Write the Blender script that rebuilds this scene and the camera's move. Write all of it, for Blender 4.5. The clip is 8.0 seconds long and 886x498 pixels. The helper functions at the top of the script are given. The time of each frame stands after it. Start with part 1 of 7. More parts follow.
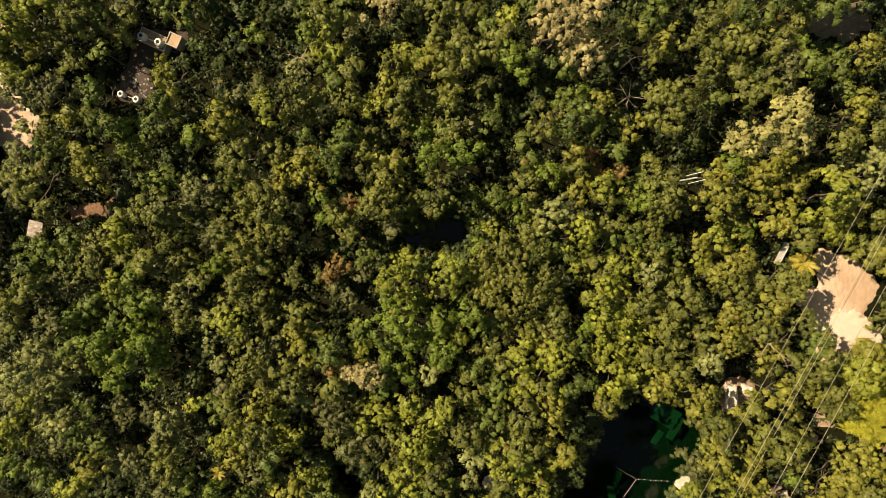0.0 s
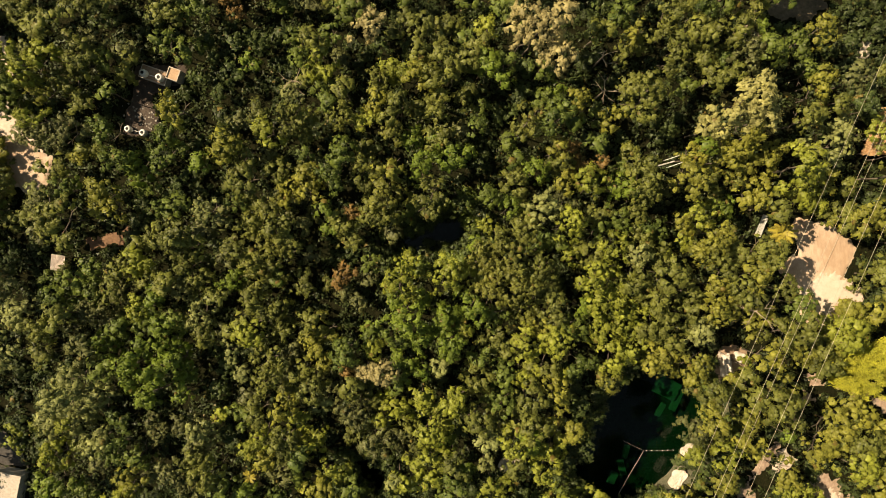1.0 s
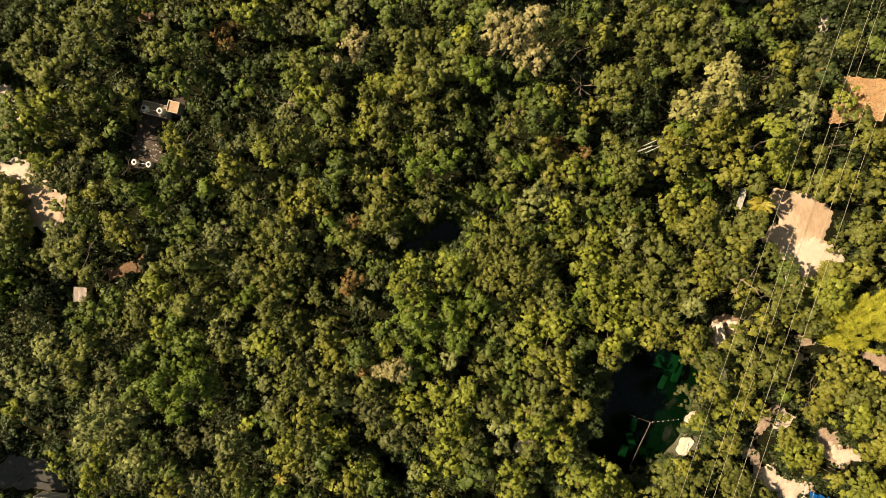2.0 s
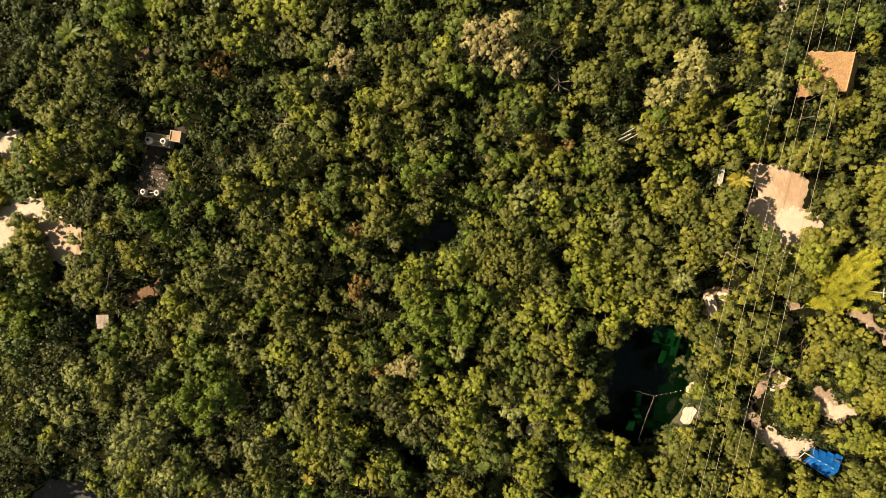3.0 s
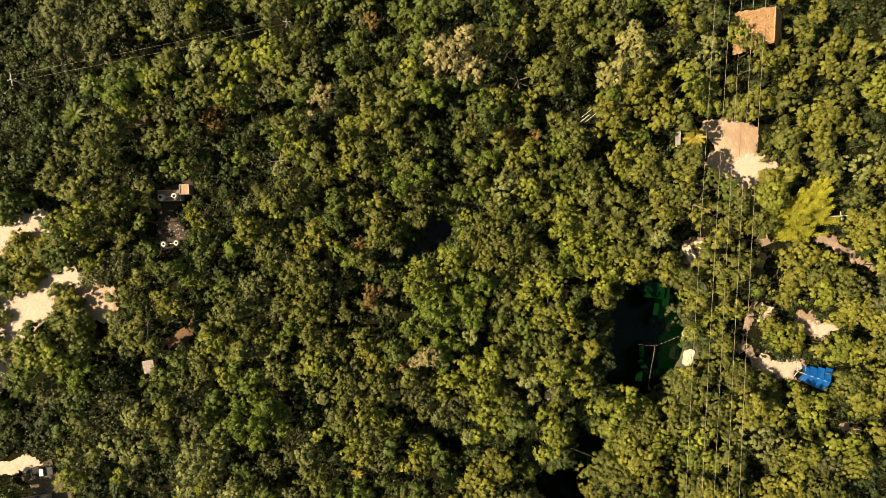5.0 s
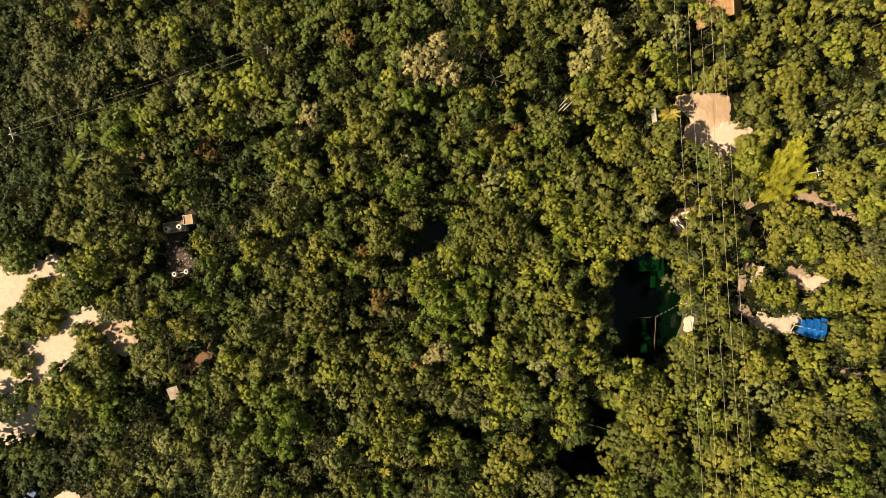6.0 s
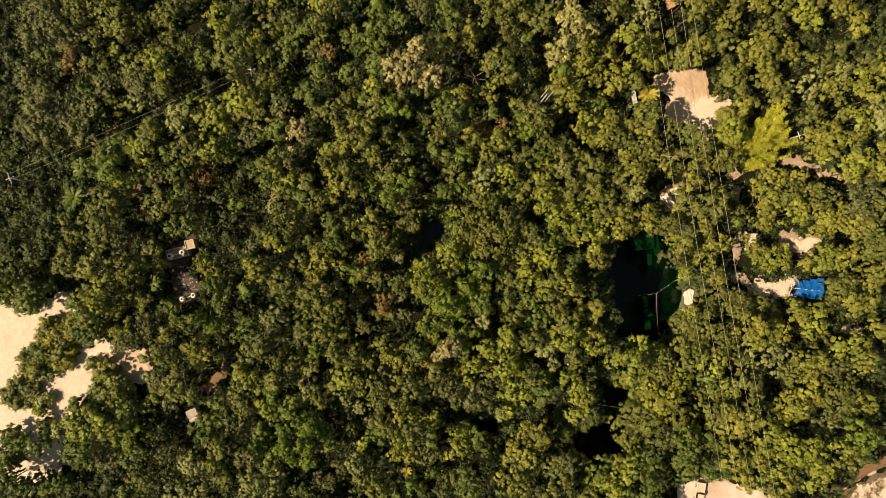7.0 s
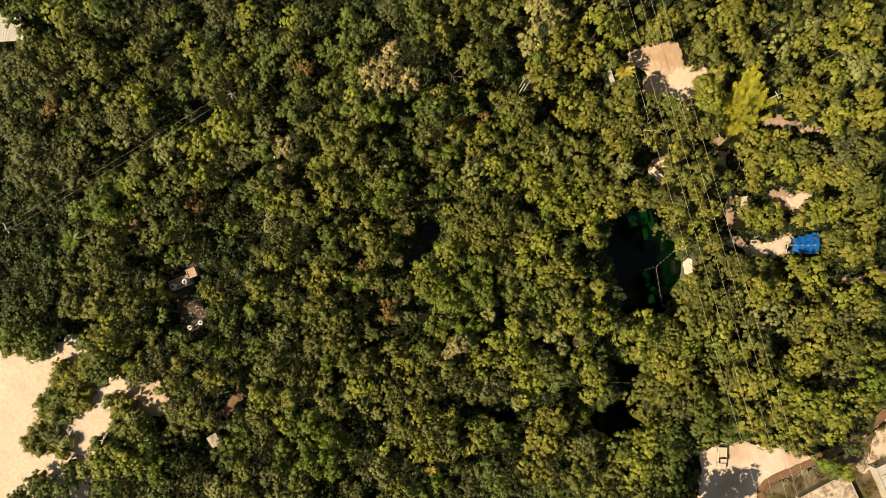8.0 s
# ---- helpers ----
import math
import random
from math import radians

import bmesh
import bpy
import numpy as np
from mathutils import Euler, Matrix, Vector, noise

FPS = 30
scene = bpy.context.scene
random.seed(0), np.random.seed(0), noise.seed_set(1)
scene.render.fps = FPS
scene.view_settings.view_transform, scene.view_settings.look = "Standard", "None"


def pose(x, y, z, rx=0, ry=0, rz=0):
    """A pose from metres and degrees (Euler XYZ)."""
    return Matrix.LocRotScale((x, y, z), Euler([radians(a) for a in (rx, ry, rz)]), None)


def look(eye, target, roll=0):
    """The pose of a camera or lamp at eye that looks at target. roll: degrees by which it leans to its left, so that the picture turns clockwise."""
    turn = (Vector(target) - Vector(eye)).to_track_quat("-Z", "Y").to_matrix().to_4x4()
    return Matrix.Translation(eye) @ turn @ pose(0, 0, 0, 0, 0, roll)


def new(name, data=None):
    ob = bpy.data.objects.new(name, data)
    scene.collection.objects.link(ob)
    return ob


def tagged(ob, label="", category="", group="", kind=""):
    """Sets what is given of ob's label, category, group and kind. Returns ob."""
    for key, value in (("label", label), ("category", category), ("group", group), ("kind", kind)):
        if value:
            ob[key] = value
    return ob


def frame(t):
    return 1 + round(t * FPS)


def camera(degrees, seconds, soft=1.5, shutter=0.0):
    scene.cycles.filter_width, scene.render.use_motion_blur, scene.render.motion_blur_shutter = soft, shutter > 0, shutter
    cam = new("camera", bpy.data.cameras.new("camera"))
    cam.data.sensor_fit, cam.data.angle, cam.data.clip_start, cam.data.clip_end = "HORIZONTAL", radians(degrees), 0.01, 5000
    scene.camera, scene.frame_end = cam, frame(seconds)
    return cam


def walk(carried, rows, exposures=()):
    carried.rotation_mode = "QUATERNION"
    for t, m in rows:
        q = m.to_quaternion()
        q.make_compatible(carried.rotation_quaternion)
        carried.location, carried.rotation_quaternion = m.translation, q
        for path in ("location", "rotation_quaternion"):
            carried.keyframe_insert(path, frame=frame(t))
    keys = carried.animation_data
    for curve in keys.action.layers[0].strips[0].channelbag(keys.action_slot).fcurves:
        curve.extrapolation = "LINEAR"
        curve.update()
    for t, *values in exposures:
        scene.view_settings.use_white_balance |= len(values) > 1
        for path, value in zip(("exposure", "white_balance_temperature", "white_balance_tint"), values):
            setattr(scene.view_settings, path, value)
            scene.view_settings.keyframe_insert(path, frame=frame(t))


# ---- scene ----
cam = camera(68.0, 8.0, soft=0.6)
# seconds, place in metres, turn in degrees: straight down, climbing and slowly turning
ROWS = [
    (0.0, 0.00, 0.00, 99.77, -1.641, -0.932, 0.00),
    (0.5, 0.00, -0.08, 102.78, -1.525, -0.994, -2.33),
    (1.0, -0.02, -0.17, 105.68, -1.412, -1.056, -4.86),
    (1.5, -0.05, -0.26, 108.56, -1.301, -1.119, -7.43),
    (3.0, -0.22, -0.57, 117.13, -0.969, -1.305, -15.11),
    (3.5, -0.31, -0.70, 120.08, -0.855, -1.365, -17.24),
    (4.0, -0.40, -0.84, 123.01, -0.736, -1.422, -19.57),
    (4.5, -0.51, -1.00, 125.85, -0.612, -1.476, -22.15),
    (6.0, -0.89, -1.59, 133.82, -0.196, -1.618, -31.94),
    (6.5, -1.03, -1.83, 135.35, -0.038, -1.657, -34.77),
    (7.0, -1.18, -2.10, 136.41, 0.131, -1.690, -37.71),
    (7.5, -1.34, -2.40, 137.25, 0.312, -1.717, -40.95),
    (8.0, -1.51, -2.73, 137.81, 0.508, -1.739, -44.50),
]
walk(cam, [(t, pose(x, y, z, rx, ry, rz)) for t, x, y, z, rx, ry, rz in ROWS],
     exposures=[(0.0, 0.97), (4.5, 0.94), (8.0, 0.76)])

# ---- light: a low warm sun and a clear sky ----
SUN_ELEVATION, SUN_AZIMUTH = 46.0, 158.0  # azimuth: degrees from +x towards +y, where the sun stands
world = bpy.data.worlds.new("sky")
scene.world = world
world.use_nodes = True
wn = world.node_tree.nodes
sky = wn.new("ShaderNodeTexSky")
sky.sky_type, sky.sun_disc = "NISHITA", False
sky.sun_elevation, sky.sun_rotation = radians(SUN_ELEVATION), radians(90 - SUN_AZIMUTH)
wn["Background"].inputs["Strength"].default_value = 0.057
haze = wn.new("ShaderNodeMix")  # warm dust haze takes blue out of the sky
haze.data_type, haze.blend_type = "RGBA", "MULTIPLY"
haze.inputs[0].default_value, haze.inputs[7].default_value = 1.0, (1.12, 1.0, 0.66, 1.0)
world.node_tree.links.new(sky.outputs["Color"], haze.inputs[6])
world.node_tree.links.new(haze.outputs[2], wn["Background"].inputs["Color"])
sun = new("sun", bpy.data.lights.new("sun", "SUN"))
sun.data.energy, sun.data.angle, sun.data.color = 5.05, radians(0.5), (1.0, 0.80, 0.53)
ce, az = math.cos(radians(SUN_ELEVATION)), radians(SUN_AZIMUTH)
sun.matrix_world = look((300 * ce * math.cos(az), 300 * ce * math.sin(az), 300 * math.sin(radians(SUN_ELEVATION))), (0, 0, 0))


# ---- materials ----
def material(name, rough=0.8, spec=0.3, metal=0.0):
    m = bpy.data.materials.new(name)
    m.use_nodes = True
    b = m.node_tree.nodes["Principled BSDF"]
    b.inputs["Roughness"].default_value = rough
    b.inputs["Specular IOR Level"].default_value = spec
    b.inputs["Metallic"].default_value = metal
    return m, m.node_tree.nodes, m.node_tree.links, b


def mixed(nt, fac, a, b):
    """A colour mix node; a and b are colours or sockets, fac a number or a socket."""
    n = nt.nodes.new("ShaderNodeMix")
    n.data_type = "RGBA"
    for socket, value in ((n.inputs[0], fac), (n.inputs[6], a), (n.inputs[7], b)):
        if isinstance(value, bpy.types.NodeSocket):
            nt.links.new(value, socket)
        elif isinstance(value, (int, float)):
            socket.default_value = value
        else:
            socket.default_value = (*value, 1.0)
    return n.outputs[2]


def noise_of(nt, scale, detail=5.0, rough=0.6, coords="Object", stretch=(1, 1, 1), low=0.3, high=0.7):
    """Noise between 0 and 1 with its contrast raised between low and high."""
    c = nt.nodes.new("ShaderNodeTexCoord")
    mp = nt.nodes.new("ShaderNodeMapping")
    mp.inputs["Scale"].default_value = stretch
    n = nt.nodes.new("ShaderNodeTexNoise")
    n.inputs["Scale"].default_value, n.inputs["Detail"].default_value, n.inputs["Roughness"].default_value = scale, detail, rough
    r = nt.nodes.new("ShaderNodeMapRange")
    r.inputs[1].default_value, r.inputs[2].default_value = low, high
    nt.links.new(c.outputs[coords], mp.inputs[0])
    nt.links.new(mp.outputs[0], n.inputs["Vector"])
    nt.links.new(n.outputs["Fac"], r.inputs[0])
    return r.outputs[0]


def bumped(nt, b, height, strength=0.4, distance=0.05):
    n = nt.nodes.new("ShaderNodeBump")
    n.inputs["Strength"].default_value, n.inputs["Distance"].default_value = strength, distance
    nt.links.new(height, n.inputs["Height"])
    nt.links.new(n.outputs[0], b.inputs["Normal"])


def surface(name, a, b_, c, big=0.3, small=3.0, rough=0.85, spec=0.25, metal=0.0, bump=0.4, distance=0.05, stretch=(1, 1, 1), low=0.3, high=0.7):
    """A weathered surface: two colours at a broad scale, a third at a fine one, and a fine relief."""
    m, n, l, b = material(name, rough, spec, metal)
    nt = m.node_tree
    broad = mixed(nt, noise_of(nt, big, stretch=stretch, low=low, high=high), a, b_)
    fine = noise_of(nt, small, 8.0, 0.7, stretch=stretch, low=0.35, high=0.75)
    l.new(mixed(nt, fine, broad, c), b.inputs["Base Color"])
    bumped(nt, b, fine, bump, distance)
    return m


def leaf_material(name, a, b_, dry=(0.12, 0.09, 0.02), glow=0.13, joined=False):
    """Foliage: a colour of its own for each crown, light and dark leaves, a few dry ones, some light let through."""
    m, n, l, b = material(name, 0.5, 0.25)
    nt = m.node_tree
    if joined:
        info = n.new("ShaderNodeAttribute")
        info.attribute_name = "tone"
        own = info.outputs["Fac"]
    else:
        info = n.new("ShaderNodeObjectInfo")
        own = info.outputs["Random"]
    geo = n.new("ShaderNodeNewGeometry")
    tone = mixed(nt, own, a, b_)
    patch = mixed(nt, noise_of(nt, 0.55, 3.0, low=0.35, high=0.7), tone, [v * 1.28 for v in b_])
    ramp = n.new("ShaderNodeMapRange")
    ramp.inputs[3].default_value, ramp.inputs[4].default_value = 0.88, 1.13
    l.new(geo.outputs["Random Per Island"], ramp.inputs[0])
    bough = n.new("ShaderNodeMapRange")  # old and young boughs
    bough.inputs[3].default_value, bough.inputs[4].default_value = 0.80, 1.22
    l.new(noise_of(nt, 0.3, 2.0, low=0.36, high=0.64), bough.inputs[0])
    age = n.new("ShaderNodeMath")
    age.operation = "MULTIPLY"
    l.new(ramp.outputs[0], age.inputs[0])
    l.new(bough.outputs[0], age.inputs[1])
    val = n.new("ShaderNodeHueSaturation")
    l.new(age.outputs[0], val.inputs["Value"])
    l.new(patch, val.inputs["Color"])
    old = n.new("ShaderNodeMath")
    old.operation = "GREATER_THAN"
    old.inputs[1].default_value = 0.985
    l.new(geo.outputs["Random Per Island"], old.inputs[0])
    colour = mixed(nt, old.outputs[0], val.outputs[0], dry)
    l.new(colour, b.inputs["Base Color"])
    back = n.new("ShaderNodeBsdfTranslucent")
    l.new(colour, back.inputs["Color"])
    both = n.new("ShaderNodeMixShader")
    both.inputs[0].default_value = glow
    l.new(b.outputs[0], both.inputs[1])
    l.new(back.outputs[0], both.inputs[2])
    l.new(both.outputs[0], n["Material Output"].inputs["Surface"])
    return m


TINTS = {
    "olive": ((0.051, 0.060, 0.014), (0.109, 0.117, 0.022)),
    # warm: brighter olive, with the fuller sunlight on eastern crowns put into it
    "warm": ((0.089, 0.096, 0.016), (0.163, 0.161, 0.023)),
    "fine": ((0.069, 0.076, 0.014), (0.118, 0.122, 0.022)),
    "green": ((0.035, 0.054, 0.012), (0.083, 0.106, 0.017)),
    "lush": ((0.056, 0.082, 0.011), (0.106, 0.142, 0.016)),
    # deep and dark carry the shade below the crowns in their leaf colour
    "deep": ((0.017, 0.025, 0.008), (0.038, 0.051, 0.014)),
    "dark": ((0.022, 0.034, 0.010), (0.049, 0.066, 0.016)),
    "grey": ((0.051, 0.056, 0.020), (0.096, 0.102, 0.033)),
    "yellow": ((0.092, 0.108, 0.014), (0.171, 0.187, 0.023)),
    "bamboo": ((0.202, 0.211, 0.022), (0.378, 0.371, 0.035)),
    "cream": ((0.104, 0.116, 0.036), (0.186, 0.198, 0.062)),
    "pale": ((0.144, 0.139, 0.045), (0.235, 0.222, 0.072)),
    "blossom": ((0.173, 0.149, 0.060), (0.294, 0.251, 0.106)),
    "rusty": ((0.084, 0.058, 0.017), (0.159, 0.098, 0.029)),
    "palm": ((0.240, 0.205, 0.030), (0.300, 0.250, 0.035)),
}
LEAVES = {k: leaf_material(k + "_leaves", *v) for k, v in TINTS.items()}
LEAVES_JOINED = {k: leaf_material(k + "_leaves_joined", *v, joined=True) for k, v in TINTS.items() if k not in ("palm", "bamboo")}
BARK = surface("bark", (0.10, 0.08, 0.06), (0.16, 0.13, 0.10), (0.05, 0.04, 0.032), 1.2, 9.0, stretch=(1, 1, 0.25))
DEADWOOD = surface("dead_wood", (0.28, 0.22, 0.165), (0.36, 0.29, 0.22), (0.2, 0.15, 0.11), 1.2, 9.0)
# forest floor: the canopy's shade is put into this near-black colour
SHADED_SOIL = surface("shade_darkened_soil", (0.013, 0.013, 0.006), (0.021, 0.019, 0.009), (0.006, 0.009, 0.003), 0.3, 1.6, spec=0.02, bump=0.8, distance=0.2)
SAND = surface("pale_sand", (0.52, 0.415, 0.335), (0.62, 0.515, 0.43), (0.42, 0.32, 0.24), 0.16, 1.6, bump=0.35, distance=0.06)
WHITE_SAND = surface("white_sand", (0.52, 0.41, 0.325), (0.63, 0.525, 0.44), (0.47, 0.36, 0.275), 0.2, 1.6, low=0.3, high=0.7, bump=0.35, distance=0.06)
EARTH_SAND = surface("earthy_sand", (0.40, 0.28, 0.185), (0.58, 0.45, 0.34), (0.33, 0.22, 0.145), 0.14, 1.4, low=0.38, high=0.62, bump=0.4, distance=0.06, stretch=(1, 0.5, 1))
WORN_SAND = surface("worn_sand", (0.40, 0.28, 0.215), (0.62, 0.505, 0.445), (0.46, 0.345, 0.275), 0.1, 1.6, low=0.38, high=0.6, bump=0.35, distance=0.06)
DIRT = surface("brown_dirt", (0.30, 0.20, 0.135), (0.40, 0.29, 0.20), (0.18, 0.12, 0.075), 0.3, 2.4, bump=0.6, distance=0.1)
TRODDEN = surface("trodden_earth", (0.28, 0.195, 0.14), (0.50, 0.385, 0.295), (0.18, 0.12, 0.08), 0.35, 2.0, bump=0.6, distance=0.1)
# litter colour that also carries the shade of the north soil and dooryard
LITTER_SHADE = surface("littered_shaded_earth", (0.12, 0.085, 0.055), (0.20, 0.15, 0.10), (0.06, 0.055, 0.03), 0.4, 1.8, bump=0.8, distance=0.15)
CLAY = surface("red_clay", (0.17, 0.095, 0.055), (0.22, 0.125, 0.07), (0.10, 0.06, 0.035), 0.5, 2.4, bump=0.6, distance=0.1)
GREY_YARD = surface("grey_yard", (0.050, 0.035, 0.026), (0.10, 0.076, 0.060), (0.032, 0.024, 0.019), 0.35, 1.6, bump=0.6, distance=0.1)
# grey paving, dimmed in colour for the shade over the patio
ASPHALT = surface("worn_dimmed_paving", (0.055, 0.050, 0.046), (0.085, 0.078, 0.072), (0.035, 0.031, 0.028), 0.4, 2.4)
MOSSY = surface("mossy_rock", (0.10, 0.095, 0.06), (0.16, 0.14, 0.10), (0.04, 0.05, 0.02), 0.35, 2.0, bump=0.8, distance=0.2)
LIME = surface("limestone", (0.50, 0.42, 0.34), (0.60, 0.53, 0.44), (0.20, 0.17, 0.13), 0.35, 2.6, bump=0.8, distance=0.2)
PINKISH = surface("dusty_sheet", (0.72, 0.62, 0.56), (0.82, 0.75, 0.70), (0.58, 0.47, 0.41), 0.9, 3.0, 0.6, 0.3)
PALE_LIME = surface("bare_limestone", (0.60, 0.52, 0.44), (0.70, 0.63, 0.55), (0.46, 0.38, 0.31), 0.5, 2.6, bump=0.7, distance=0.15)
CONCRETE = surface("stained_concrete", (0.24, 0.215, 0.185), (0.36, 0.325, 0.285), (0.12, 0.105, 0.09), 0.35, 2.2)
STAINED = surface("stained_roof", (0.58, 0.49, 0.40), (0.26, 0.19, 0.14), (0.15, 0.11, 0.08), 0.9, 2.0, low=0.46, high=0.58)
ASHEN = surface("ashen_concrete", (0.40, 0.38, 0.37), (0.46, 0.44, 0.43), (0.30, 0.28, 0.27), 0.3, 2.0)
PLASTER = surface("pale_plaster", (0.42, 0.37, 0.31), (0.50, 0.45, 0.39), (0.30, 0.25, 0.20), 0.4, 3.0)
THATCH = surface("dry_thatch", (0.60, 0.36, 0.18), (0.80, 0.54, 0.30), (0.40, 0.23, 0.11), 0.9, 3.2, bump=0.9, distance=0.12)
PLANK = surface("weathered_plank", (0.40, 0.27, 0.17), (0.50, 0.36, 0.24), (0.24, 0.15, 0.09), 1.0, 7.0)
WHITE = surface("white_paint", (0.74, 0.72, 0.68), (0.80, 0.78, 0.75), (0.60, 0.56, 0.50), 0.8, 4.0, 0.5)
ZINC = surface("pale_sheet_metal", (0.62, 0.62, 0.62), (0.72, 0.71, 0.69), (0.48, 0.44, 0.40), 0.6, 3.0, 0.4, 0.5)
TARP = surface("blue_tarpaulin", (0.012, 0.19, 0.66), (0.016, 0.23, 0.76), (0.010, 0.13, 0.50), 0.8, 3.5, 0.4, 0.5, bump=0.3)
RUBBER = surface("black_rubber", (0.012, 0.012, 0.012), (0.02, 0.02, 0.02), (0.03, 0.028, 0.025), 2.0, 9.0, 0.7)
GLASS_DARK = surface("tinted_glass", (0.010, 0.011, 0.012), (0.014, 0.015, 0.016), (0.02, 0.02, 0.02), 2.0, 9.0, 0.08, 0.5, bump=0.0)
WIRE = surface("bare_cable", (0.40, 0.35, 0.26), (0.46, 0.41, 0.31), (0.34, 0.29, 0.22), 0.5, 6.0, 0.5, 0.5)
POLE = surface("pole_concrete", (0.44, 0.41, 0.37), (0.50, 0.47, 0.43), (0.32, 0.29, 0.26), 0.8, 4.0)
ROPE = surface("faded_rope", (0.42, 0.33, 0.27), (0.50, 0.40, 0.33), (0.34, 0.22, 0.17), 1.0, 6.0)
GREEN_SLAB = surface("mossy_slab", (0.36, 0.38, 0.27), (0.44, 0.46, 0.33), (0.22, 0.27, 0.15), 0.6, 3.0)
TAN_PAINT = surface("tan_car_paint", (0.50, 0.42, 0.32), (0.52, 0.44, 0.34), (0.44, 0.36, 0.27), 1.0, 6.0, 0.35, 0.5, bump=0.05)
BLACK_PAINT = surface("black_car_paint", (0.012, 0.012, 0.013), (0.016, 0.016, 0.017), (0.03, 0.028, 0.025), 1.0, 6.0, 0.3, 0.5, bump=0.05)
BLUE_PAINT = surface("blue_car_paint", (0.02, 0.06, 0.20), (0.025, 0.07, 0.23), (0.03, 0.05, 0.12), 1.0, 6.0, 0.3, 0.5, bump=0.05)
WHITE_PAINT = surface("white_car_paint", (0.70, 0.69, 0.67), (0.74, 0.73, 0.71), (0.6, 0.58, 0.55), 1.0, 6.0, 0.3, 0.5, bump=0.05)


def water_material():
    """Clear deep water: tinted light let through, and a mirror of the sky."""
    m, n, l, b = material("clear_water")
    nt = m.node_tree
    see = n.new("ShaderNodeBsdfTransparent")
    see.inputs["Color"].default_value = (0.070, 0.220, 0.130, 1)
    gloss = n.new("ShaderNodeBsdfGlossy")
    gloss.inputs["Roughness"].default_value = 0.04
    fres = n.new("ShaderNodeFresnel")
    fres.inputs["IOR"].default_value = 1.33
    both = n.new("ShaderNodeMixShader")
    wave = n.new("ShaderNodeBump")
    wave.inputs["Strength"].default_value, wave.inputs["Distance"].default_value = 0.15, 0.05
    l.new(noise_of(nt, 1.4, 3.0), wave.inputs["Height"])
    l.new(wave.outputs[0], gloss.inputs["Normal"])
    l.new(fres.outputs[0], both.inputs[0])
    l.new(see.outputs[0], both.inputs[1])
    l.new(gloss.outputs[0], both.inputs[2])
    l.new(both.outputs[0], n["Material Output"].inputs["Surface"])
    return m


WATER = water_material()


# ---- mesh tools ----
def mesh_of(name, bm, mat, smooth=False):
    me = bpy.data.meshes.new(name)
    bm.to_mesh(me)
    bm.free()
    me.materials.append(mat)
    if smooth:
        me.shade_smooth()
    return me


def part(name, bm, mat, parent, label="", smooth=False):
    """One mesh object of the bmesh, under a thing or under a part."""
    ob = new(name, mesh_of(name, bm, mat, smooth))
    ob.parent = parent
    return tagged(ob, label)


def shared(name, me, parent, m=None):
    ob = new(name, me)
    ob.parent = parent
    if m is not None:
        ob.matrix_basis = m
    return ob


def thing(name, m, label, category, group="", kind=""):
    ob = new(name)
    ob.empty_display_size = 0.5
    ob.matrix_basis = m
    return tagged(ob, label, category, group, kind)


def box(bm, sx, sy, sz, m=None, bevel=0.0):
    """A box standing on its base, with softened edges."""
    r = bmesh.ops.create_cube(bm, size=1.0)
    bmesh.ops.scale(bm, vec=(sx, sy, sz), verts=r["verts"])
    bmesh.ops.translate(bm, vec=(0, 0, sz / 2), verts=r["verts"])
    verts = r["verts"]
    if bevel:
        edges = {e for v in verts for e in v.link_edges}
        made = bmesh.ops.bevel(bm, geom=list(edges), offset=bevel, segments=1, affect="EDGES")
        verts = list({v for f in made["faces"] for v in f.verts} | {v for v in verts if v.is_valid})
    if m is not None:
        bmesh.ops.transform(bm, matrix=m, verts=verts)
    return bm


def rod(bm, a, b, r0, r1=None, sides=6):
    """A tapered round bar from a to b."""
    a, b = Vector(a), Vector(b)
    r1 = r0 if r1 is None else r1
    d = b - a
    made = bmesh.ops.create_cone(bm, cap_ends=True, segments=sides, radius1=r0, radius2=r1, depth=d.length)
    m = Matrix.Translation((a + b) / 2) @ d.to_track_quat("Z", "Y").to_matrix().to_4x4()
    bmesh.ops.transform(bm, matrix=m, verts=made["verts"])
    return bm


def inside(poly, x, y):
    c, j = False, len(poly) - 1
    for i in range(len(poly)):
        (xi, yi), (xj, yj) = poly[i], poly[j]
        if (yi > y) != (yj > y) and x < (xj - xi) * (y - yi) / (yj - yi) + xi:
            c = not c
        j = i
    return c


def gap_to(poly, x, y):
    """Distance to the outline, negative inside it."""
    best = 1e9
    for i in range(len(poly)):
        ax, ay = poly[i - 1]
        bx, by = poly[i]
        dx, dy = bx - ax, by - ay
        k = max(0.0, min(1.0, ((x - ax) * dx + (y - ay) * dy) / (dx * dx + dy * dy)))
        best = min(best, math.hypot(x - ax - k * dx, y - ay - k * dy))
    return -best if inside(poly, x, y) else best


# ---- the plan: outlines in metres ----
WATER_LEVEL = -6.0
CENOTE = [(36.9, -24.9), (44.4, -27.9), (45.0, -34.6), (42.6, -38.6), (39.7, -41.3), (36.7, -45.3), (29.6, -49.7), (24.5, -47.7),
          (19.6, -42.8), (21.5, -35.6), (28.0, -28.0), (32.9, -24.9)]
POOL_SOUTH = [(11.4, -45.8), (17.0, -52.0), (14.5, -57.0), (10.0, -59.5), (8.5, -63.0), (3.8, -64.5), (-2.0, -59.5), (-2.2, -51.5), (1.3, -51.5), (6.6, -52.4)]
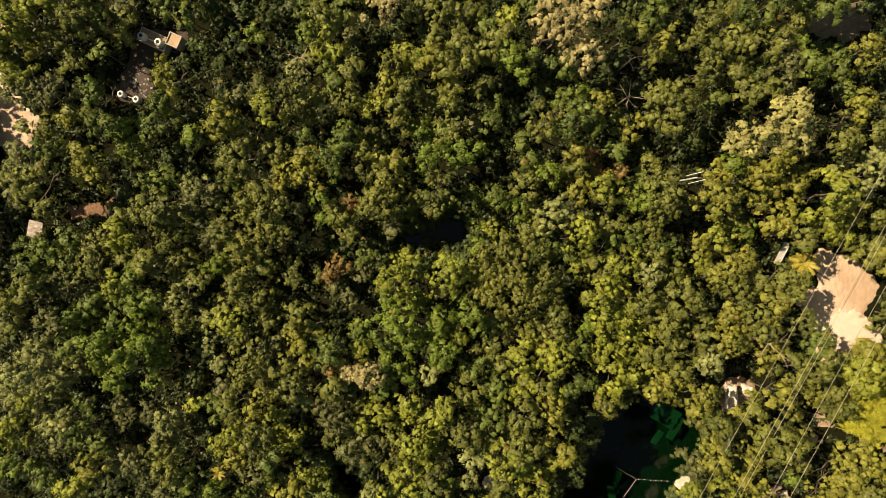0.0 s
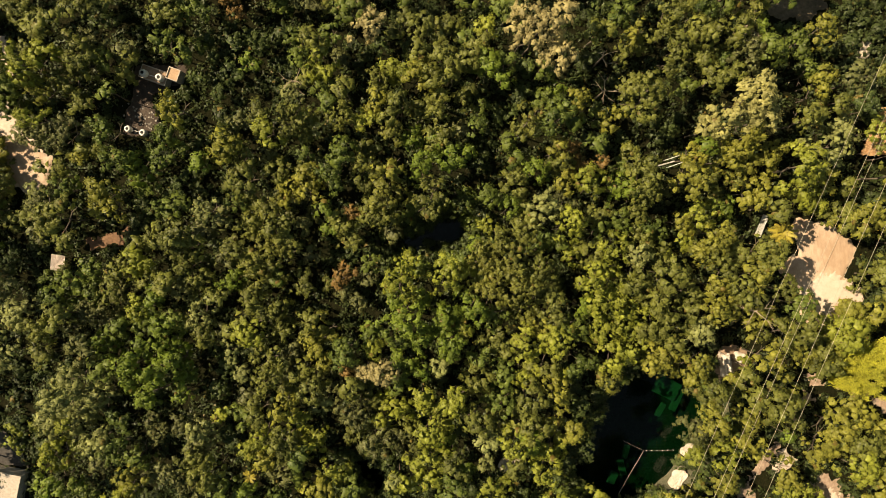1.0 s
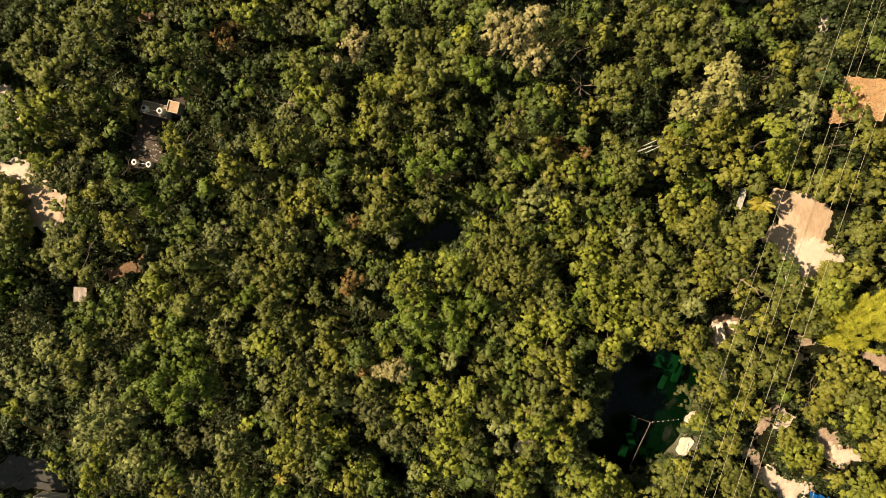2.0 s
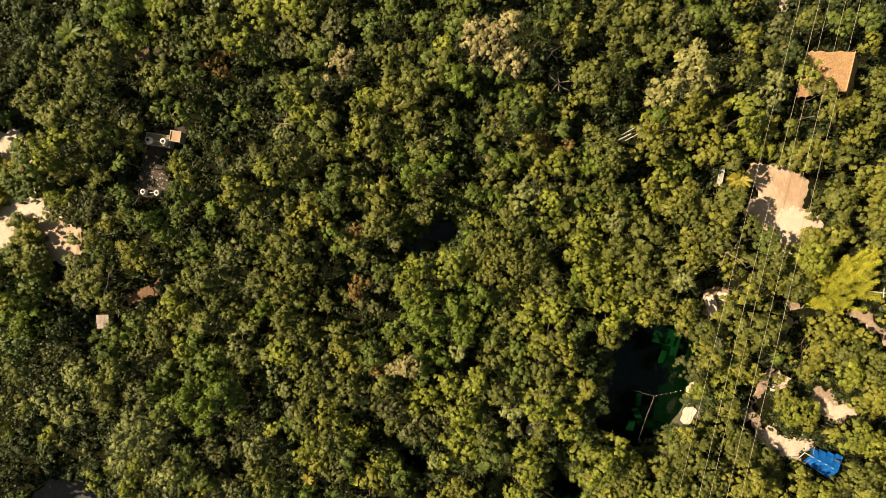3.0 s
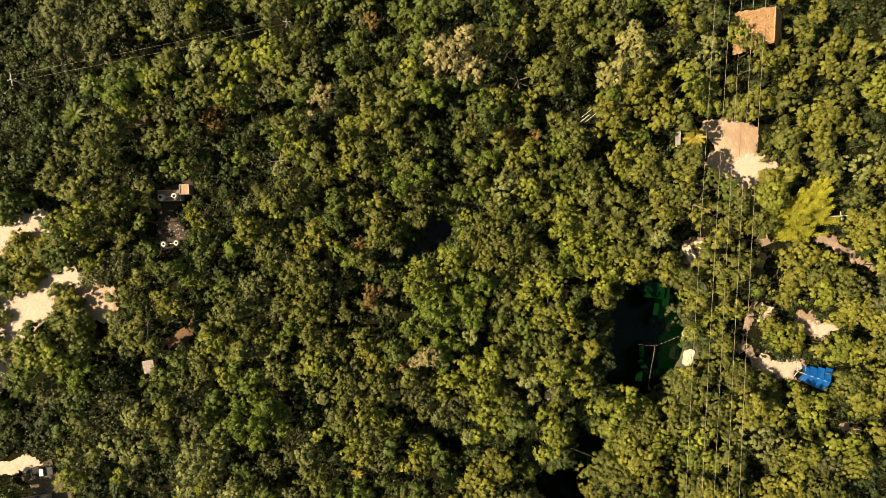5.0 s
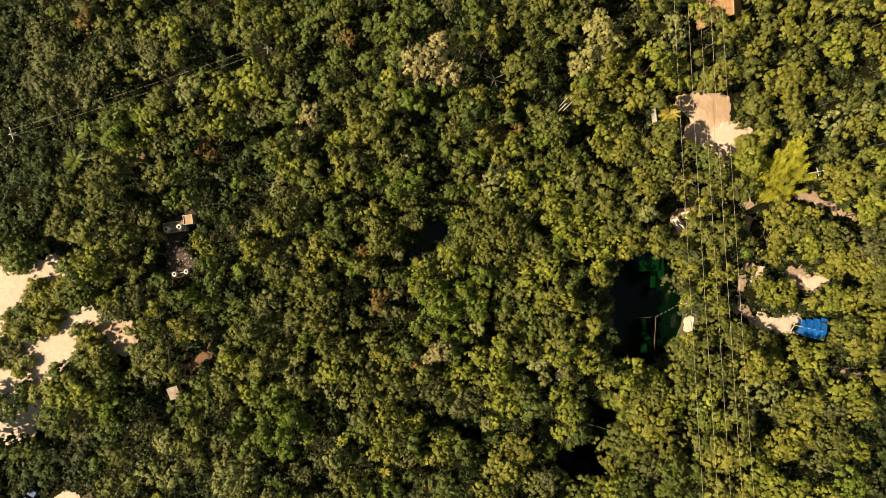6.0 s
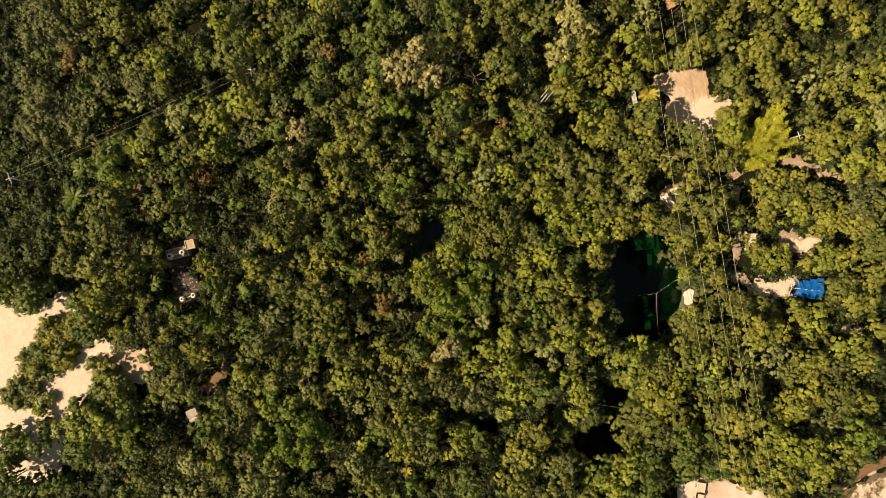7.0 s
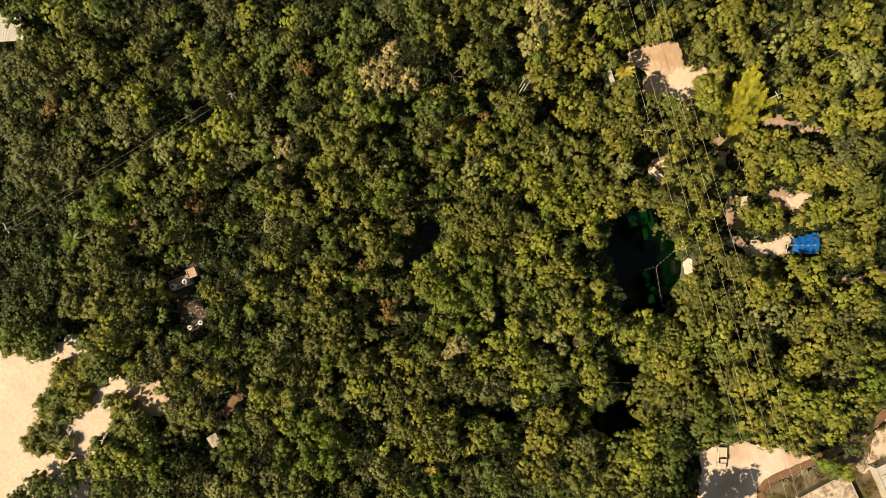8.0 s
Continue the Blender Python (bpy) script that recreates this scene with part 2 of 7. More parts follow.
POOL_MIDDLE = [(4.3, 4.8), (7.9, 0.4), (5.7, -2.7), (0.9, -4.0), (-5.2, -4.1), (-7.8, -0.6), (-3.5, 1.2), (0.9, 2.1)]
POOL_SMALL = [(-14.7, -35.0), (-9.3, -39.2), (-12.3, -43.1), (-16.7, -39.6)]
PITS = [CENOTE, POOL_SOUTH, POOL_MIDDLE, POOL_SMALL]
CLEARING = [(59.6, -2.3), (62.0, -3.5), (64.7, -3.9), (66.7, -6.1), (69.1, -8.8), (67.9, -10.5), (66.6, -12.9), (67.6, -14.3), (69.7, -15.5), (68.5, -17.2), (66.2, -17.5), (65.0, -18.4), (65.0, -20.6), (63.2, -21.9), (59.9, -20.5), (58.8, -18.4), (59.0, -15.2), (57.0, -13.1), (55.9, -10.9), (57.1, -9.4), (59.0, -8.7), (59.4, -6.8), (58.3, -5.4), (58.3, -3.7)]
CLEARING_SAND = [(62.8, -12.0), (66.5, -13.1), (67.6, -14.3), (69.7, -15.5), (68.5, -17.2), (66.2, -17.5), (65.0, -18.4), (65.0, -20.6), (63.3, -21.7), (61.1, -20.2), (62.0, -18.8), (60.0, -15.5), (59.5, -13.6)]
PATH_EAST = [(61.0, -24.3), (64.5, -27.7), (56.9, -37.9), (49.1, -47.2), (51.5, -50.3), (56.9, -54.5), (55.0, -58.1), (47.2, -52.9), (45.0, -46.5), (54.1, -36.9), (58.6, -29.6)]
PATH_FAR = [(68.8, -30.2), (74.5, -34.0), (77.2, -40.0), (83.4, -46.1), (89.0, -52.3), (87.3, -54.1), (79.1, -46.9), (74.2, -41.3), (69.6, -35.5), (63.2, -31.5)]
PATCH_CAMP = [(59.1, -44.3), (62.8, -45.9), (67.4, -51.3), (64.9, -53.2), (60.6, -52.1), (57.6, -48.3)]
CAMP_SAND = [(61.4, -47.4), (63.6, -48.2), (64.5, -49.6), (67.0, -51.3), (65.3, -52.2), (63.0, -51.8), (61.5, -51.1)]
CAMP_SPOT = [(58.9, -44.7), (60.5, -46.0), (59.4, -47.3), (58.3, -46.1)]
CAMP_YARD = [(49.9, -49.4), (51.7, -50.1), (51.8, -51.6), (54.2, -53.1), (56.2, -52.9), (57.4, -54.6), (56.7, -55.3), (55.3, -55.7), (54.0, -56.7), (51.4, -55.8), (48.9, -52.3)]
CAMP_EDGE = [(54.8, -40.4), (56.3, -42.2), (55.2, -43.4), (52.1, -43.9), (52.9, -42.1)]
ROAD_EAST = [(39.9, -97.1), (46.0, -99.0), (50.0, -103.0), (42.0, -105.0), (36.0, -103.6), (33.0, -102.0), (32.8, -99.9), (36.8, -99.4)]
PATCH_SOUTH = [(58.2, -66.2), (63.9, -72.7), (71.2, -72.3), (67.0, -76.6), (58.2, -71.4)]
SAND_WEST = [(-89.7, 50.9), (-71.5, 40.2), (-63.8, 35.8), (-63.6, 22.5), (-59.2, 16.4), (-60.2, 12.0), (-63.6, 11.4), (-67.4, 13.2), (-73.5, 16.0), (-79.9, 14.4), (-83.8, 11.3), (-87.7, 7.3), (-93.1, 8.9), (-104.4, 16.4), (-116.7, 26.1), (-118.0, 22.0)]
ROAD_SOUTH = [(11.0, -73.5), (17.6, -75.9), (20.2, -80.2), (25.4, -87.1), (28.0, -91.4), (35.0, -94.7), (45.6, -95.9), (56.9, -97.3), (55.2, -99.0), (44.2, -97.4), (34.0, -95.7), (21.6, -90.9), (15.1, -87.8), (6.3, -95.9), (-3.5, -86.0), (6.8, -77.8)]
YARD_SOUTH = [(21.4, -91.1), (33.9, -95.9), (44.0, -97.6), (56.9, -100.7), (49.3, -111.9), (27.8, -112.5), (7.2, -96.8), (15.4, -88.4)]
TANK_YARD = [(-44.7, 30.2), (-36.8, 29.8), (-36.4, 26.9), (-42.0, 25.2), (-41.6, 18.4), (-47.8, 19.3), (-45.6, 25.2)]
RIM_EARTH = [(44.3, -24.2), (45.0, -22.9), (47.6, -22.4), (49.9, -24.2), (49.6, -26.0), (47.7, -27.1), (45.6, -28.1), (44.2, -26.4)]
LOBE_WEST = [(-66.0, 20.6), (-63.0, 20.0), (-59.0, 16.3), (-60.2, 12.2), (-63.8, 11.8), (-66.6, 15.0)]
PATIO_WEST = [(-79.5, -26.0), (-75.5, -24.2), (-70.6, -26.2), (-68.3, -29.5), (-67.2, -32.3), (-72.0, -31.2), (-79.5, -29.5)]
ISLANDS = [[(-81.1, 29.5), (-78.2, 32.2), (-74.0, 31.2), (-70.0, 33.7), (-66.8, 31.3), (-66.4, 26.9), (-69.6, 23.6), (-74.0, 22.4), (-77.3, 23.8), (-80.1, 27.3)],
           [(-85.0, 29.4), (-82.3, 31.5), (-80.7, 28.3), (-81.1, 21.5), (-81.9, 18.7), (-86.2, 22.6), (-87.2, 27.2)],
           [(-70.2, 19.5), (-67.0, 21.1), (-65.8, 18.7), (-63.9, 13.1), (-66.8, 11.2), (-72.4, 16.0)]]
BED_WEST = [(-83.6, 11.0), (-86.1, 8.7), (-84.1, 7.2), (-83.1, 11.2)]
SOIL_WEST = [(-56.4, 4.9), (-46.3, 6.6), (-46.8, 2.4), (-48.9, 0.7), (-55.7, -0.6)]
SOIL_NORTH = [(56.6, 34.9), (66.5, 35.0), (66.6, 30.7), (63.2, 28.6), (57.1, 29.8)]
YARD_WEST = [(-97.0, -3.2), (-89.4, -5.0), (-86.3, -6.2), (-85.8, -8.4), (-88.5, -8.4), (-97.0, -6.2)]
DOORYARD_WEST = [(-90.5, -8.2), (-83.5, -8.0), (-82.6, -13.0), (-84.0, -17.5), (-86.8, -17.0), (-90.0, -12.5)]
# open ground, and how far its bare surface keeps within the outline
OPEN = [(CLEARING, 0.0), (PATH_EAST, 1.2), (PATH_FAR, 1.2), (PATCH_CAMP, 1.4), (CAMP_YARD, 1.0), (CAMP_EDGE, 1.0), (PATCH_SOUTH, 0.8), (SAND_WEST, 0.0), (ROAD_SOUTH, 0.0), (YARD_SOUTH, 0.0),
        (TANK_YARD, 0.3), (SOIL_WEST, 1.8), (SOIL_NORTH, 0.0), (YARD_WEST, 0.0), (PATIO_WEST, 0.0), (RIM_EARTH, 0.4), (BED_WEST, -0.3), (DOORYARD_WEST, 0.0), (ROAD_EAST, 0.0)]


# shelters, poles and rocks that stand clear of the low trees: place and free radius
CLEAR = ((57.1, -57.5, 4.4), (75.4, 8.0, 5.5), (52.9, -3.5, 2.2), (54.6, -4.8, 2.0), (72.6, -30.0, 2.2), (46.8, -25.4, 2.4), (36.1, 7.2, 1.5), (65.0, -29.0, 3.0), (68.5, -28.0, 3.0))


def pit_at(x, y):
    return min(gap_to(p, x, y) for p in PITS)


def ground_height(x, y):
    z = 0.12 * noise.noise((x * 0.15, y * 0.15, 0.0)) + 0.05 * noise.noise((x * 0.9, y * 0.9, 3.0))
    if -25 < x < 52 and -70 < y < 14:
        d = pit_at(x, y) + 0.6 * noise.noise((x * 0.45, y * 0.45, 7.0))
        if d < 1.4:
            k = max(0.0, min(1.0, (1.4 - d) / 1.6))
            k = k * k * (3 - 2 * k)
            z -= 7.4 * k + max(0.0, min(6.0, -d * 2.2))
    return z


# ---- ground, water, sand ----
def build_ground():
    """One sheet: fine within the forest, with the sinkholes pressed into it, coarse out to the horizon."""
    fine = [-120 + 1.0 * i for i in range(241)]
    far = [-3000, -1200, -500, -250, -160]
    xs = far + fine + [-v for v in reversed(far)]
    n = len(xs)
    verts = [(x, y, ground_height(x, y) if abs(x) <= 120 and abs(y) <= 120 else 0.0) for y in xs for x in xs]
    faces = [(r * n + c, r * n + c + 1, r * n + n + c + 1, r * n + n + c) for r in range(n - 1) for c in range(n - 1)]
    me = bpy.data.meshes.new("ground")
    me.from_pydata(verts, [], faces)
    me.materials.append(SHADED_SOIL)
    me.materials.append(MOSSY)
    for p in me.polygons:
        if p.center.z < -0.9:
            p.material_index = 1
    me.shade_smooth()
    tagged(new("ground", me), "brown forest soil with canopy shade put into its colour, and steep limestone sinkholes", "ground", kind="structure")


def sheet(name, poly, mat, label, category, lift=0.03, rag=0.9, step=0.45, inset=0.0):
    """A thin layer over the ground within a ragged outline."""
    x0, x1 = min(p[0] for p in poly) - 2, max(p[0] for p in poly) + 2
    y0, y1 = min(p[1] for p in poly) - 2, max(p[1] for p in poly) + 2
    bm = bmesh.new()
    grid = {}
    nx, ny = int((x1 - x0) / step) + 1, int((y1 - y0) / step) + 1
    for i in range(nx):
        for j in range(ny):
            x, y = x0 + i * step, y0 + j * step
            d = gap_to(poly, x, y) + inset + rag * (noise.noise((x * 0.5, y * 0.5, 1.0)) + 0.6 * noise.noise((x * 1.6, y * 1.6, 2.0)) + 0.35 * noise.noise((x * 4.1, y * 4.1, 6.0)))
            if d < 0.45:
                sink = 0.30 * max(0.0, min(1.0, (d + 0.45) / 0.9))
                grid[i, j] = bm.verts.new((x, y, ground_height(x, y) + lift + 0.10 - sink + 0.03 * noise.noise((x, y, 5.0))))
    for i, j in grid:
        q = [(i, j), (i + 1, j), (i + 1, j + 1), (i, j + 1)]
        if all(c in grid for c in q):
            bm.faces.new([grid[c] for c in q])
    for v in [v for v in bm.verts if not v.link_faces]:
        bm.verts.remove(v)
    tagged(new(name, mesh_of(name, bm, mat, True)), label, category, kind="structure")


def water(name, poly, label):
    bm = bmesh.new()
    cx, cy = sum(p[0] for p in poly) / len(poly), sum(p[1] for p in poly) / len(poly)
    vs = [bm.verts.new((cx + 1.35 * (x - cx), cy + 1.35 * (y - cy), WATER_LEVEL)) for x, y in poly]
    bm.faces.new(vs)
    bmesh.ops.triangulate(bm, faces=bm.faces[:])
    bmesh.ops.recalc_face_normals(bm, faces=bm.faces[:])
    tagged(new(name, mesh_of(name, bm, WATER)), label, "water", kind="structure")


build_ground()
water("water", CENOTE, "deep dark green clear water in the cenote")
water("water", POOL_SOUTH, "black still water under overhanging trees")
water("water", POOL_MIDDLE, "dark still water in a small sinkhole")
water("water", POOL_SMALL, "black water hidden in a forest gap")
sheet("pavement", CLEARING, EARTH_SAND, "pale sandy clearing among the trees", "clearing", rag=0.7, step=0.3)
sheet("pavement", CLEARING_SAND, WHITE_SAND, "whiter trampled sand in the clearing", "clearing", 0.10, rag=1.5, step=0.25)
sheet("pavement", PATH_EAST, TRODDEN, "pale earth path beside the cenote", "path", rag=1.9, inset=0.9, step=0.3)
sheet("pavement", PATH_FAR, TRODDEN, "sunlit dirt track under the trees", "path", rag=2.0, inset=1.0, step=0.3)
sheet("pavement", PATCH_CAMP, TRODDEN, "brown trodden earth in a forest glade", "clearing", rag=1.8, inset=0.3, step=0.3)
sheet("pavement", CAMP_SAND, SAND, "sunlit sandy patch in a forest glade", "clearing", 0.10, rag=1.2, step=0.25)
sheet("pavement", CAMP_SPOT, SAND, "small sunlit sandy patch in a forest glade", "clearing", 0.10, rag=1.0, step=0.25)
sheet("pavement", CAMP_YARD, SAND, "pale trodden sand before the blue shelter", "clearing", 0.10, rag=1.1, step=0.25)
sheet("pavement", CAMP_EDGE, SAND, "small sunlit sandy patch at the path", "clearing", 0.10, rag=1.1, step=0.25)
sheet("road", ROAD_EAST, SAND, "pale sand road beside a grey roof", "road", 0.10, rag=1.1, step=0.3)
sheet("pavement", PATCH_SOUTH, DIRT, "pale dirt patch at the forest edge", "clearing", rag=1.6, inset=0.5)
sheet("road", SAND_WEST, SAND, "wide pale sand road and turning place", "road", rag=1.8, step=0.35)
sheet("pavement", LOBE_WEST, EARTH_SAND, "brownish dappled earth at the end of the sand road", "clearing", 0.10, rag=1.4, step=0.3)
sheet("road", ROAD_SOUTH, WORN_SAND, "pale sand road beside concrete houses", "road")
sheet("pavement", YARD_SOUTH, LITTER_SHADE, "brown dirt yard strewn with stones behind the ditch", "yard")
sheet("pavement", BED_WEST, CLAY, "bare orange-brown soil behind a low wall", "soil", 0.12, rag=0.3, step=0.3)
sheet("pavement", RIM_EARTH, DIRT, "bare pale earth above the cenote rim", "soil", 0.06, rag=0.7, step=0.25)
sheet("pavement", PATIO_WEST, ASPHALT, "grey paved yard beside a small house, dimmed with painted shade", "yard", rag=0.5)
sheet("pavement", TANK_YARD, GREY_YARD, "dark mottled grey-brown yard round the water tanks", "yard", rag=0.6)
# red clay, its brightness lowered to stand in for the trees' shade
sheet("pavement", SOIL_WEST, CLAY, "bare red-brown soil with some of its shade put into the colour", "soil", rag=1.4, inset=1.7)
sheet("pavement", SOIL_NORTH, LITTER_SHADE, "bare earth with its shade put into the colour, and a sunlit edge", "soil")
sheet("pavement", YARD_WEST, SAND, "strip of pale sand before a house", "yard")
sheet("pavement", DOORYARD_WEST, LITTER_SHADE, "yard between a pickup and a house, its shade put into the dark colour", "yard", rag=0.8)


# ---- trees ----
CORE = np.array([(1, 0, 0), (0, 1, 0), (-1, 0, 0), (0, -1, 0), (0, 0, 1), (0, 0, -1)], float)
CORE_F = np.array([(0, 1, 4), (1, 2, 4), (2, 3, 4), (3, 0, 4), (1, 0, 5), (2, 1, 5), (3, 2, 5), (0, 3, 5)])
FAN_F = np.array([(0, 1, 5), (1, 2, 5), (2, 3, 5), (3, 4, 5), (4, 0, 5)])


def unit(v):
    return v / (np.linalg.norm(v, axis=-1, keepdims=True) + 1e-9)


def crown_arrays(R, seed, bough=0.95, tuft=0.36, leaf=0.28, flat=0.55, dense=1.0, gap=0.15):
    """Points and triangles of a crown of radius R about the origin: rounded boughs over an uneven dome, each of them
    clothed on its outer side in tufts, and each tuft a small closed cushion with leaves that stand out of it."""
    rng = np.random.default_rng(seed)
    n = max(6, int(1.5 * (R / bough) ** 2))
    wob = rng.uniform(0, math.tau, 4)
    V, Fc, count = [], [], 0
    up = np.array([0.0, 0.0, 1.0])
    for i in range(n):
        if rng.random() < gap and i > 1:
            continue
        a = i * 2.39996 + rng.normal(0, 0.25)
        rho = math.sqrt((i + 0.5) / n)
        edge = 1 + 0.16 * math.sin(2 * a + wob[0]) + 0.13 * math.sin(3 * a + wob[1]) + 0.10 * math.sin(5 * a + wob[2])
        rr = 0.88 * (R - 0.45 * bough) * rho * edge + rng.normal(0, 0.15 * bough)
        z = flat * R * math.sqrt(max(0.0, 1 - rho * rho * 0.96)) + rng.normal(0, 0.45 * bough)
        c, br = np.array([rr * math.cos(a), rr * math.sin(a), z]), bough * rng.uniform(0.62, 1.2)
        out = unit(c + np.array([0, 0, 0.45 * R]))
        V.append(c + CORE * br * 0.50 * np.array([1, 1, 0.8]) * rng.uniform(0.85, 1.1, (6, 1)))
        Fc.append(CORE_F + count)
        count += 6
        nt = max(6, int(dense * 3.2 * (br / tuft) ** 2))
        d = unit(rng.normal(size=(nt, 3)))
        d = d[(d @ (out + 0.7 * up)) > -0.12]
        nt = len(d)
        centre = c + d * br * np.array([1, 1, 0.85]) * rng.uniform(0.8, 1.14, (nt, 1))
        tr = tuft * rng.uniform(0.6, 1.3, nt)
        axis = unit(d + 0.35 * up + 0.25 * out)
        # the cushions
        t = unit(np.cross(axis, rng.normal(size=(nt, 3))))
        s = np.cross(axis, t)
        ring = np.arange(5) * math.tau / 5
        k = tr[:, None, None] * rng.uniform(0.58, 1.0, (nt, 5, 1))
        foot = centre[:, None, :] + k * (np.cos(ring)[None, :, None] * t[:, None, :] + np.sin(ring)[None, :, None] * s[:, None, :]) - k * axis[:, None, :] * rng.uniform(0.0, 0.45, (nt, 5, 1))
        tip = centre + axis * tr[:, None] * 0.5 + t * tr[:, None] * rng.normal(0, 0.15, (nt, 1))
        V.append(np.concatenate([foot, tip[:, None, :]], 1).reshape(-1, 3))
        Fc.append((FAN_F[None] + 6 * np.arange(nt)[:, None, None]).reshape(-1, 3) + count)
        count += 6 * nt
        # the leaves
        m = 14
        ax = np.repeat(axis, m, 0)
        e = unit(unit(rng.normal(size=(nt * m, 3))) + ax * 0.75)
        p = np.repeat(centre, m, 0) + e * np.repeat(tr, m)[:, None] * rng.uniform(0.55, 1.12, (nt * m, 1))
        nrm = unit(0.75 * ax + 0.8 * e + rng.normal(0, 0.20, (nt * m, 3)))
        t = unit(e - nrm * (e * nrm).sum(1)[:, None] + rng.normal(0, 0.3, (nt * m, 3)))
        side = np.cross(nrm, t)
        s = leaf * rng.uniform(0.6, 1.3, (nt * m, 1))
        w = s * rng.uniform(0.34, 0.5, (nt * m, 1))
        V.append(np.stack([p - side * w - t * s * 0.4, p + side * w - t * s * 0.4, p + t * s * 0.8], 1).reshape(-1, 3))
        Fc.append(np.arange(3 * nt * m).reshape(-1, 3) + count)
        count += 3 * nt * m
    return np.concatenate(V), np.concatenate(Fc)


def mesh_from(name, V, F, mats, slots=None, tones=None):
    """A triangle mesh straight from arrays."""
    me = bpy.data.meshes.new(name)
    me.vertices.add(len(V))
    me.vertices.foreach_set("co", V.astype(np.float32).ravel())
    me.loops.add(F.size)
    me.loops.foreach_set("vertex_index", F.astype(np.int32).ravel())
    me.polygons.add(len(F))
    me.polygons.foreach_set("loop_start", np.arange(0, F.size, 3, dtype=np.int32))
    for m in mats:
        me.materials.append(m)
    if slots is not None:
        me.polygons.foreach_set("material_index", slots.astype(np.int32))
    me.update(calc_edges=True)
    if tones is not None:
        me.attributes.new("tone", "FLOAT", "FACE").data.foreach_set("value", tones.astype(np.float32))
    return me


def trunk_mesh():
    """A tapered, slightly bent trunk of unit height with a flared foot."""
    bm = bmesh.new()
    p = [(0, 0, -0.03), (0.02, 0.01, 0.08), (0.05, -0.02, 0.45), (0.02, 0.03, 0.8), (0.0, 0.0, 1.0)]
    r = [0.030, 0.021, 0.018, 0.014, 0.008]
    for k in range(4):
        rod(bm, p[k], p[k + 1], r[k], r[k + 1], 6)
    return mesh_of("trunk", bm, BARK, True)


def limb_mesh():
    bm = bmesh.new()
    rod(bm, (0, 0, 0), (0.5, 0.05, 0.30), 0.05, 0.035, 5)
    rod(bm, (0.5, 0.05, 0.30), (0.95, -0.05, 0.42), 0.035, 0.012, 5)
    rod(bm, (0.5, 0.05, 0.30), (0.80, 0.30, 0.50), 0.025, 0.010, 4)
    return mesh_of("limb", bm, BARK, True)


TRUNK, LIMB = trunk_mesh(), limb_mesh()
# leaves, bough, tuft and leaf size, flatness, fullness, label
KINDS = {
    "o": ("olive", 1.12, 0.50, 0.210, 0.90, 1.0, "broadleaf tree with a dense olive-green crown"),
    "w": ("warm", 1.12, 0.50, 0.210, 0.90, 1.0, "broadleaf tree with sunlight put into its warm olive-yellow leaf colour"),
    "f": ("fine", 1.05, 0.40, 0.168, 0.78, 1.0, "tree with a smooth fine-leaved olive crown"),
    "g": ("green", 1.12, 0.54, 0.231, 0.95, 0.95, "broadleaf tree with a clumpy mid-green crown"),
    "l": ("lush", 0.95, 0.54, 0.252, 0.90, 0.95, "lush tree with bright green leaf rosettes"),
    "s": ("deep", 0.90, 0.56, 0.273, 0.88, 0.7, "low green shrub with gap shade put into its dark leaf colour"),
    "d": ("dark", 0.95, 0.47, 0.242, 0.88, 0.8, "low tree with shade put into its dark green leaf colour"),
    "k": ("grey", 0.95, 0.47, 0.200, 0.95, 0.9, "tree with dull grey-green clumpy leaves"),
    "y": ("yellow", 1.05, 0.50, 0.221, 0.93, 1.0, "sunlit tree with yellow-green leaves"),
    "c": ("cream", 0.90, 0.43, 0.189, 0.93, 0.9, "tree with pale straw-tinted fine foliage"),
    "p": ("blossom", 0.80, 0.45, 0.200, 1.00, 1.0, "tree covered in cream-coloured blossom"),
    "h": ("pale", 0.80, 0.47, 0.200, 0.93, 1.0, "tree with pale yellow-green flowering crown"),
    "b": ("rusty", 0.80, 0.38, 0.189, 0.90, 0.75, "drying tree with rust-brown leaves"),
}
SIZES = (1.2, 1.7, 2.3, 2.9, 3.6, 4.5, 5.5)
CROWNS, CROWN_MESH = {}, {}


def crown_of(kind, r, k):
    """Key of the crown form of that kind and nearest size, in one of four forms, and the scale that brings it to r."""
    size = min(SIZES, key=lambda s: abs(s - r))
    key = (kind, size, k % 4)
    if key not in CROWNS:
        leaves, bough, tuft, leaf, flat, dense, _ = KINDS[kind]
        grain = (0.84, 1.0, 1.22, 1.08)[k % 4]
        CROWNS[key] = crown_arrays(size, ord(kind) * 1000 + int(size * 10) * 7 + k, bough * (0.72 + 0.10 * size) * grain, tuft * (0.5 + 0.5 * grain), leaf, flat, dense)
    return key, r / size


def root_of(x, y):
    """Where the tree with its crown over (x, y) stands: at a sinkhole, on the firm ground beyond the rim."""
    if not (-25 < x < 52 and -70 < y < 14):
        return x, y
    for _ in range(24):
        d = pit_at(x, y)
        if d > 1.5:
            break
        gx, gy = pit_at(x + 0.3, y) - d, pit_at(x, y + 0.3) - d
        k = math.hypot(gx, gy) or 1.0
        x, y = x + 0.5 * gx / k, y + 0.5 * gy / k
    return x, y


PLANTED = []
GROVE = []


def skirt(x, y, r, h, kind):
    """Foliage down to the ground, where a tree stands at the edge of open ground."""
    if any(gap_to(p, x, y) < 2.6 for p in (CLEARING, SAND_WEST, ROAD_SOUTH, PATH_FAR)):
        GROVE.append((x, y, 0.85 * r, 0.58 * h, kind))


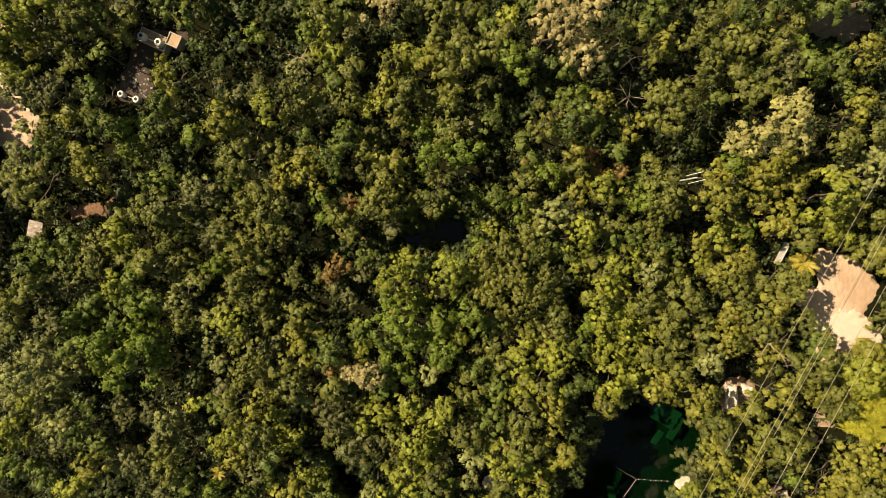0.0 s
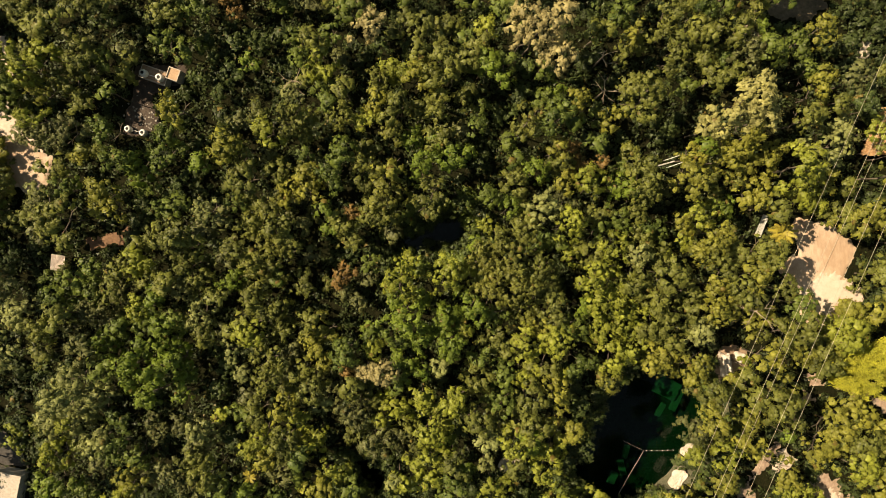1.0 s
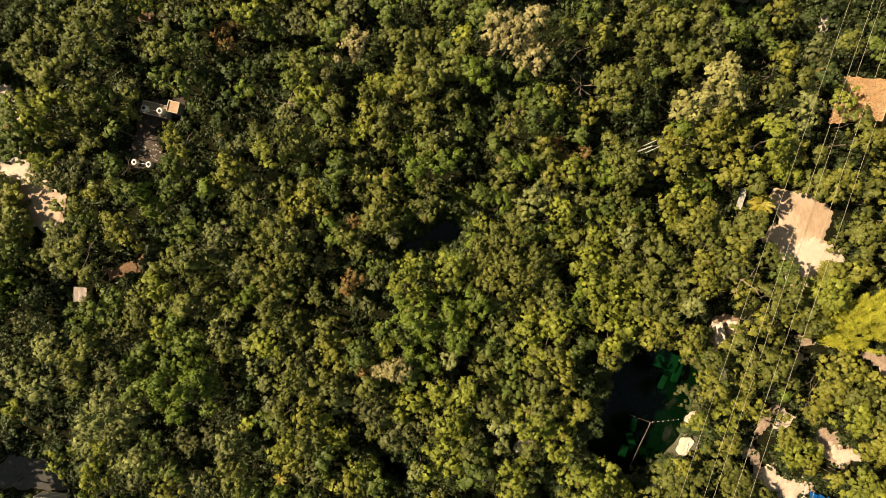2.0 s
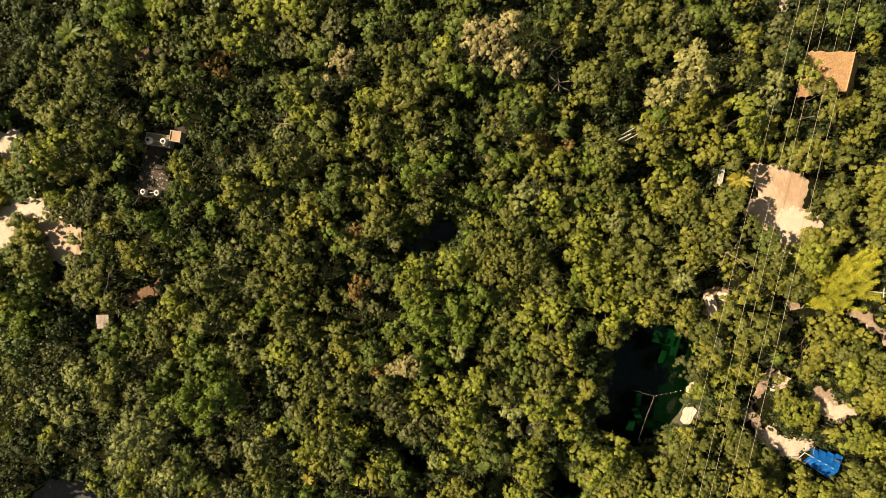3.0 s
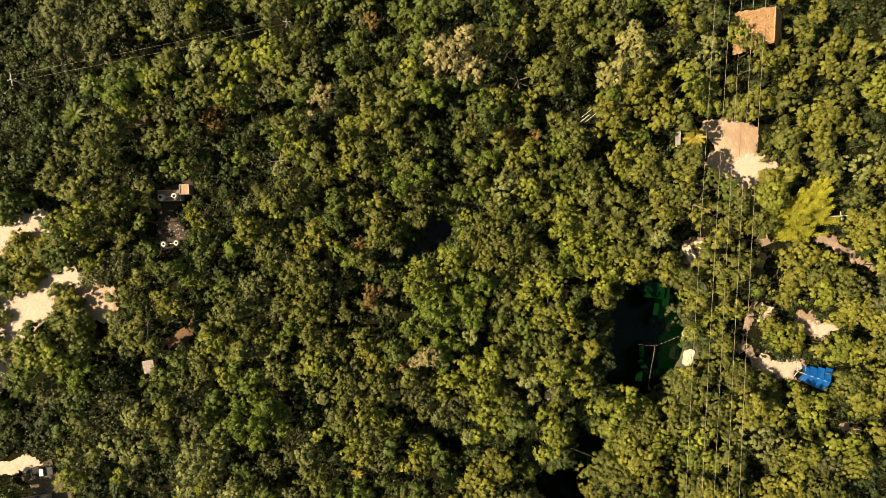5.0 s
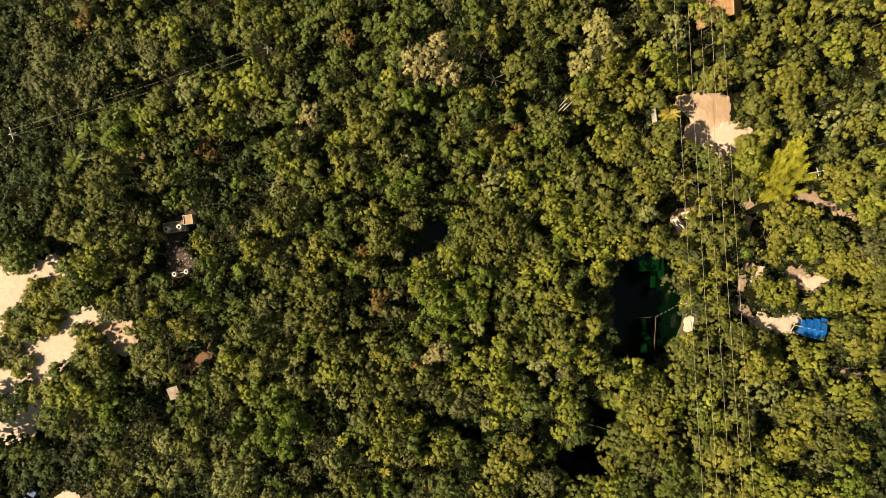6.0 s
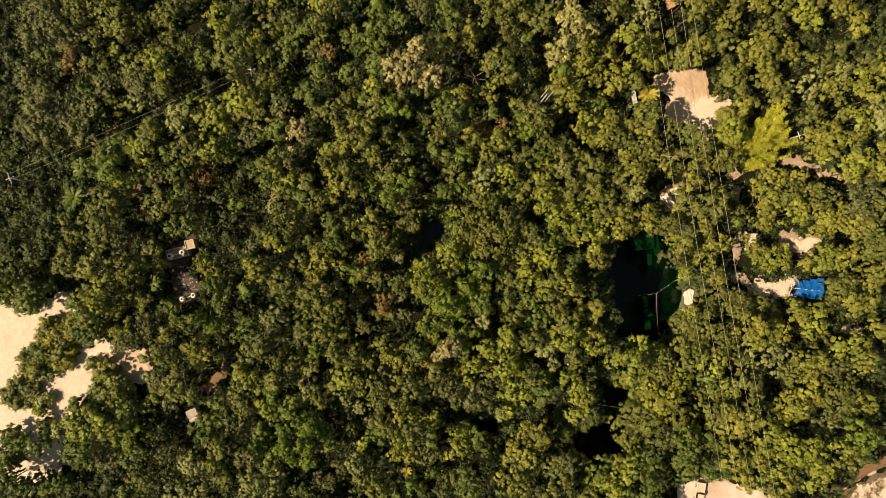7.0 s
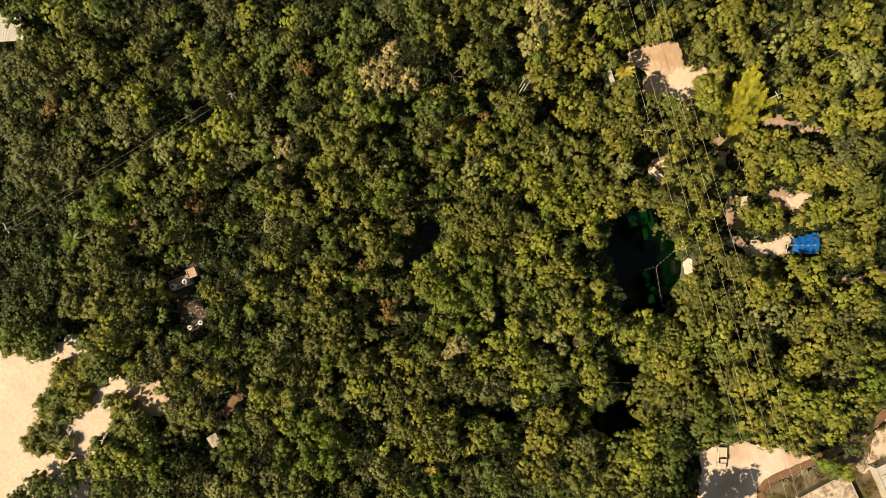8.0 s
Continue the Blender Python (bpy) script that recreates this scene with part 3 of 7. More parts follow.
def tree(x, y, r, h, kind, label="", group="forest trees"):
    """A tree of height h whose crown has radius r."""
    k = len(PLANTED)
    PLANTED.append((x, y, r))
    skirt(x, y, r, h, kind)
    rnd = random.Random(k * 7 + 1)
    key, s = crown_of(kind, r, rnd.randrange(4))
    if key not in CROWN_MESH:
        CROWN_MESH[key] = mesh_from("crown", *CROWNS[key], [LEAVES[KINDS[kind][0]]])
    flat = KINDS[kind][4]
    fx, fy = root_of(x, y)
    base = ground_height(fx, fy)
    top = h - flat * r - 0.4
    ob = thing("tree", pose(fx, fy, base), label or KINDS[kind][6], "tree", group)
    thick = 0.55 * h if math.hypot(x - fx, y - fy) < 2 else 0.3 * h
    lean = Matrix(((thick, 0, x - fx, 0), (0, thick, y - fy, 0), (0, 0, top - base + 0.3, 0), (0, 0, 0, 1)))
    shared("trunk", TRUNK, ob, lean)
    for i in range(2 if math.hypot(x - fx, y - fy) < 1 else 0):
        a = rnd.uniform(0, 1.5) + i * 3.1
        up = rnd.uniform(0.66, 0.8)
        shared("limb", LIMB, ob, pose(up * (x - fx), up * (y - fy), (top - base) * up, 0, 0, math.degrees(a)) @ Matrix.Diagonal((0.8 * r, 0.8 * r, 0.8 * r, 1)))
    shared("crown", CROWN_MESH[key], ob, Matrix.Translation((x - fx, y - fy, top - base)) @ Matrix.Rotation(rnd.uniform(0, 6.28), 4, "Z")
           @ Matrix.Diagonal((s * rnd.uniform(0.92, 1.1), s * rnd.uniform(0.92, 1.1), s * rnd.uniform(1.1, 1.5), 1)))
    return ob


def grove(x, y, r, h, kind):
    """One of the many further trees, which are joined into the forest."""
    PLANTED.append((x, y, r))
    GROVE.append((x, y, r, h, kind))
    skirt(x, y, r, h, kind)


def join_grove():
    """All further trees in one mesh: crowns with a tone for each tree, and their trunks."""
    V, F, S, T, count = [], [], [], [], 0
    kinds = list(KINDS)
    mats = [LEAVES_JOINED[KINDS[k][0]] for k in kinds] + [BARK]
    tv = np.array([v.co for v in TRUNK.vertices])
    tf = np.array([(p.vertices[0], p.vertices[i], p.vertices[i + 1]) for p in TRUNK.polygons for i in range(1, len(p.vertices) - 1)])
    for i, (x, y, r, h, kind) in enumerate(GROVE):
        rnd = random.Random(i * 5 + 3)
        key, s = crown_of(kind, r, rnd.randrange(4))
        cv, cf = CROWNS[key]
        a = rnd.uniform(0, 6.28)
        fx, fy = root_of(x, y)
        base, top = ground_height(fx, fy), h - KINDS[kind][4] * r - 0.4
        ca, sa = math.cos(a) * s * rnd.uniform(0.92, 1.1), math.sin(a) * s * rnd.uniform(0.92, 1.1)
        V.append(np.stack([x + ca * cv[:, 0] - sa * cv[:, 1], y + sa * cv[:, 0] + ca * cv[:, 1], top + s * cv[:, 2]], 1))
        F.append(cf + count)
        count += len(cv)
        thick = 0.55 * h if math.hypot(x - fx, y - fy) < 2 else 0.25 * h
        V.append(tv * np.array([thick, thick, top - base + 0.3]) + np.array([fx, fy, base]) + tv[:, 2:3] * np.array([x - fx, y - fy, 0]))
        F.append(tf + count)
        count += len(tv)
        S += [np.full(len(cf), kinds.index(kind)), np.full(len(tf), len(kinds))]
        T.append(np.full(len(cf) + len(tf), rnd.random()))
    me = mesh_from("forest", np.concatenate(V), np.concatenate(F), mats, np.concatenate(S), np.concatenate(T))
    tagged(new("forest", me), "dense tropical forest of mixed green trees", "forest", kind="stuff")


tree(33.1, 16.8, 4.37, 12.0, 'o')
tree(16.9, 26.9, 4.33, 15.0, 'p')
tree(55.4, 5.0, 3.96, 11.0, 'y')
tree(20.2, 14.9, 3.75, 12.0, 'g')
tree(59.7, -34.9, 3.74, 7.1, 'w')
tree(-23.1, -2.1, 3.73, 8.3, 'f')
tree(47.5, 9.6, 3.58, 10.1, 'w')
tree(45.1, 7.1, 3.58, 8.5, 'w')
tree(38.6, -30.7, 3.58, 11.6, 'w')
tree(39.1, -27.2, 3.26, 10.1, 'o')
tree(15.0, 14.2, 3.50, 11.0, 'f')
tree(49.1, 22.1, 3.50, 8.9, 'k')
tree(48.7, 15.7, 3.46, 12.0, 'h')
tree(-54.1, 6.4, 3.43, 10.9, 'o')
tree(23.2, -9.5, 3.43, 10.4, 'y')
tree(25.7, -13.0, 3.43, 8.9, 'y')
tree(24.7, -17.1, 3.43, 7.6, 'y')
tree(58.4, 24.0, 3.42, 6.4, 'g')
tree(-5.1, -6.7, 3.36, 11.0, 'y')
tree(-56.5, 28.7, 3.36, 10.0, 'y')
tree(-55.9, 26.0, 3.36, 7.3, 'w')
tree(48.7, -7.3, 3.33, 10.5, 'o')
tree(38.6, 4.3, 3.29, 10.9, 'w')
tree(0.3, 4.7, 3.28, 11.3, 'o')
tree(11.1, -5.6, 3.28, 11.5, 'f')
tree(33.3, -6.5, 3.28, 8.2, 'o')
tree(-25.7, -17.1, 3.28, 9.2, 'o')
tree(-18.8, -15.2, 3.28, 8.5, 'w')
tree(-13.9, -26.1, 3.28, 7.0, 'k')
tree(-27.6, -28.8, 3.28, 8.6, 'y')
tree(48.9, 1.8, 3.27, 8.3, 'w')
tree(61.4, 7.4, 3.27, 7.3, 'c')
tree(41.8, -5.7, 3.27, 8.2, 'w')
tree(50.9, -20.1, 3.27, 9.0, 'o')
tree(54.4, -23.2, 3.27, 7.2, 'w')
tree(-35.1, 20.6, 2.63, 12.0, 'w')
tree(-43.5, 13.6, 3.13, 6.4, 'l')
tree(0.5, 23.9, 3.13, 7.3, 'w')
tree(4.2, 10.7, 3.13, 10.0, 'l')
tree(-37.2, 3.0, 3.13, 11.2, 'o')
tree(-24.7, -10.6, 3.13, 6.9, 'o')
tree(-6.0, 5.9, 3.13, 8.7, 'f')
tree(-5.1, -12.8, 3.13, 11.2, 'l')
tree(16.9, 2.7, 3.13, 9.6, 'c')
tree(8.2, -9.5, 3.13, 9.8, 'f')
tree(11.9, -9.3, 3.13, 11.5, 'f')
tree(27.2, -9.8, 3.13, 7.6, 'y')
tree(29.5, -10.3, 3.13, 10.0, 'o')
tree(32.3, 6.2, 3.13, 10.5, 'o')
tree(34.6, -9.4, 3.13, 11.2, 'o')
tree(32.3, -12.2, 3.13, 11.0, 'o')
tree(-56.0, -19.7, 3.13, 10.9, 'c')
tree(-55.5, -21.1, 3.13, 4.8, 'c')
tree(-59.9, -24.6, 3.13, 6.0, 'c')
tree(-2.8, -15.1, 3.13, 9.5, 'l')
tree(-8.6, -26.9, 3.13, 6.9, 'y')
tree(-6.1, -36.2, 3.13, 8.5, 'y')
tree(-3.1, -34.8, 3.13, 9.9, 'y')
tree(12.9, -18.2, 3.13, 9.9, 'y')
tree(5.2, -23.0, 3.13, 6.5, 'o')
tree(37.2, -15.7, 3.13, 8.8, 'o')
tree(42.5, 3.2, 3.11, 6.6, 'o')
tree(38.1, -23.5, 3.11, 8.8, 'w')
tree(46.2, -27.9, 3.11, 10.4, 'o')
tree(45.7, -32.4, 3.11, 6.6, 'w')
tree(48.6, -30.1, 3.11, 10.5, 'o')
tree(40.7, -35.6, 3.11, 4.7, 'o')
tree(58.2, -38.1, 3.11, 6.6, 'w')
tree(47.7, -10.5, 3.08, 10.0, 'w')
tree(46.2, -13.5, 3.08, 10.0, 'o')
tree(1.5, -6.7, 3.07, 11.0, 'y')
tree(-44.8, -15.5, 3.07, 11.0, 'l')
tree(-47.6, -33.6, 3.02, 8.4, 'w')
tree(-52.2, 27.0, 2.99, 6.8, 'o')
tree(-48.9, 29.3, 2.99, 8.3, 'o')
tree(-47.7, 9.8, 2.99, 8.2, 'w')
tree(-27.1, 9.6, 2.99, 10.4, 'o')
tree(-13.8, 26.2, 2.99, 8.8, 'y')
tree(-6.6, 30.9, 2.99, 9.9, 'p')
tree(32.0, 24.3, 2.99, 6.4, 'o')
tree(-36.7, 0.6, 2.99, 8.6, 'o')
tree(-36.3, -1.7, 2.99, 7.8, 'o')
tree(32.3, 7.9, 2.99, 7.0, 'o')
tree(7.4, -4.8, 2.99, 9.3, 'f')
tree(15.6, -7.1, 2.99, 10.5, 'o')
tree(24.1, -5.8, 2.99, 6.9, 'o')
tree(5.1, -11.9, 2.99, 9.5, 'l')
tree(-54.7, -17.1, 2.99, 8.5, 'c')
tree(-51.8, -20.7, 2.99, 6.7, 'c')
tree(-59.9, -33.0, 2.99, 7.5, 'l')
tree(-38.2, -28.8, 2.99, 6.8, 'k')
tree(-37.9, -31.0, 2.99, 9.4, 'o')
tree(-24.5, -29.7, 2.99, 10.5, 'o')
tree(8.4, -17.1, 2.99, 7.4, 'o')
tree(15.6, -21.8, 2.99, 8.1, 'o')
tree(28.3, -16.4, 2.99, 6.6, 'y')
tree(26.2, -21.1, 2.99, 8.0, 'y')
tree(12.2, -26.2, 2.99, 9.7, 'o')
tree(16.6, -25.5, 2.99, 9.3, 'w')
tree(12.2, -29.5, 2.99, 9.9, 'o')
tree(15.9, -34.4, 2.99, 6.9, 'y')
tree(32.6, -15.8, 2.99, 10.2, 'o')
tree(38.1, 27.1, 2.96, 6.3, 'o')
tree(43.4, 26.1, 2.96, 10.0, 'o')
tree(-41.2, -16.3, 2.92, 11.0, 'l')
tree(44.0, 13.2, 2.87, 12.0, 'h')
tree(-5.1, 9.9, 2.84, 10.9, 'w')
tree(33.2, 26.6, 2.84, 8.0, 'w')
tree(-53.0, -13.1, 2.84, 8.4, 'k')
tree(-25.9, 6.3, 2.84, 7.9, 'o')
tree(13.2, 6.4, 2.84, 7.2, 'o')
tree(16.4, 7.9, 2.84, 7.6, 'l')
tree(9.9, -2.5, 2.84, 8.3, 'o')
tree(13.7, -1.3, 2.84, 6.8, 'o')
tree(-59.4, -29.1, 2.84, 6.8, 'y')
tree(-35.7, -33.1, 2.84, 10.1, 'o')
tree(14.5, -37.4, 2.84, 8.1, 'y')
tree(60.1, 24.9, 2.81, 10.0, 'w')
tree(60.5, 15.8, 2.80, 6.7, 'o')
tree(56.8, 11.7, 2.80, 10.2, 'o')
tree(51.5, 6.4, 2.80, 6.9, 'w')
tree(57.8, 1.4, 2.80, 6.2, 'y')
tree(41.0, -1.3, 2.80, 7.8, 'y')
tree(41.0, -14.9, 2.80, 10.8, 'w')
tree(38.7, -18.8, 2.80, 9.0, 'c')
tree(47.2, -18.0, 2.80, 7.3, 'w')
tree(46.7, -36.7, 2.80, 6.2, 'w')
tree(42.8, -38.2, 2.80, 6.1, 'y')
tree(-35.7, -9.7, 2.78, 7.2, 'c')
tree(-53.3, -27.9, 2.74, 7.0, 'c')
tree(-50.5, -28.7, 2.74, 7.0, 'g')
tree(47.5, 12.4, 2.71, 12.0, 'h')
tree(37.6, -12.4, 2.70, 9.2, 'o')
tree(-52.1, 19.3, 2.69, 9.1, 'k')
tree(-58.7, 19.8, 2.69, 7.1, 'k')
tree(-19.1, 18.6, 2.69, 9.6, 'o')
tree(-27.2, 13.8, 2.69, 8.0, 'o')
tree(-21.6, 10.3, 2.69, 7.4, 'o')
tree(-11.5, 18.5, 2.69, 8.3, 'o')
tree(-9.2, 10.2, 2.69, 8.3, 'o')
tree(-0.4, 9.6, 2.69, 10.1, 'l')
tree(2.9, 17.9, 2.69, 9.6, 'o')
tree(2.7, 14.2, 2.69, 8.0, 'o')
tree(18.7, 17.6, 2.69, 7.9, 'g')
tree(23.5, 17.3, 2.69, 8.5, 'w')
tree(19.3, 10.5, 2.69, 9.5, 'w')
tree(52.5, 30.1, 2.69, 6.0, 'o')
tree(-58.7, -9.6, 2.69, 7.9, 'o')
tree(-38.2, -4.9, 2.69, 6.9, 'k')
tree(-35.6, -5.3, 2.69, 6.5, 'o')
tree(-48.2, -5.6, 2.69, 4.4, 'k')
tree(-40.2, -13.5, 2.69, 7.2, 'l')
tree(-17.7, 7.8, 2.69, 9.0, 'w')
tree(-26.3, -2.2, 2.69, 9.3, 'f')
tree(-27.2, -5.7, 2.69, 6.3, 'o')
tree(-28.0, -11.9, 2.69, 9.1, 'y')
tree(-22.9, -12.3, 2.69, 7.4, 'o')
tree(12.4, 3.0, 2.69, 7.0, 'l')
tree(24.2, 5.4, 2.69, 10.2, 'y')
tree(29.2, 3.5, 2.69, 8.0, 'l')
tree(31.1, 3.0, 2.69, 10.5, 'o')
tree(16.4, -2.5, 2.69, 7.5, 'g')
tree(20.1, -0.8, 2.69, 10.9, 'y')
tree(27.3, -4.8, 2.69, 9.1, 'y')
tree(31.4, -3.3, 2.69, 6.2, 'o')
tree(13.4, -13.7, 2.69, 6.2, 'o')
tree(34.1, -2.5, 2.69, 5.6, 'g')
tree(-55.8, -24.0, 2.69, 5.3, 'c')
tree(-42.9, -20.3, 2.69, 10.2, 'l')
tree(-14.1, -16.5, 2.69, 10.2, 'g')
tree(-19.4, -21.4, 2.69, 9.2, 'o')
tree(0.3, -15.8, 2.69, 9.5, 'l')
tree(-23.7, -23.7, 2.69, 11.0, 'w')
tree(-10.3, -30.5, 2.69, 5.9, 'k')
tree(-6.8, -31.8, 2.69, 4.5, 'k')
tree(-2.8, -29.4, 2.69, 9.4, 'y')
tree(-21.7, -31.1, 2.69, 6.4, 'y')
tree(-25.6, -34.3, 2.69, 6.9, 'k')
tree(15.8, -15.7, 2.69, 7.0, 'w')
tree(17.5, -17.3, 2.69, 10.7, 'y')
tree(20.3, -16.0, 2.69, 8.7, 'g')
tree(30.1, -14.7, 2.69, 8.0, 'y')
tree(29.7, -20.4, 2.69, 7.0, 'y')
tree(32.1, -22.2, 2.69, 7.2, 'w')
tree(4.3, -28.5, 2.69, 9.7, 'o')
tree(8.5, -30.4, 2.69, 6.3, 'o')
tree(17.0, -30.3, 2.69, 7.4, 'w')
tree(9.9, -32.2, 2.69, 10.6, 'y')
tree(-19.3, -11.8, 2.68, 9.7, 'o')
tree(20.5, 23.3, 2.68, 14.0, 'p')
tree(21.1, 28.1, 2.68, 14.0, 'p')
tree(44.5, -9.7, 2.65, 8.3, 'o')
tree(-45.4, 14.3, 2.61, 9.4, 'g')
tree(-50.0, -12.2, 2.61, 6.3, 'l')
tree(-26.8, 2.7, 2.59, 7.7, 'o')
tree(16.1, -10.7, 2.54, 9.1, 'o')
tree(-22.7, 16.7, 2.54, 9.0, 'y')
tree(-47.5, 7.4, 2.54, 7.7, 'w')
tree(-51.7, -7.3, 2.54, 6.7, 'k')
tree(-23.0, 3.4, 2.54, 9.9, 'o')
tree(-47.2, -30.1, 2.54, 6.4, 'g')
tree(-22.7, -16.5, 2.54, 5.2, 'k')
tree(37.0, -37.9, 1.75, 6.9, 'y')
tree(44.2, 19.3, 2.50, 9.5, 'o')
tree(38.5, 22.6, 2.49, 8.1, 'o')
tree(48.0, 25.5, 2.49, 9.1, 'o')
tree(41.7, -11.7, 2.48, 9.8, 'w')
tree(-8.6, -19.6, 2.48, 11.0, 'p')
tree(-13.6, -5.8, 2.48, 5.5, 'b')
tree(-48.5, -35.7, 2.47, 9.9, 'y')
tree(16.8, -13.9, 2.44, 9.1, 'o')
tree(53.6, -19.4, 2.43, 9.7, 'o')
tree(-29.2, 14.4, 2.39, 10.0, 'w')
tree(-3.2, 18.7, 2.39, 9.0, 'o')
tree(0.3, 18.6, 2.39, 5.9, 'o')
tree(4.2, 25.6, 2.39, 10.0, 'o')
tree(-44.4, -1.0, 2.39, 6.2, 'y')
tree(-22.5, 6.2, 2.39, 8.5, 'f')
tree(0.5, -12.9, 2.39, 8.1, 'l')
tree(20.6, 8.4, 2.39, 6.6, 'o')
tree(-38.5, -15.6, 2.39, 10.2, 'l')
tree(-30.4, -25.1, 2.39, 6.9, 'g')
tree(-24.5, -21.6, 2.39, 4.7, 'k')
tree(-28.3, -24.9, 2.39, 8.5, 'o')
tree(-17.9, -34.8, 2.39, 7.3, 'y')
tree(-19.8, -37.2, 2.39, 7.6, 'w')
tree(-26.6, -37.7, 2.39, 6.4, 'g')
tree(1.9, -17.3, 2.39, 10.3, 'l')
tree(5.9, -19.2, 2.39, 8.7, 'g')
tree(12.2, -22.6, 2.39, 7.8, 'y')
tree(31.9, -18.1, 2.39, 7.4, 'o')
tree(1.9, -25.2, 2.39, 10.0, 'y')
tree(34.2, -19.8, 2.39, 7.9, 'o')
tree(57.3, -25.2, 2.37, 6.8, 'o')
tree(-57.5, 9.1, 2.37, 8.5, 'k')
tree(-36.5, 30.2, 2.36, 10.0, 'g')
tree(39.5, 7.8, 2.34, 10.1, 'w')
tree(42.6, 28.2, 2.33, 6.0, 'o')
tree(42.6, 23.4, 2.33, 8.0, 'o')
tree(46.1, 22.3, 2.33, 6.1, 'g')
tree(52.7, 22.4, 2.33, 9.9, 'g')
tree(41.4, 8.8, 2.33, 9.1, 'l')
tree(60.8, 2.6, 2.33, 6.7, 'w')
tree(58.7, -22.4, 2.33, 6.6, 'o')
tree(48.8, -23.3, 2.33, 9.6, 'w')
tree(60.7, -20.1, 2.33, 9.1, 'y')
tree(52.9, -29.7, 2.33, 6.7, 'w')
tree(37.0, -33.4, 2.65, 8.0, 'k')
tree(-44.4, 28.1, 2.31, 4.0, 'o')
tree(-53.0, 29.9, 2.24, 8.4, 'y')
tree(-56.0, 21.4, 2.24, 10.0, 'y')
tree(-46.6, 30.2, 2.24, 5.9, 'g')
tree(-45.5, 18.8, 2.24, 9.7, 'g')
tree(-53.5, 10.8, 2.24, 7.4, 'g')
tree(-38.4, 17.9, 2.24, 6.7, 'g')
tree(-38.2, 14.3, 2.24, 9.5, 'g')
tree(-17.7, 31.2, 2.24, 6.3, 'g')
tree(-14.6, 29.0, 2.24, 10.5, 'o')
tree(-12.5, 30.1, 2.24, 9.6, 'g')
tree(-8.0, 17.7, 2.24, 7.0, 'y')
tree(-12.1, 12.8, 2.24, 9.5, 'g')
tree(-13.6, 9.2, 2.24, 9.9, 'g')
tree(-6.0, 23.4, 2.24, 7.3, 'o')
tree(-1.7, 13.9, 2.24, 7.4, 'l')
tree(1.2, 13.7, 2.24, 6.1, 'l')
tree(1.1, 29.5, 2.24, 10.3, 'o')
tree(37.8, 29.6, 2.24, 9.6, 'o')
tree(-57.0, -5.4, 2.24, 5.2, 'g')
tree(-54.6, -9.3, 2.24, 6.7, 'k')
tree(-32.2, 5.7, 2.24, 10.8, 'c')
tree(-44.2, -7.6, 2.24, 8.6, 'y')
tree(-30.4, -1.7, 2.24, 8.4, 'k')
tree(-30.1, -4.8, 2.24, 8.3, 'l')
tree(-20.8, 7.0, 2.24, 8.5, 'w')
tree(-28.6, -0.2, 2.24, 9.3, 'o')
tree(-9.0, 3.9, 2.24, 8.3, 'o')
tree(-6.8, 3.1, 2.24, 7.5, 'o')
tree(-17.3, -13.8, 2.24, 6.5, 'w')
tree(20.6, 2.7, 2.24, 7.5, 'k')
tree(25.1, -1.8, 2.24, 8.2, 'g')
tree(30.0, -6.3, 2.24, 10.4, 'c')
tree(8.4, -13.4, 2.24, 7.2, 'g')
tree(36.7, 3.5, 2.24, 4.9, 'k')
tree(33.6, 3.8, 2.24, 6.1, 'o')
tree(-36.5, -26.6, 2.24, 9.6, 'c')
tree(-30.9, -37.1, 2.24, 7.9, 'l')
tree(-25.7, -19.9, 2.24, 10.5, 'o')
tree(-10.1, -14.6, 2.24, 7.1, 'g')
tree(-6.7, -14.9, 2.24, 9.9, 'g')
tree(-5.3, -20.1, 2.24, 7.9, 'l')
tree(0.5, -34.8, 2.24, 9.7, 'o')
tree(20.8, -21.7, 2.24, 8.4, 'g')
tree(9.0, -26.3, 2.24, 9.5, 'g')
tree(33.3, -22.9, 2.24, 7.1, 'w')
tree(44.0, -28.2, 2.22, 6.2, 'w')
tree(42.6, 29.7, 2.18, 9.3, 'g')
tree(59.7, 19.3, 2.18, 6.4, 'g')
tree(42.6, -7.5, 2.18, 10.3, 'o')
tree(44.3, -15.2, 2.18, 8.8, 'w')
tree(54.4, -34.2, 2.18, 5.5, 'o')
grove(69.7, -50.2, 5.05, 8.6, 'w')
grove(40.7, -61.2, 5.05, 8.6, 'c')
grove(47.8, -77.5, 5.05, 6.5, 'o')
grove(72.8, -46.9, 5.05, 10.6, 'k')
grove(18.1, -53.2, 4.85, 10.7, 'w')
grove(45.7, -56.1, 4.83, 5.3, 'o')
grove(44.0, -71.9, 4.61, 7.4, 'w')
grove(63.2, -38.7, 4.61, 8.2, 'o')
grove(-47.6, 38.9, 4.43, 10.7, 'o')
grove(27.6, -65.9, 4.43, 11.5, 'w')
grove(30.4, -72.4, 4.43, 9.4, 'y')
grove(31.9, -78.5, 4.43, 10.2, 'y')
grove(8.7, -62.5, 4.43, 8.0, 'g')
grove(3.8, -65.5, 4.43, 11.8, 'g')
grove(17.0, -44.4, 4.43, 11.3, 'y')
grove(15.9, -50.3, 4.43, 8.0, 'y')
grove(-0.0, -58.5, 4.43, 7.4, 'g')
grove(-1.7, -62.8, 4.43, 9.0, 'y')
grove(-10.6, -46.0, 4.43, 8.7, 'w')
grove(71.3, -55.0, 4.40, 10.3, 'o')
grove(45.7, -66.8, 4.40, 9.4, 'w')
grove(42.3, -50.8, 4.40, 6.9, 'o')
grove(39.3, -53.9, 4.40, 11.7, 'w')
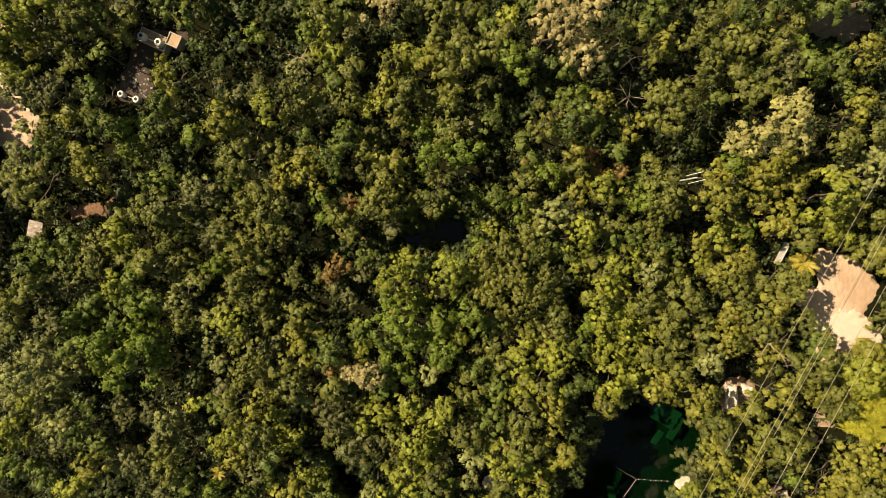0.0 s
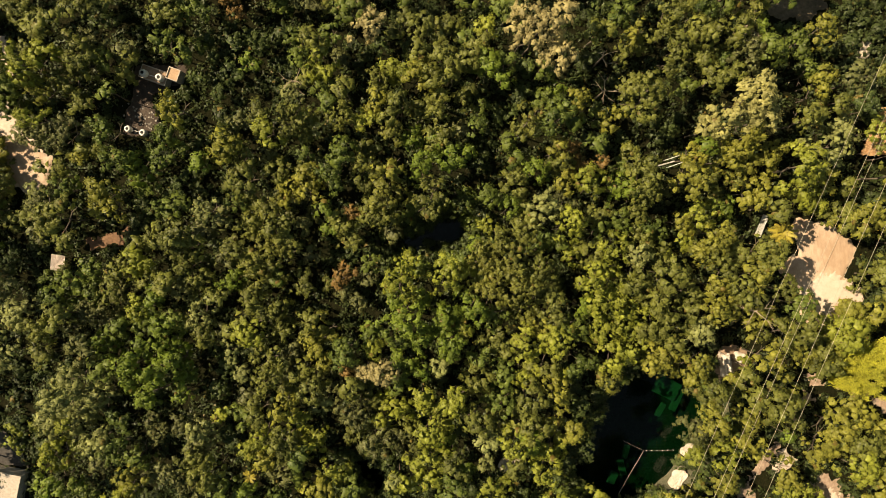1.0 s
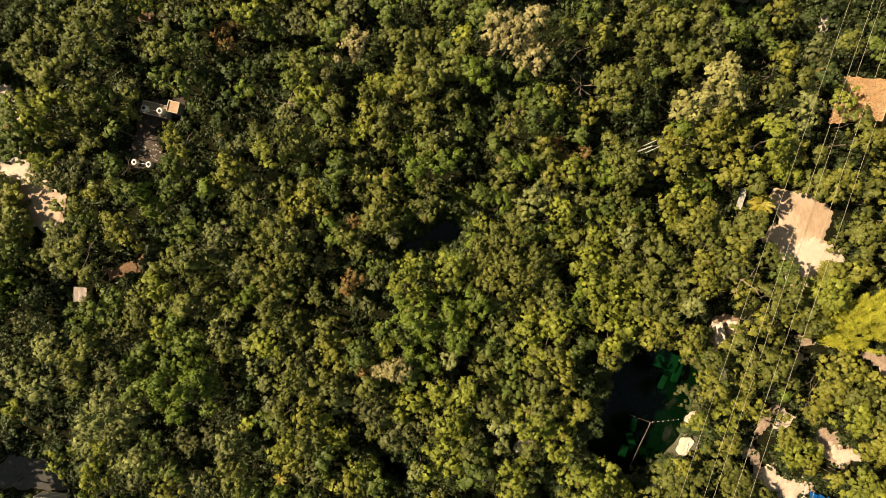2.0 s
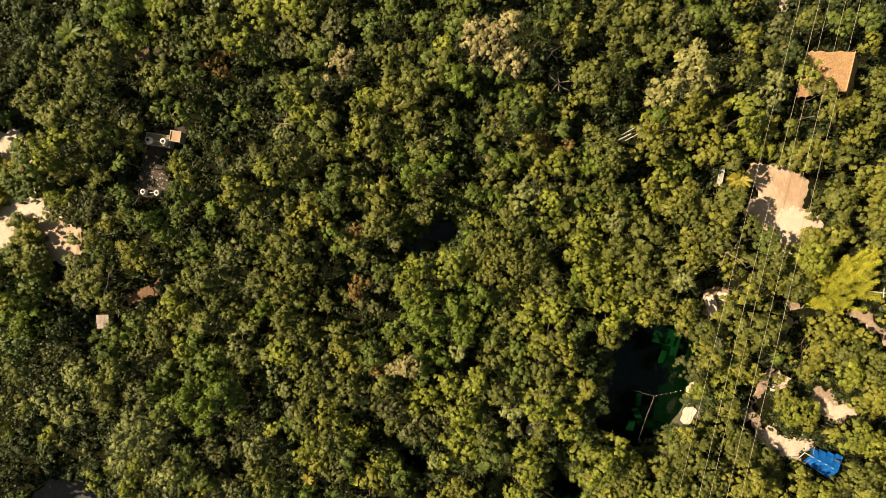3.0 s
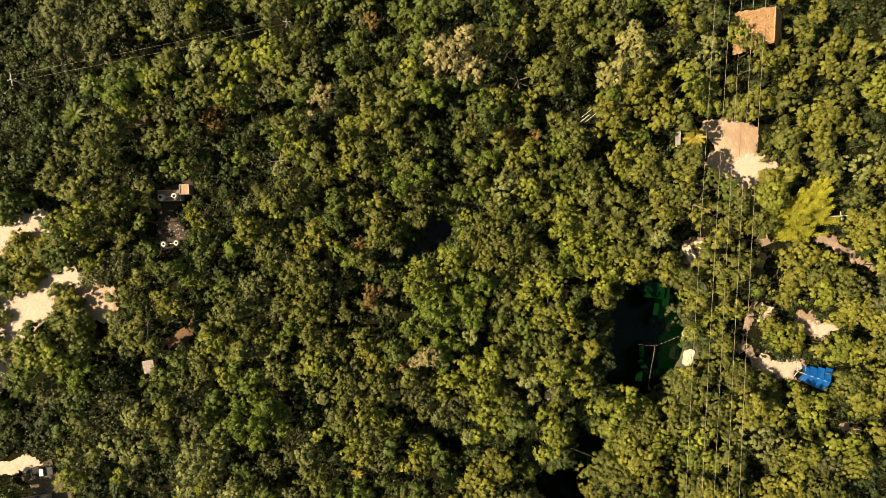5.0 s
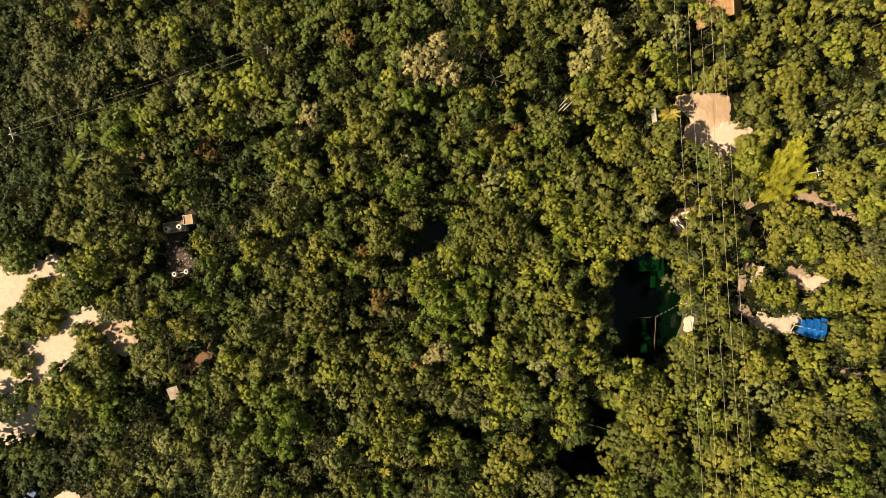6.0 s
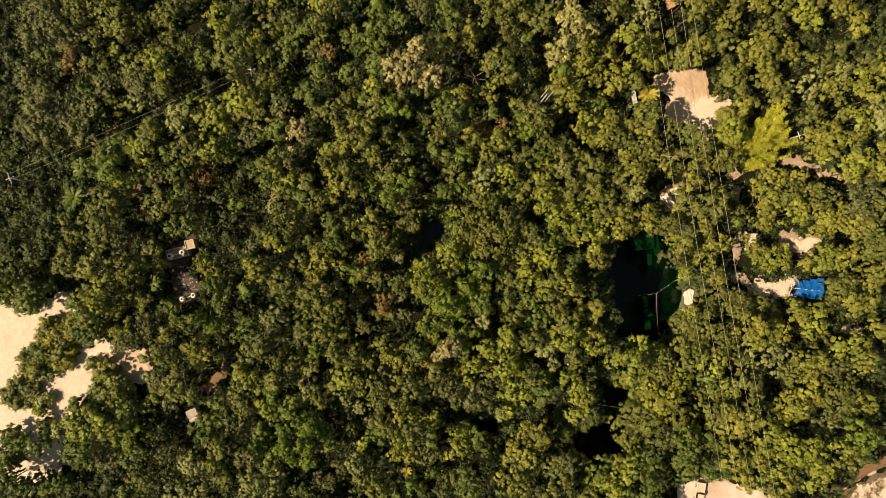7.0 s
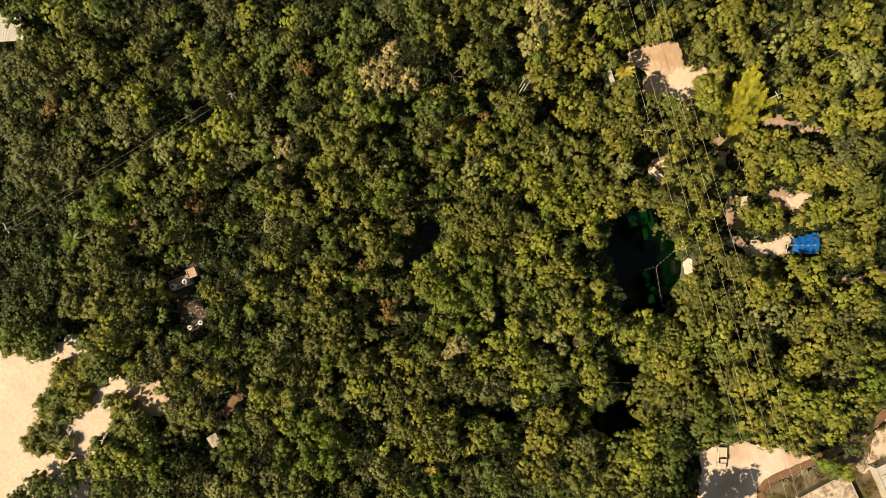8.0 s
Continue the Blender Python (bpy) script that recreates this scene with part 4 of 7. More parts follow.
grove(38.3, -72.2, 4.40, 7.9, 'w')
grove(74.3, -11.1, 4.40, 11.5, 'w')
grove(77.2, -50.1, 4.40, 11.0, 'o')
grove(65.7, -45.9, 4.32, 8.3, 'w')
grove(67.2, -41.8, 4.22, 9.0, 'o')
grove(-21.4, 74.4, 4.22, 7.4, 'o')
grove(-31.3, 72.4, 4.22, 6.9, 'k')
grove(-24.5, 56.6, 4.22, 9.0, 'k')
grove(-42.2, 65.9, 4.22, 9.7, 'k')
grove(-76.4, 8.2, 4.22, 9.9, 'g')
grove(-69.2, 4.6, 4.22, 7.5, 'l')
grove(33.9, -51.7, 4.22, 11.2, 'o')
grove(27.6, -49.9, 4.22, 11.2, 'o')
grove(21.3, -49.1, 4.22, 9.1, 'o')
grove(18.7, -60.9, 4.22, 7.4, 'w')
grove(25.3, -62.3, 4.22, 10.1, 'o')
grove(26.6, -75.3, 4.22, 8.4, 'w')
grove(22.8, -70.6, 4.22, 11.1, 'w')
grove(21.0, -66.8, 4.22, 7.5, 'g')
grove(15.6, -63.5, 4.22, 11.0, 'g')
grove(-27.2, 80.1, 4.11, 8.0, 'o')
grove(-17.7, 43.7, 4.00, 9.5, 'y')
grove(2.2, 52.5, 4.00, 6.9, 'o')
grove(32.7, -47.2, 4.00, 9.2, 'o')
grove(68.2, -12.6, 3.98, 8.9, 'o')
grove(60.4, -62.1, 3.96, 8.9, 'w')
grove(54.4, -68.9, 3.96, 9.9, 'y')
grove(40.1, -47.0, 3.96, 5.5, 'o')
grove(42.2, -80.2, 3.96, 5.6, 'k')
grove(44.6, -84.0, 3.96, 11.2, 'l')
grove(72.2, -7.9, 3.96, 8.3, 'o')
grove(80.9, -14.6, 3.96, 7.3, 'w')
grove(75.0, -15.2, 3.96, 7.9, 'w')
grove(76.4, -33.2, 3.96, 10.5, 'w')
grove(82.2, -34.7, 3.96, 11.4, 'y')
grove(81.5, -46.2, 3.96, 10.4, 'w')
grove(88.1, -11.8, 3.88, 8.6, 'y')
grove(96.0, -14.2, 3.88, 7.9, 'w')
grove(59.2, -57.5, 3.84, 11.9, 'o')
grove(-21.5, 70.0, 3.79, 8.7, 'o')
grove(-23.6, 66.1, 3.79, 7.8, 'o')
grove(-31.8, 78.8, 3.79, 9.7, 'k')
grove(-7.5, 50.1, 3.79, 11.4, 'o')
grove(-41.9, 72.8, 3.79, 5.5, 'k')
grove(-41.9, 62.9, 3.79, 7.8, 'k')
grove(18.9, 38.8, 3.79, 7.8, 'g')
grove(15.5, 35.4, 3.79, 7.8, 'g')
grove(-10.4, 40.6, 3.79, 8.6, 'o')
grove(-10.8, 37.4, 3.79, 7.3, 'o')
grove(-46.3, 63.3, 3.79, 7.8, 'k')
grove(-39.6, 57.3, 3.79, 9.2, 'k')
grove(-25.3, 40.9, 3.79, 10.4, 'o')
grove(-38.9, 44.4, 3.79, 7.4, 'y')
grove(-43.8, 43.6, 3.79, 9.2, 'o')
grove(-51.8, 43.1, 3.79, 9.3, 'o')
grove(-51.6, 34.5, 3.79, 10.8, 'o')
grove(-56.4, 32.8, 3.79, 8.4, 'o')
grove(-69.2, 8.0, 3.79, 11.6, 'y')
grove(29.7, -53.8, 3.79, 11.2, 'y')
grove(23.7, -53.0, 3.79, 9.2, 'y')
grove(14.4, -57.2, 3.79, 6.8, 'o')
grove(27.3, -58.4, 3.79, 7.8, 'g')
grove(13.6, -60.8, 3.79, 7.9, 'k')
grove(0.7, -70.8, 3.79, 10.5, 'g')
grove(13.1, -55.4, 3.79, 8.1, 'o')
grove(3.9, -60.0, 3.79, 9.9, 'y')
grove(-5.7, -62.1, 3.79, 8.4, 'o')
grove(-2.7, -68.0, 3.79, 7.4, 'o')
grove(-9.7, -56.0, 3.79, 9.6, 'o')
grove(-13.5, -56.3, 3.79, 10.8, 'o')
grove(-9.8, -61.9, 3.79, 7.0, 'o')
grove(-5.7, -44.7, 3.79, 8.2, 'w')
grove(-15.1, -48.4, 3.79, 10.9, 'w')
grove(84.7, 6.7, 3.75, 7.3, 'w')
grove(83.8, -20.1, 3.74, 9.3, 'o')
grove(81.4, -23.4, 3.74, 7.1, 'c')
grove(89.4, -28.5, 3.74, 7.4, 'y')
grove(11.3, -52.0, 3.73, 8.8, 'o')
grove(82.8, -3.9, 3.67, 8.0, 'w')
grove(-18.5, 78.8, 3.58, 8.3, 'o')
grove(-5.9, 67.8, 3.58, 7.7, 'k')
grove(-2.5, 49.2, 3.58, 9.0, 'y')
grove(-57.6, 38.5, 3.58, 7.4, 'o')
grove(-72.5, 11.3, 3.58, 10.9, 'y')
grove(34.0, -85.3, 3.58, 8.9, 'y')
grove(-66.7, 37.9, 3.56, 10.0, 'g')
grove(60.8, -51.9, 3.52, 10.5, 'y')
grove(68.0, -61.1, 3.52, 7.1, 'w')
grove(82.8, -30.5, 3.52, 7.9, 'o')
grove(56.6, -38.5, 3.47, 8.5, 'w')
grove(-67.1, 12.2, 3.45, 6.0, 'o')
grove(96.5, -19.9, 3.45, 7.5, 'w')
grove(-65.0, -12.6, 3.38, 9.3, 'c')
grove(3.3, 60.4, 3.37, 7.7, 'k')
grove(-10.3, 65.9, 3.37, 5.6, 'k')
grove(-14.4, 60.0, 3.37, 8.5, 'o')
grove(13.7, -67.5, 3.37, 10.0, 'g')
grove(25.6, -79.6, 3.37, 8.1, 'y')
grove(-35.9, 36.0, 3.33, 9.7, 'o')
grove(-70.6, 27.0, 3.31, 2.6, 'w')
grove(53.5, -46.4, 3.30, 5.2, 'y')
grove(54.9, -73.0, 3.30, 10.1, 'w')
grove(50.6, -71.5, 3.30, 7.5, 'k')
grove(51.7, -67.1, 3.30, 5.5, 'o')
grove(42.1, -66.6, 3.30, 7.7, 'o')
grove(45.0, -58.1, 3.30, 8.9, 'w')
grove(41.9, -86.1, 3.30, 6.6, 'y')
grove(65.7, -3.7, 3.30, 9.7, 'w')
grove(74.8, -19.0, 3.30, 7.7, 'o')
grove(96.6, -29.5, 3.30, 8.2, 'y')
grove(79.1, -37.5, 3.30, 9.7, 'o')
grove(85.7, -43.5, 3.30, 8.6, 'w')
grove(92.5, -10.2, 3.23, 8.6, 'o')
grove(76.4, -3.2, 3.23, 6.6, 'w')
grove(101.8, -12.1, 3.23, 10.7, 'o')
grove(97.3, -9.4, 3.23, 10.2, 'w')
grove(92.2, -5.8, 3.23, 11.1, 'w')
grove(90.7, -2.2, 3.23, 7.1, 'w')
grove(-21.9, -40.8, 3.18, 13.0, 'g')
grove(-25.2, 75.6, 3.16, 10.0, 'o')
grove(-5.0, 58.4, 3.16, 9.0, 'y')
grove(-35.4, 76.9, 3.16, 9.2, 'k')
grove(-38.2, 61.0, 3.16, 7.0, 'k')
grove(-30.8, 61.7, 3.16, 6.7, 'k')
grove(-12.7, 43.7, 3.16, 8.3, 'o')
grove(-16.4, 40.6, 3.16, 6.9, 'o')
grove(7.8, 55.5, 3.16, 7.4, 'y')
grove(27.9, 36.6, 3.16, 8.0, 'k')
grove(13.8, 31.6, 3.16, 10.7, 'g')
grove(2.7, 46.6, 3.16, 6.6, 'g')
grove(-11.0, 43.0, 3.16, 10.5, 'y')
grove(-9.0, 33.5, 3.16, 9.7, 'g')
grove(-33.7, 40.9, 3.16, 7.4, 'k')
grove(-61.9, 44.3, 3.16, 6.3, 'd')
grove(-67.8, 45.2, 3.16, 5.5, 'd')
grove(-75.3, 3.8, 3.16, 6.0, 'k')
grove(-69.8, -0.2, 3.16, 9.1, 'g')
grove(30.7, -44.8, 2.73, 9.5, 'o')
grove(28.3, -48.7, 2.42, 8.5, 'w')
grove(21.5, -44.1, 2.68, 6.5, 'y')
grove(35.6, -58.7, 3.16, 7.0, 'o')
grove(29.0, -61.5, 3.16, 8.4, 'y')
grove(32.4, -61.2, 3.16, 10.9, 'o')
grove(17.9, -71.0, 3.16, 10.3, 'g')
grove(6.7, -63.4, 3.16, 7.2, 'o')
grove(-4.0, -51.9, 3.16, 9.3, 'k')
grove(-7.2, -52.4, 3.16, 8.6, 'o')
grove(-17.2, -54.0, 3.16, 9.0, 'g')
grove(-69.1, 41.8, 3.14, 10.0, 'g')
grove(65.3, 17.3, 3.12, 9.7, 'k')
grove(77.1, 16.7, 3.08, 7.4, 'g')
grove(81.2, 15.5, 3.08, 8.6, 'g')
grove(64.4, -53.8, 3.08, 10.2, 'w')
grove(64.4, -64.9, 3.08, 6.8, 'w')
grove(50.1, -81.0, 3.08, 7.5, 'y')
grove(89.6, -21.5, 3.08, 7.2, 'o')
grove(83.7, -26.8, 3.08, 7.5, 'w')
grove(91.7, -26.9, 3.08, 9.2, 'o')
grove(86.9, -36.2, 3.08, 11.3, 'c')
grove(76.8, -28.2, 3.08, 8.8, 'o')
grove(-65.8, 29.2, 3.06, 2.6, 'w')
grove(-51.8, 48.1, 3.02, 5.0, 'd')
grove(-61.8, 7.7, 3.02, 6.0, 'o')
grove(81.7, -9.1, 3.02, 9.1, 'o')
grove(99.9, -14.3, 3.02, 9.5, 'w')
grove(79.6, -0.6, 3.02, 6.6, 'o')
grove(84.7, 0.5, 3.02, 8.6, 'w')
grove(63.5, 10.3, 2.96, 6.8, 'c')
grove(-32.9, 68.8, 2.95, 7.9, 'b')
grove(-19.6, 58.8, 2.95, 10.6, 'y')
grove(-24.3, 60.6, 2.95, 7.5, 'o')
grove(-22.6, 46.6, 2.95, 10.3, 'c')
grove(13.7, 46.6, 2.95, 8.4, 'o')
grove(18.0, 46.1, 2.95, 6.6, 'd')
grove(5.7, 48.9, 2.95, 9.0, 'g')
grove(5.9, 42.6, 2.95, 6.6, 'k')
grove(8.7, 35.0, 2.95, 6.4, 'g')
grove(-5.9, 36.8, 2.95, 9.4, 'k')
grove(-0.8, 35.8, 2.95, 9.2, 'g')
grove(-1.6, 32.2, 2.95, 7.9, 'o')
grove(-32.6, 46.4, 2.95, 9.9, 'y')
grove(-21.7, 38.8, 2.95, 10.7, 'y')
grove(-39.3, 46.1, 2.95, 10.9, 'l')
grove(-43.8, 41.9, 2.95, 6.8, 'k')
grove(-59.9, 50.8, 2.95, 5.0, 'd')
grove(-55.9, 49.3, 2.95, 5.0, 'd')
grove(-59.5, 27.8, 2.95, 10.6, 'g')
grove(23.3, -47.3, 2.95, 6.7, 'y')
grove(35.4, -80.1, 2.95, 10.5, 'y')
grove(21.3, -74.8, 2.95, 9.3, 'w')
grove(8.0, -56.9, 2.95, 7.5, 'w')
grove(27.3, -81.2, 2.94, 11.3, 'w')
grove(6.0, -39.9, 2.94, 10.3, 'y')
grove(6.3, -44.2, 2.94, 7.2, 'y')
grove(-0.4, -38.1, 2.94, 11.2, 'g')
grove(-23.3, -45.9, 2.94, 9.1, 'g')
grove(-76.9, 29.1, 2.94, 2.6, 'g')
grove(79.6, 4.6, 2.87, 9.8, 'o')
grove(61.5, -41.4, 2.86, 9.5, 'y')
grove(70.5, -4.9, 2.86, 5.9, 'o')
grove(67.3, -19.0, 2.86, 8.6, 'w')
grove(61.6, -20.7, 2.86, 11.0, 'y')
grove(93.7, -30.9, 2.86, 8.3, 'w')
grove(97.5, -33.6, 2.86, 8.2, 'o')
grove(96.0, -36.1, 2.86, 6.2, 'w')
grove(91.0, -36.3, 2.86, 9.5, 'y')
grove(80.3, -41.0, 2.86, 8.0, 'y')
grove(-70.9, 15.2, 2.82, 2.6, 'g')
grove(59.0, -51.4, 2.80, 7.5, 'w')
grove(88.6, -5.9, 2.80, 6.4, 'o')
grove(75.8, 1.6, 2.80, 6.0, 'w')
grove(-78.8, -12.7, 2.75, 7.6, 'y')
grove(-76.6, -8.4, 2.75, 7.3, 'o')
grove(71.9, -49.9, 2.75, 9.3, 'k')
grove(64.8, -57.6, 2.75, 7.8, 'w')
grove(71.9, -61.6, 2.75, 6.7, 'o')
grove(51.3, -62.9, 2.75, 7.2, 'y')
grove(87.0, -24.7, 2.75, 8.8, 'c')
grove(-19.5, 81.2, 2.74, 9.7, 'y')
grove(-12.8, 73.6, 2.74, 10.4, 'g')
grove(-10.9, 71.6, 2.74, 9.4, 'k')
grove(-30.7, 75.5, 2.74, 9.1, 'k')
grove(-36.4, 74.1, 2.74, 6.6, 'g')
grove(-30.1, 66.0, 2.74, 8.2, 'o')
grove(-18.2, 67.4, 2.74, 6.8, 'g')
grove(-13.6, 65.1, 2.74, 9.0, 'o')
grove(-35.1, 59.3, 2.74, 8.1, 'k')
grove(5.1, 57.9, 2.74, 6.5, 'k')
grove(22.7, 37.0, 2.74, 7.6, 'g')
grove(13.7, 41.1, 2.74, 5.6, 'g')
grove(-5.3, 43.1, 2.74, 7.0, 'o')
grove(-14.4, 36.5, 2.74, 8.0, 'k')
grove(-45.4, 59.5, 2.74, 6.3, 'k')
grove(-19.6, 36.6, 2.74, 6.4, 'g')
grove(-26.4, 37.0, 2.74, 6.2, 'b')
grove(-48.4, 32.6, 2.74, 6.4, 'k')
grove(-63.1, 24.5, 2.74, 5.5, 'g')
grove(-65.5, -2.5, 2.74, 6.7, 'k')
grove(-62.9, -6.4, 2.74, 7.1, 'c')
grove(-14.5, -53.6, 2.74, 7.6, 'k')
grove(1.7, -66.9, 2.74, 6.1, 'o')
grove(-70.0, 38.1, 2.72, 2.6, 'g')
grove(-47.1, 37.3, 2.66, 5.3, 'd')
grove(68.6, 9.6, 2.64, 9.4, 'y')
grove(69.7, 2.5, 2.64, 12.5, 'w')
grove(70.8, 5.5, 2.64, 8.5, 'o')
grove(50.3, -57.4, 2.64, 8.7, 'w')
grove(74.7, -22.4, 2.64, 7.0, 'o')
grove(74.4, -36.0, 2.64, 9.2, 'w')
grove(-1.9, 66.0, 2.63, 3.2, 'd')
grove(10.4, 53.4, 2.63, 4.7, 'd')
grove(13.3, 48.9, 2.63, 8.1, 'y')
grove(31.5, 33.0, 2.63, 9.7, 'g')
grove(9.2, 45.1, 2.63, 9.7, 'o')
grove(8.1, 43.8, 2.63, 7.4, 'o')
grove(4.2, 38.6, 2.63, 5.9, 'g')
grove(-35.1, 50.9, 2.63, 6.6, 'g')
grove(-28.9, 47.4, 2.63, 9.8, 'o')
grove(-29.6, 39.0, 2.63, 9.6, 'g')
grove(-58.1, 45.2, 2.63, 5.8, 'd')
grove(-63.9, 49.4, 2.63, 6.8, 'd')
grove(-66.2, 9.0, 2.63, 6.8, 'g')
grove(-65.3, 1.5, 2.63, 5.4, 'd')
grove(32.8, -66.8, 2.63, 8.7, 'o')
grove(-82.9, 16.2, 2.62, 2.6, 'g')
grove(57.2, -61.1, 2.61, 6.6, 'o')
grove(-66.8, 15.8, 2.59, 2.6, 'k')
grove(63.4, -3.1, 2.58, 7.9, 'o')
grove(-27.6, 54.9, 2.57, 8.3, 'c')
grove(-67.6, -9.6, 2.53, 9.5, 'c')
grove(-64.2, -25.2, 2.53, 8.4, 'y')
grove(-70.8, -4.5, 2.53, 9.7, 'o')
grove(-73.9, -3.4, 2.53, 10.3, 'g')
grove(-73.8, -10.6, 2.53, 6.3, 'o')
grove(-26.5, 88.3, 2.53, 6.4, 'g')
grove(-62.6, 26.3, 2.53, 10.3, 'g')
grove(3.1, -46.0, 2.53, 7.7, 'y')
grove(-90.1, 18.4, 2.45, 2.6, 'o')
grove(65.9, 13.9, 2.45, 10.8, 'd')
grove(63.7, -33.3, 2.44, 7.2, 'w')
grove(53.1, -59.8, 2.43, 8.2, 'y')
grove(71.3, 18.7, 2.43, 9.1, 'o')
grove(39.8, -86.0, 2.42, 10.3, 'w')
grove(76.6, -42.4, 2.42, 8.6, 'y')
grove(61.2, -71.0, 2.35, 7.4, 'w')
grove(-6.9, 56.0, 2.32, 8.0, 'y')
grove(-4.6, 53.2, 2.32, 7.3, 'g')
grove(21.2, 42.1, 2.32, 6.3, 'l')
grove(12.5, 38.8, 2.32, 5.3, 'g')
grove(-28.9, 43.0, 2.32, 9.2, 'g')
grove(-27.3, -42.0, 2.20, 8.5, 'k')
grove(-21.8, 85.2, 2.20, 8.6, 'g')
grove(33.9, -92.3, 2.20, 7.1, 'd')
grove(51.1, -41.8, 2.20, 8.4, 'w')
grove(57.6, -48.3, 2.20, 4.1, 'y')
grove(86.1, -18.4, 2.20, 2.6, 'd')
grove(89.7, -40.2, 2.20, 9.1, 'c')
grove(-20.0, -6.6, 2.16, 6.0, 'o')
grove(45.1, -0.1, 2.15, 6.5, 'l')
grove(52.9, -13.4, 2.14, 9.0, 'o')
grove(50.6, 12.6, 2.13, 11.0, 'h')
grove(42.1, 11.7, 2.13, 11.0, 'h')
grove(43.6, -4.0, 2.13, 9.9, 'w')
grove(46.8, -25.0, 2.13, 6.6, 'y')
grove(-13.5, 75.7, 2.11, 10.5, 'y')
grove(-26.6, 69.6, 2.11, 7.9, 'o')
grove(-12.2, 53.4, 2.11, 10.0, 'g')
grove(-35.1, 63.5, 2.11, 6.5, 'g')
grove(-31.6, 57.8, 2.11, 6.2, 'y')
grove(-28.8, 48.8, 2.11, 9.9, 'o')
grove(7.0, 45.9, 2.11, 9.0, 'g')
grove(0.5, 43.1, 2.11, 9.9, 'g')
grove(7.8, 40.1, 2.11, 8.1, 'b')
grove(-53.4, 64.8, 2.11, 1.5, 'd')
grove(-31.6, 35.6, 2.11, 9.0, 'g')
grove(60.5, 17.6, 2.10, 8.7, 'w')
grove(-80.4, 24.1, 2.10, 2.6, 'k')
grove(-42.4, 3.4, 2.09, 5.7, 'o')
grove(-50.4, 59.6, 2.09, 3.5, 'd')
grove(-45.6, 24.5, 2.09, 8.6, 'g')
grove(-30.9, 24.2, 1.46, 3.7, 'd')
grove(-27.8, 18.8, 2.09, 6.1, 'k')
grove(-19.2, 22.6, 2.09, 6.9, 'c')
grove(-29.5, 16.2, 2.09, 7.2, 'w')
grove(3.1, 29.6, 2.09, 7.7, 'o')
grove(16.5, 24.4, 2.09, 3.7, 'd')
grove(28.9, 14.6, 2.09, 8.4, 'w')
grove(32.0, 19.6, 2.09, 7.2, 'o')
grove(40.7, 30.5, 2.09, 9.3, 'o')
grove(-59.5, -5.3, 2.09, 5.7, 'd')
grove(-47.9, -1.7, 2.09, 7.1, 'o')
grove(-47.8, -4.8, 2.09, 9.0, 'o')
grove(-42.5, -3.4, 2.09, 7.7, 'o')
grove(-40.8, -10.6, 2.09, 9.7, 'l')
grove(-44.3, -13.5, 2.09, 8.3, 'l')
grove(-35.2, -12.6, 2.09, 7.4, 'o')
grove(-20.3, 3.1, 2.09, 8.0, 'k')
grove(-18.6, 3.6, 2.09, 4.5, 'k')
grove(-27.2, -7.9, 2.09, 8.9, 'o')
grove(-6.2, -9.8, 2.09, 6.3, 'l')
grove(25.1, 0.6, 2.09, 6.7, 'o')
grove(28.4, -0.9, 2.09, 7.7, 'g')
grove(-38.3, -18.0, 2.09, 7.9, 'l')
grove(-49.1, -24.6, 2.09, 7.0, 'g')
grove(-44.2, -27.5, 2.09, 5.5, 'k')
grove(-56.8, -33.6, 2.09, 7.7, 'g')
grove(-55.3, -35.8, 2.09, 6.3, 'g')
grove(-42.2, -32.7, 2.09, 8.3, 'k')
grove(-40.7, -35.8, 2.09, 6.5, 'k')
grove(-17.1, -22.4, 2.09, 4.6, 'k')
grove(-6.9, -22.6, 2.09, 7.3, 'g')
grove(-11.6, -25.1, 2.09, 5.4, 'o')
grove(-23.0, -22.3, 2.09, 7.3, 'o')
grove(-10.4, -32.7, 2.09, 7.5, 'k')
grove(-6.3, -29.1, 2.09, 5.5, 'o')
grove(-14.2, -29.1, 2.09, 7.2, 'o')
grove(10.5, -18.6, 2.09, 7.7, 'o')
grove(9.0, -21.9, 2.09, 9.2, 'g')
grove(6.9, -25.9, 2.09, 6.5, 'g')
grove(-20.2, 55.7, 2.08, 8.4, 'y')
grove(-27.9, 26.2, 2.07, 5.9, 'd')
grove(-43.3, 10.2, 2.07, 5.3, 'g')
grove(42.5, -42.6, 2.04, 7.0, 'w')
grove(55.5, -49.1, 2.04, 5.2, 'w')
grove(-2.8, 4.0, 2.02, 5.0, 'g')
grove(39.5, 24.7, 2.02, 10.3, 'o')
grove(47.7, 7.0, 2.02, 9.3, 'w')
grove(47.3, 4.3, 2.02, 6.1, 'o')
grove(54.3, 8.1, 2.02, 6.1, 'w')
grove(46.2, -7.6, 2.02, 8.7, 'o')
grove(49.6, -17.0, 2.02, 7.7, 'w')
grove(64.4, -20.6, 2.02, 7.2, 'y')
grove(62.3, -23.5, 2.02, 5.4, 'w')
grove(-4.4, 15.1, 2.02, 9.3, 'f')
grove(-12.2, -0.1, 2.00, 6.0, 'o')
grove(-51.6, -1.4, 1.99, 6.2, 'g')
grove(81.1, 11.9, 1.98, 7.4, 'w')
grove(-55.6, 14.6, 1.98, 5.7, 'o')
grove(32.4, -44.4, 1.98, 9.3, 'w')
grove(-75.0, 15.6, 1.96, 5.0, 'g')
grove(-15.8, -43.7, 1.95, 5.2, 'g')
grove(-30.2, 0.4, 1.95, 6.6, 'k')
grove(41.0, 18.8, 1.95, 5.1, 'g')
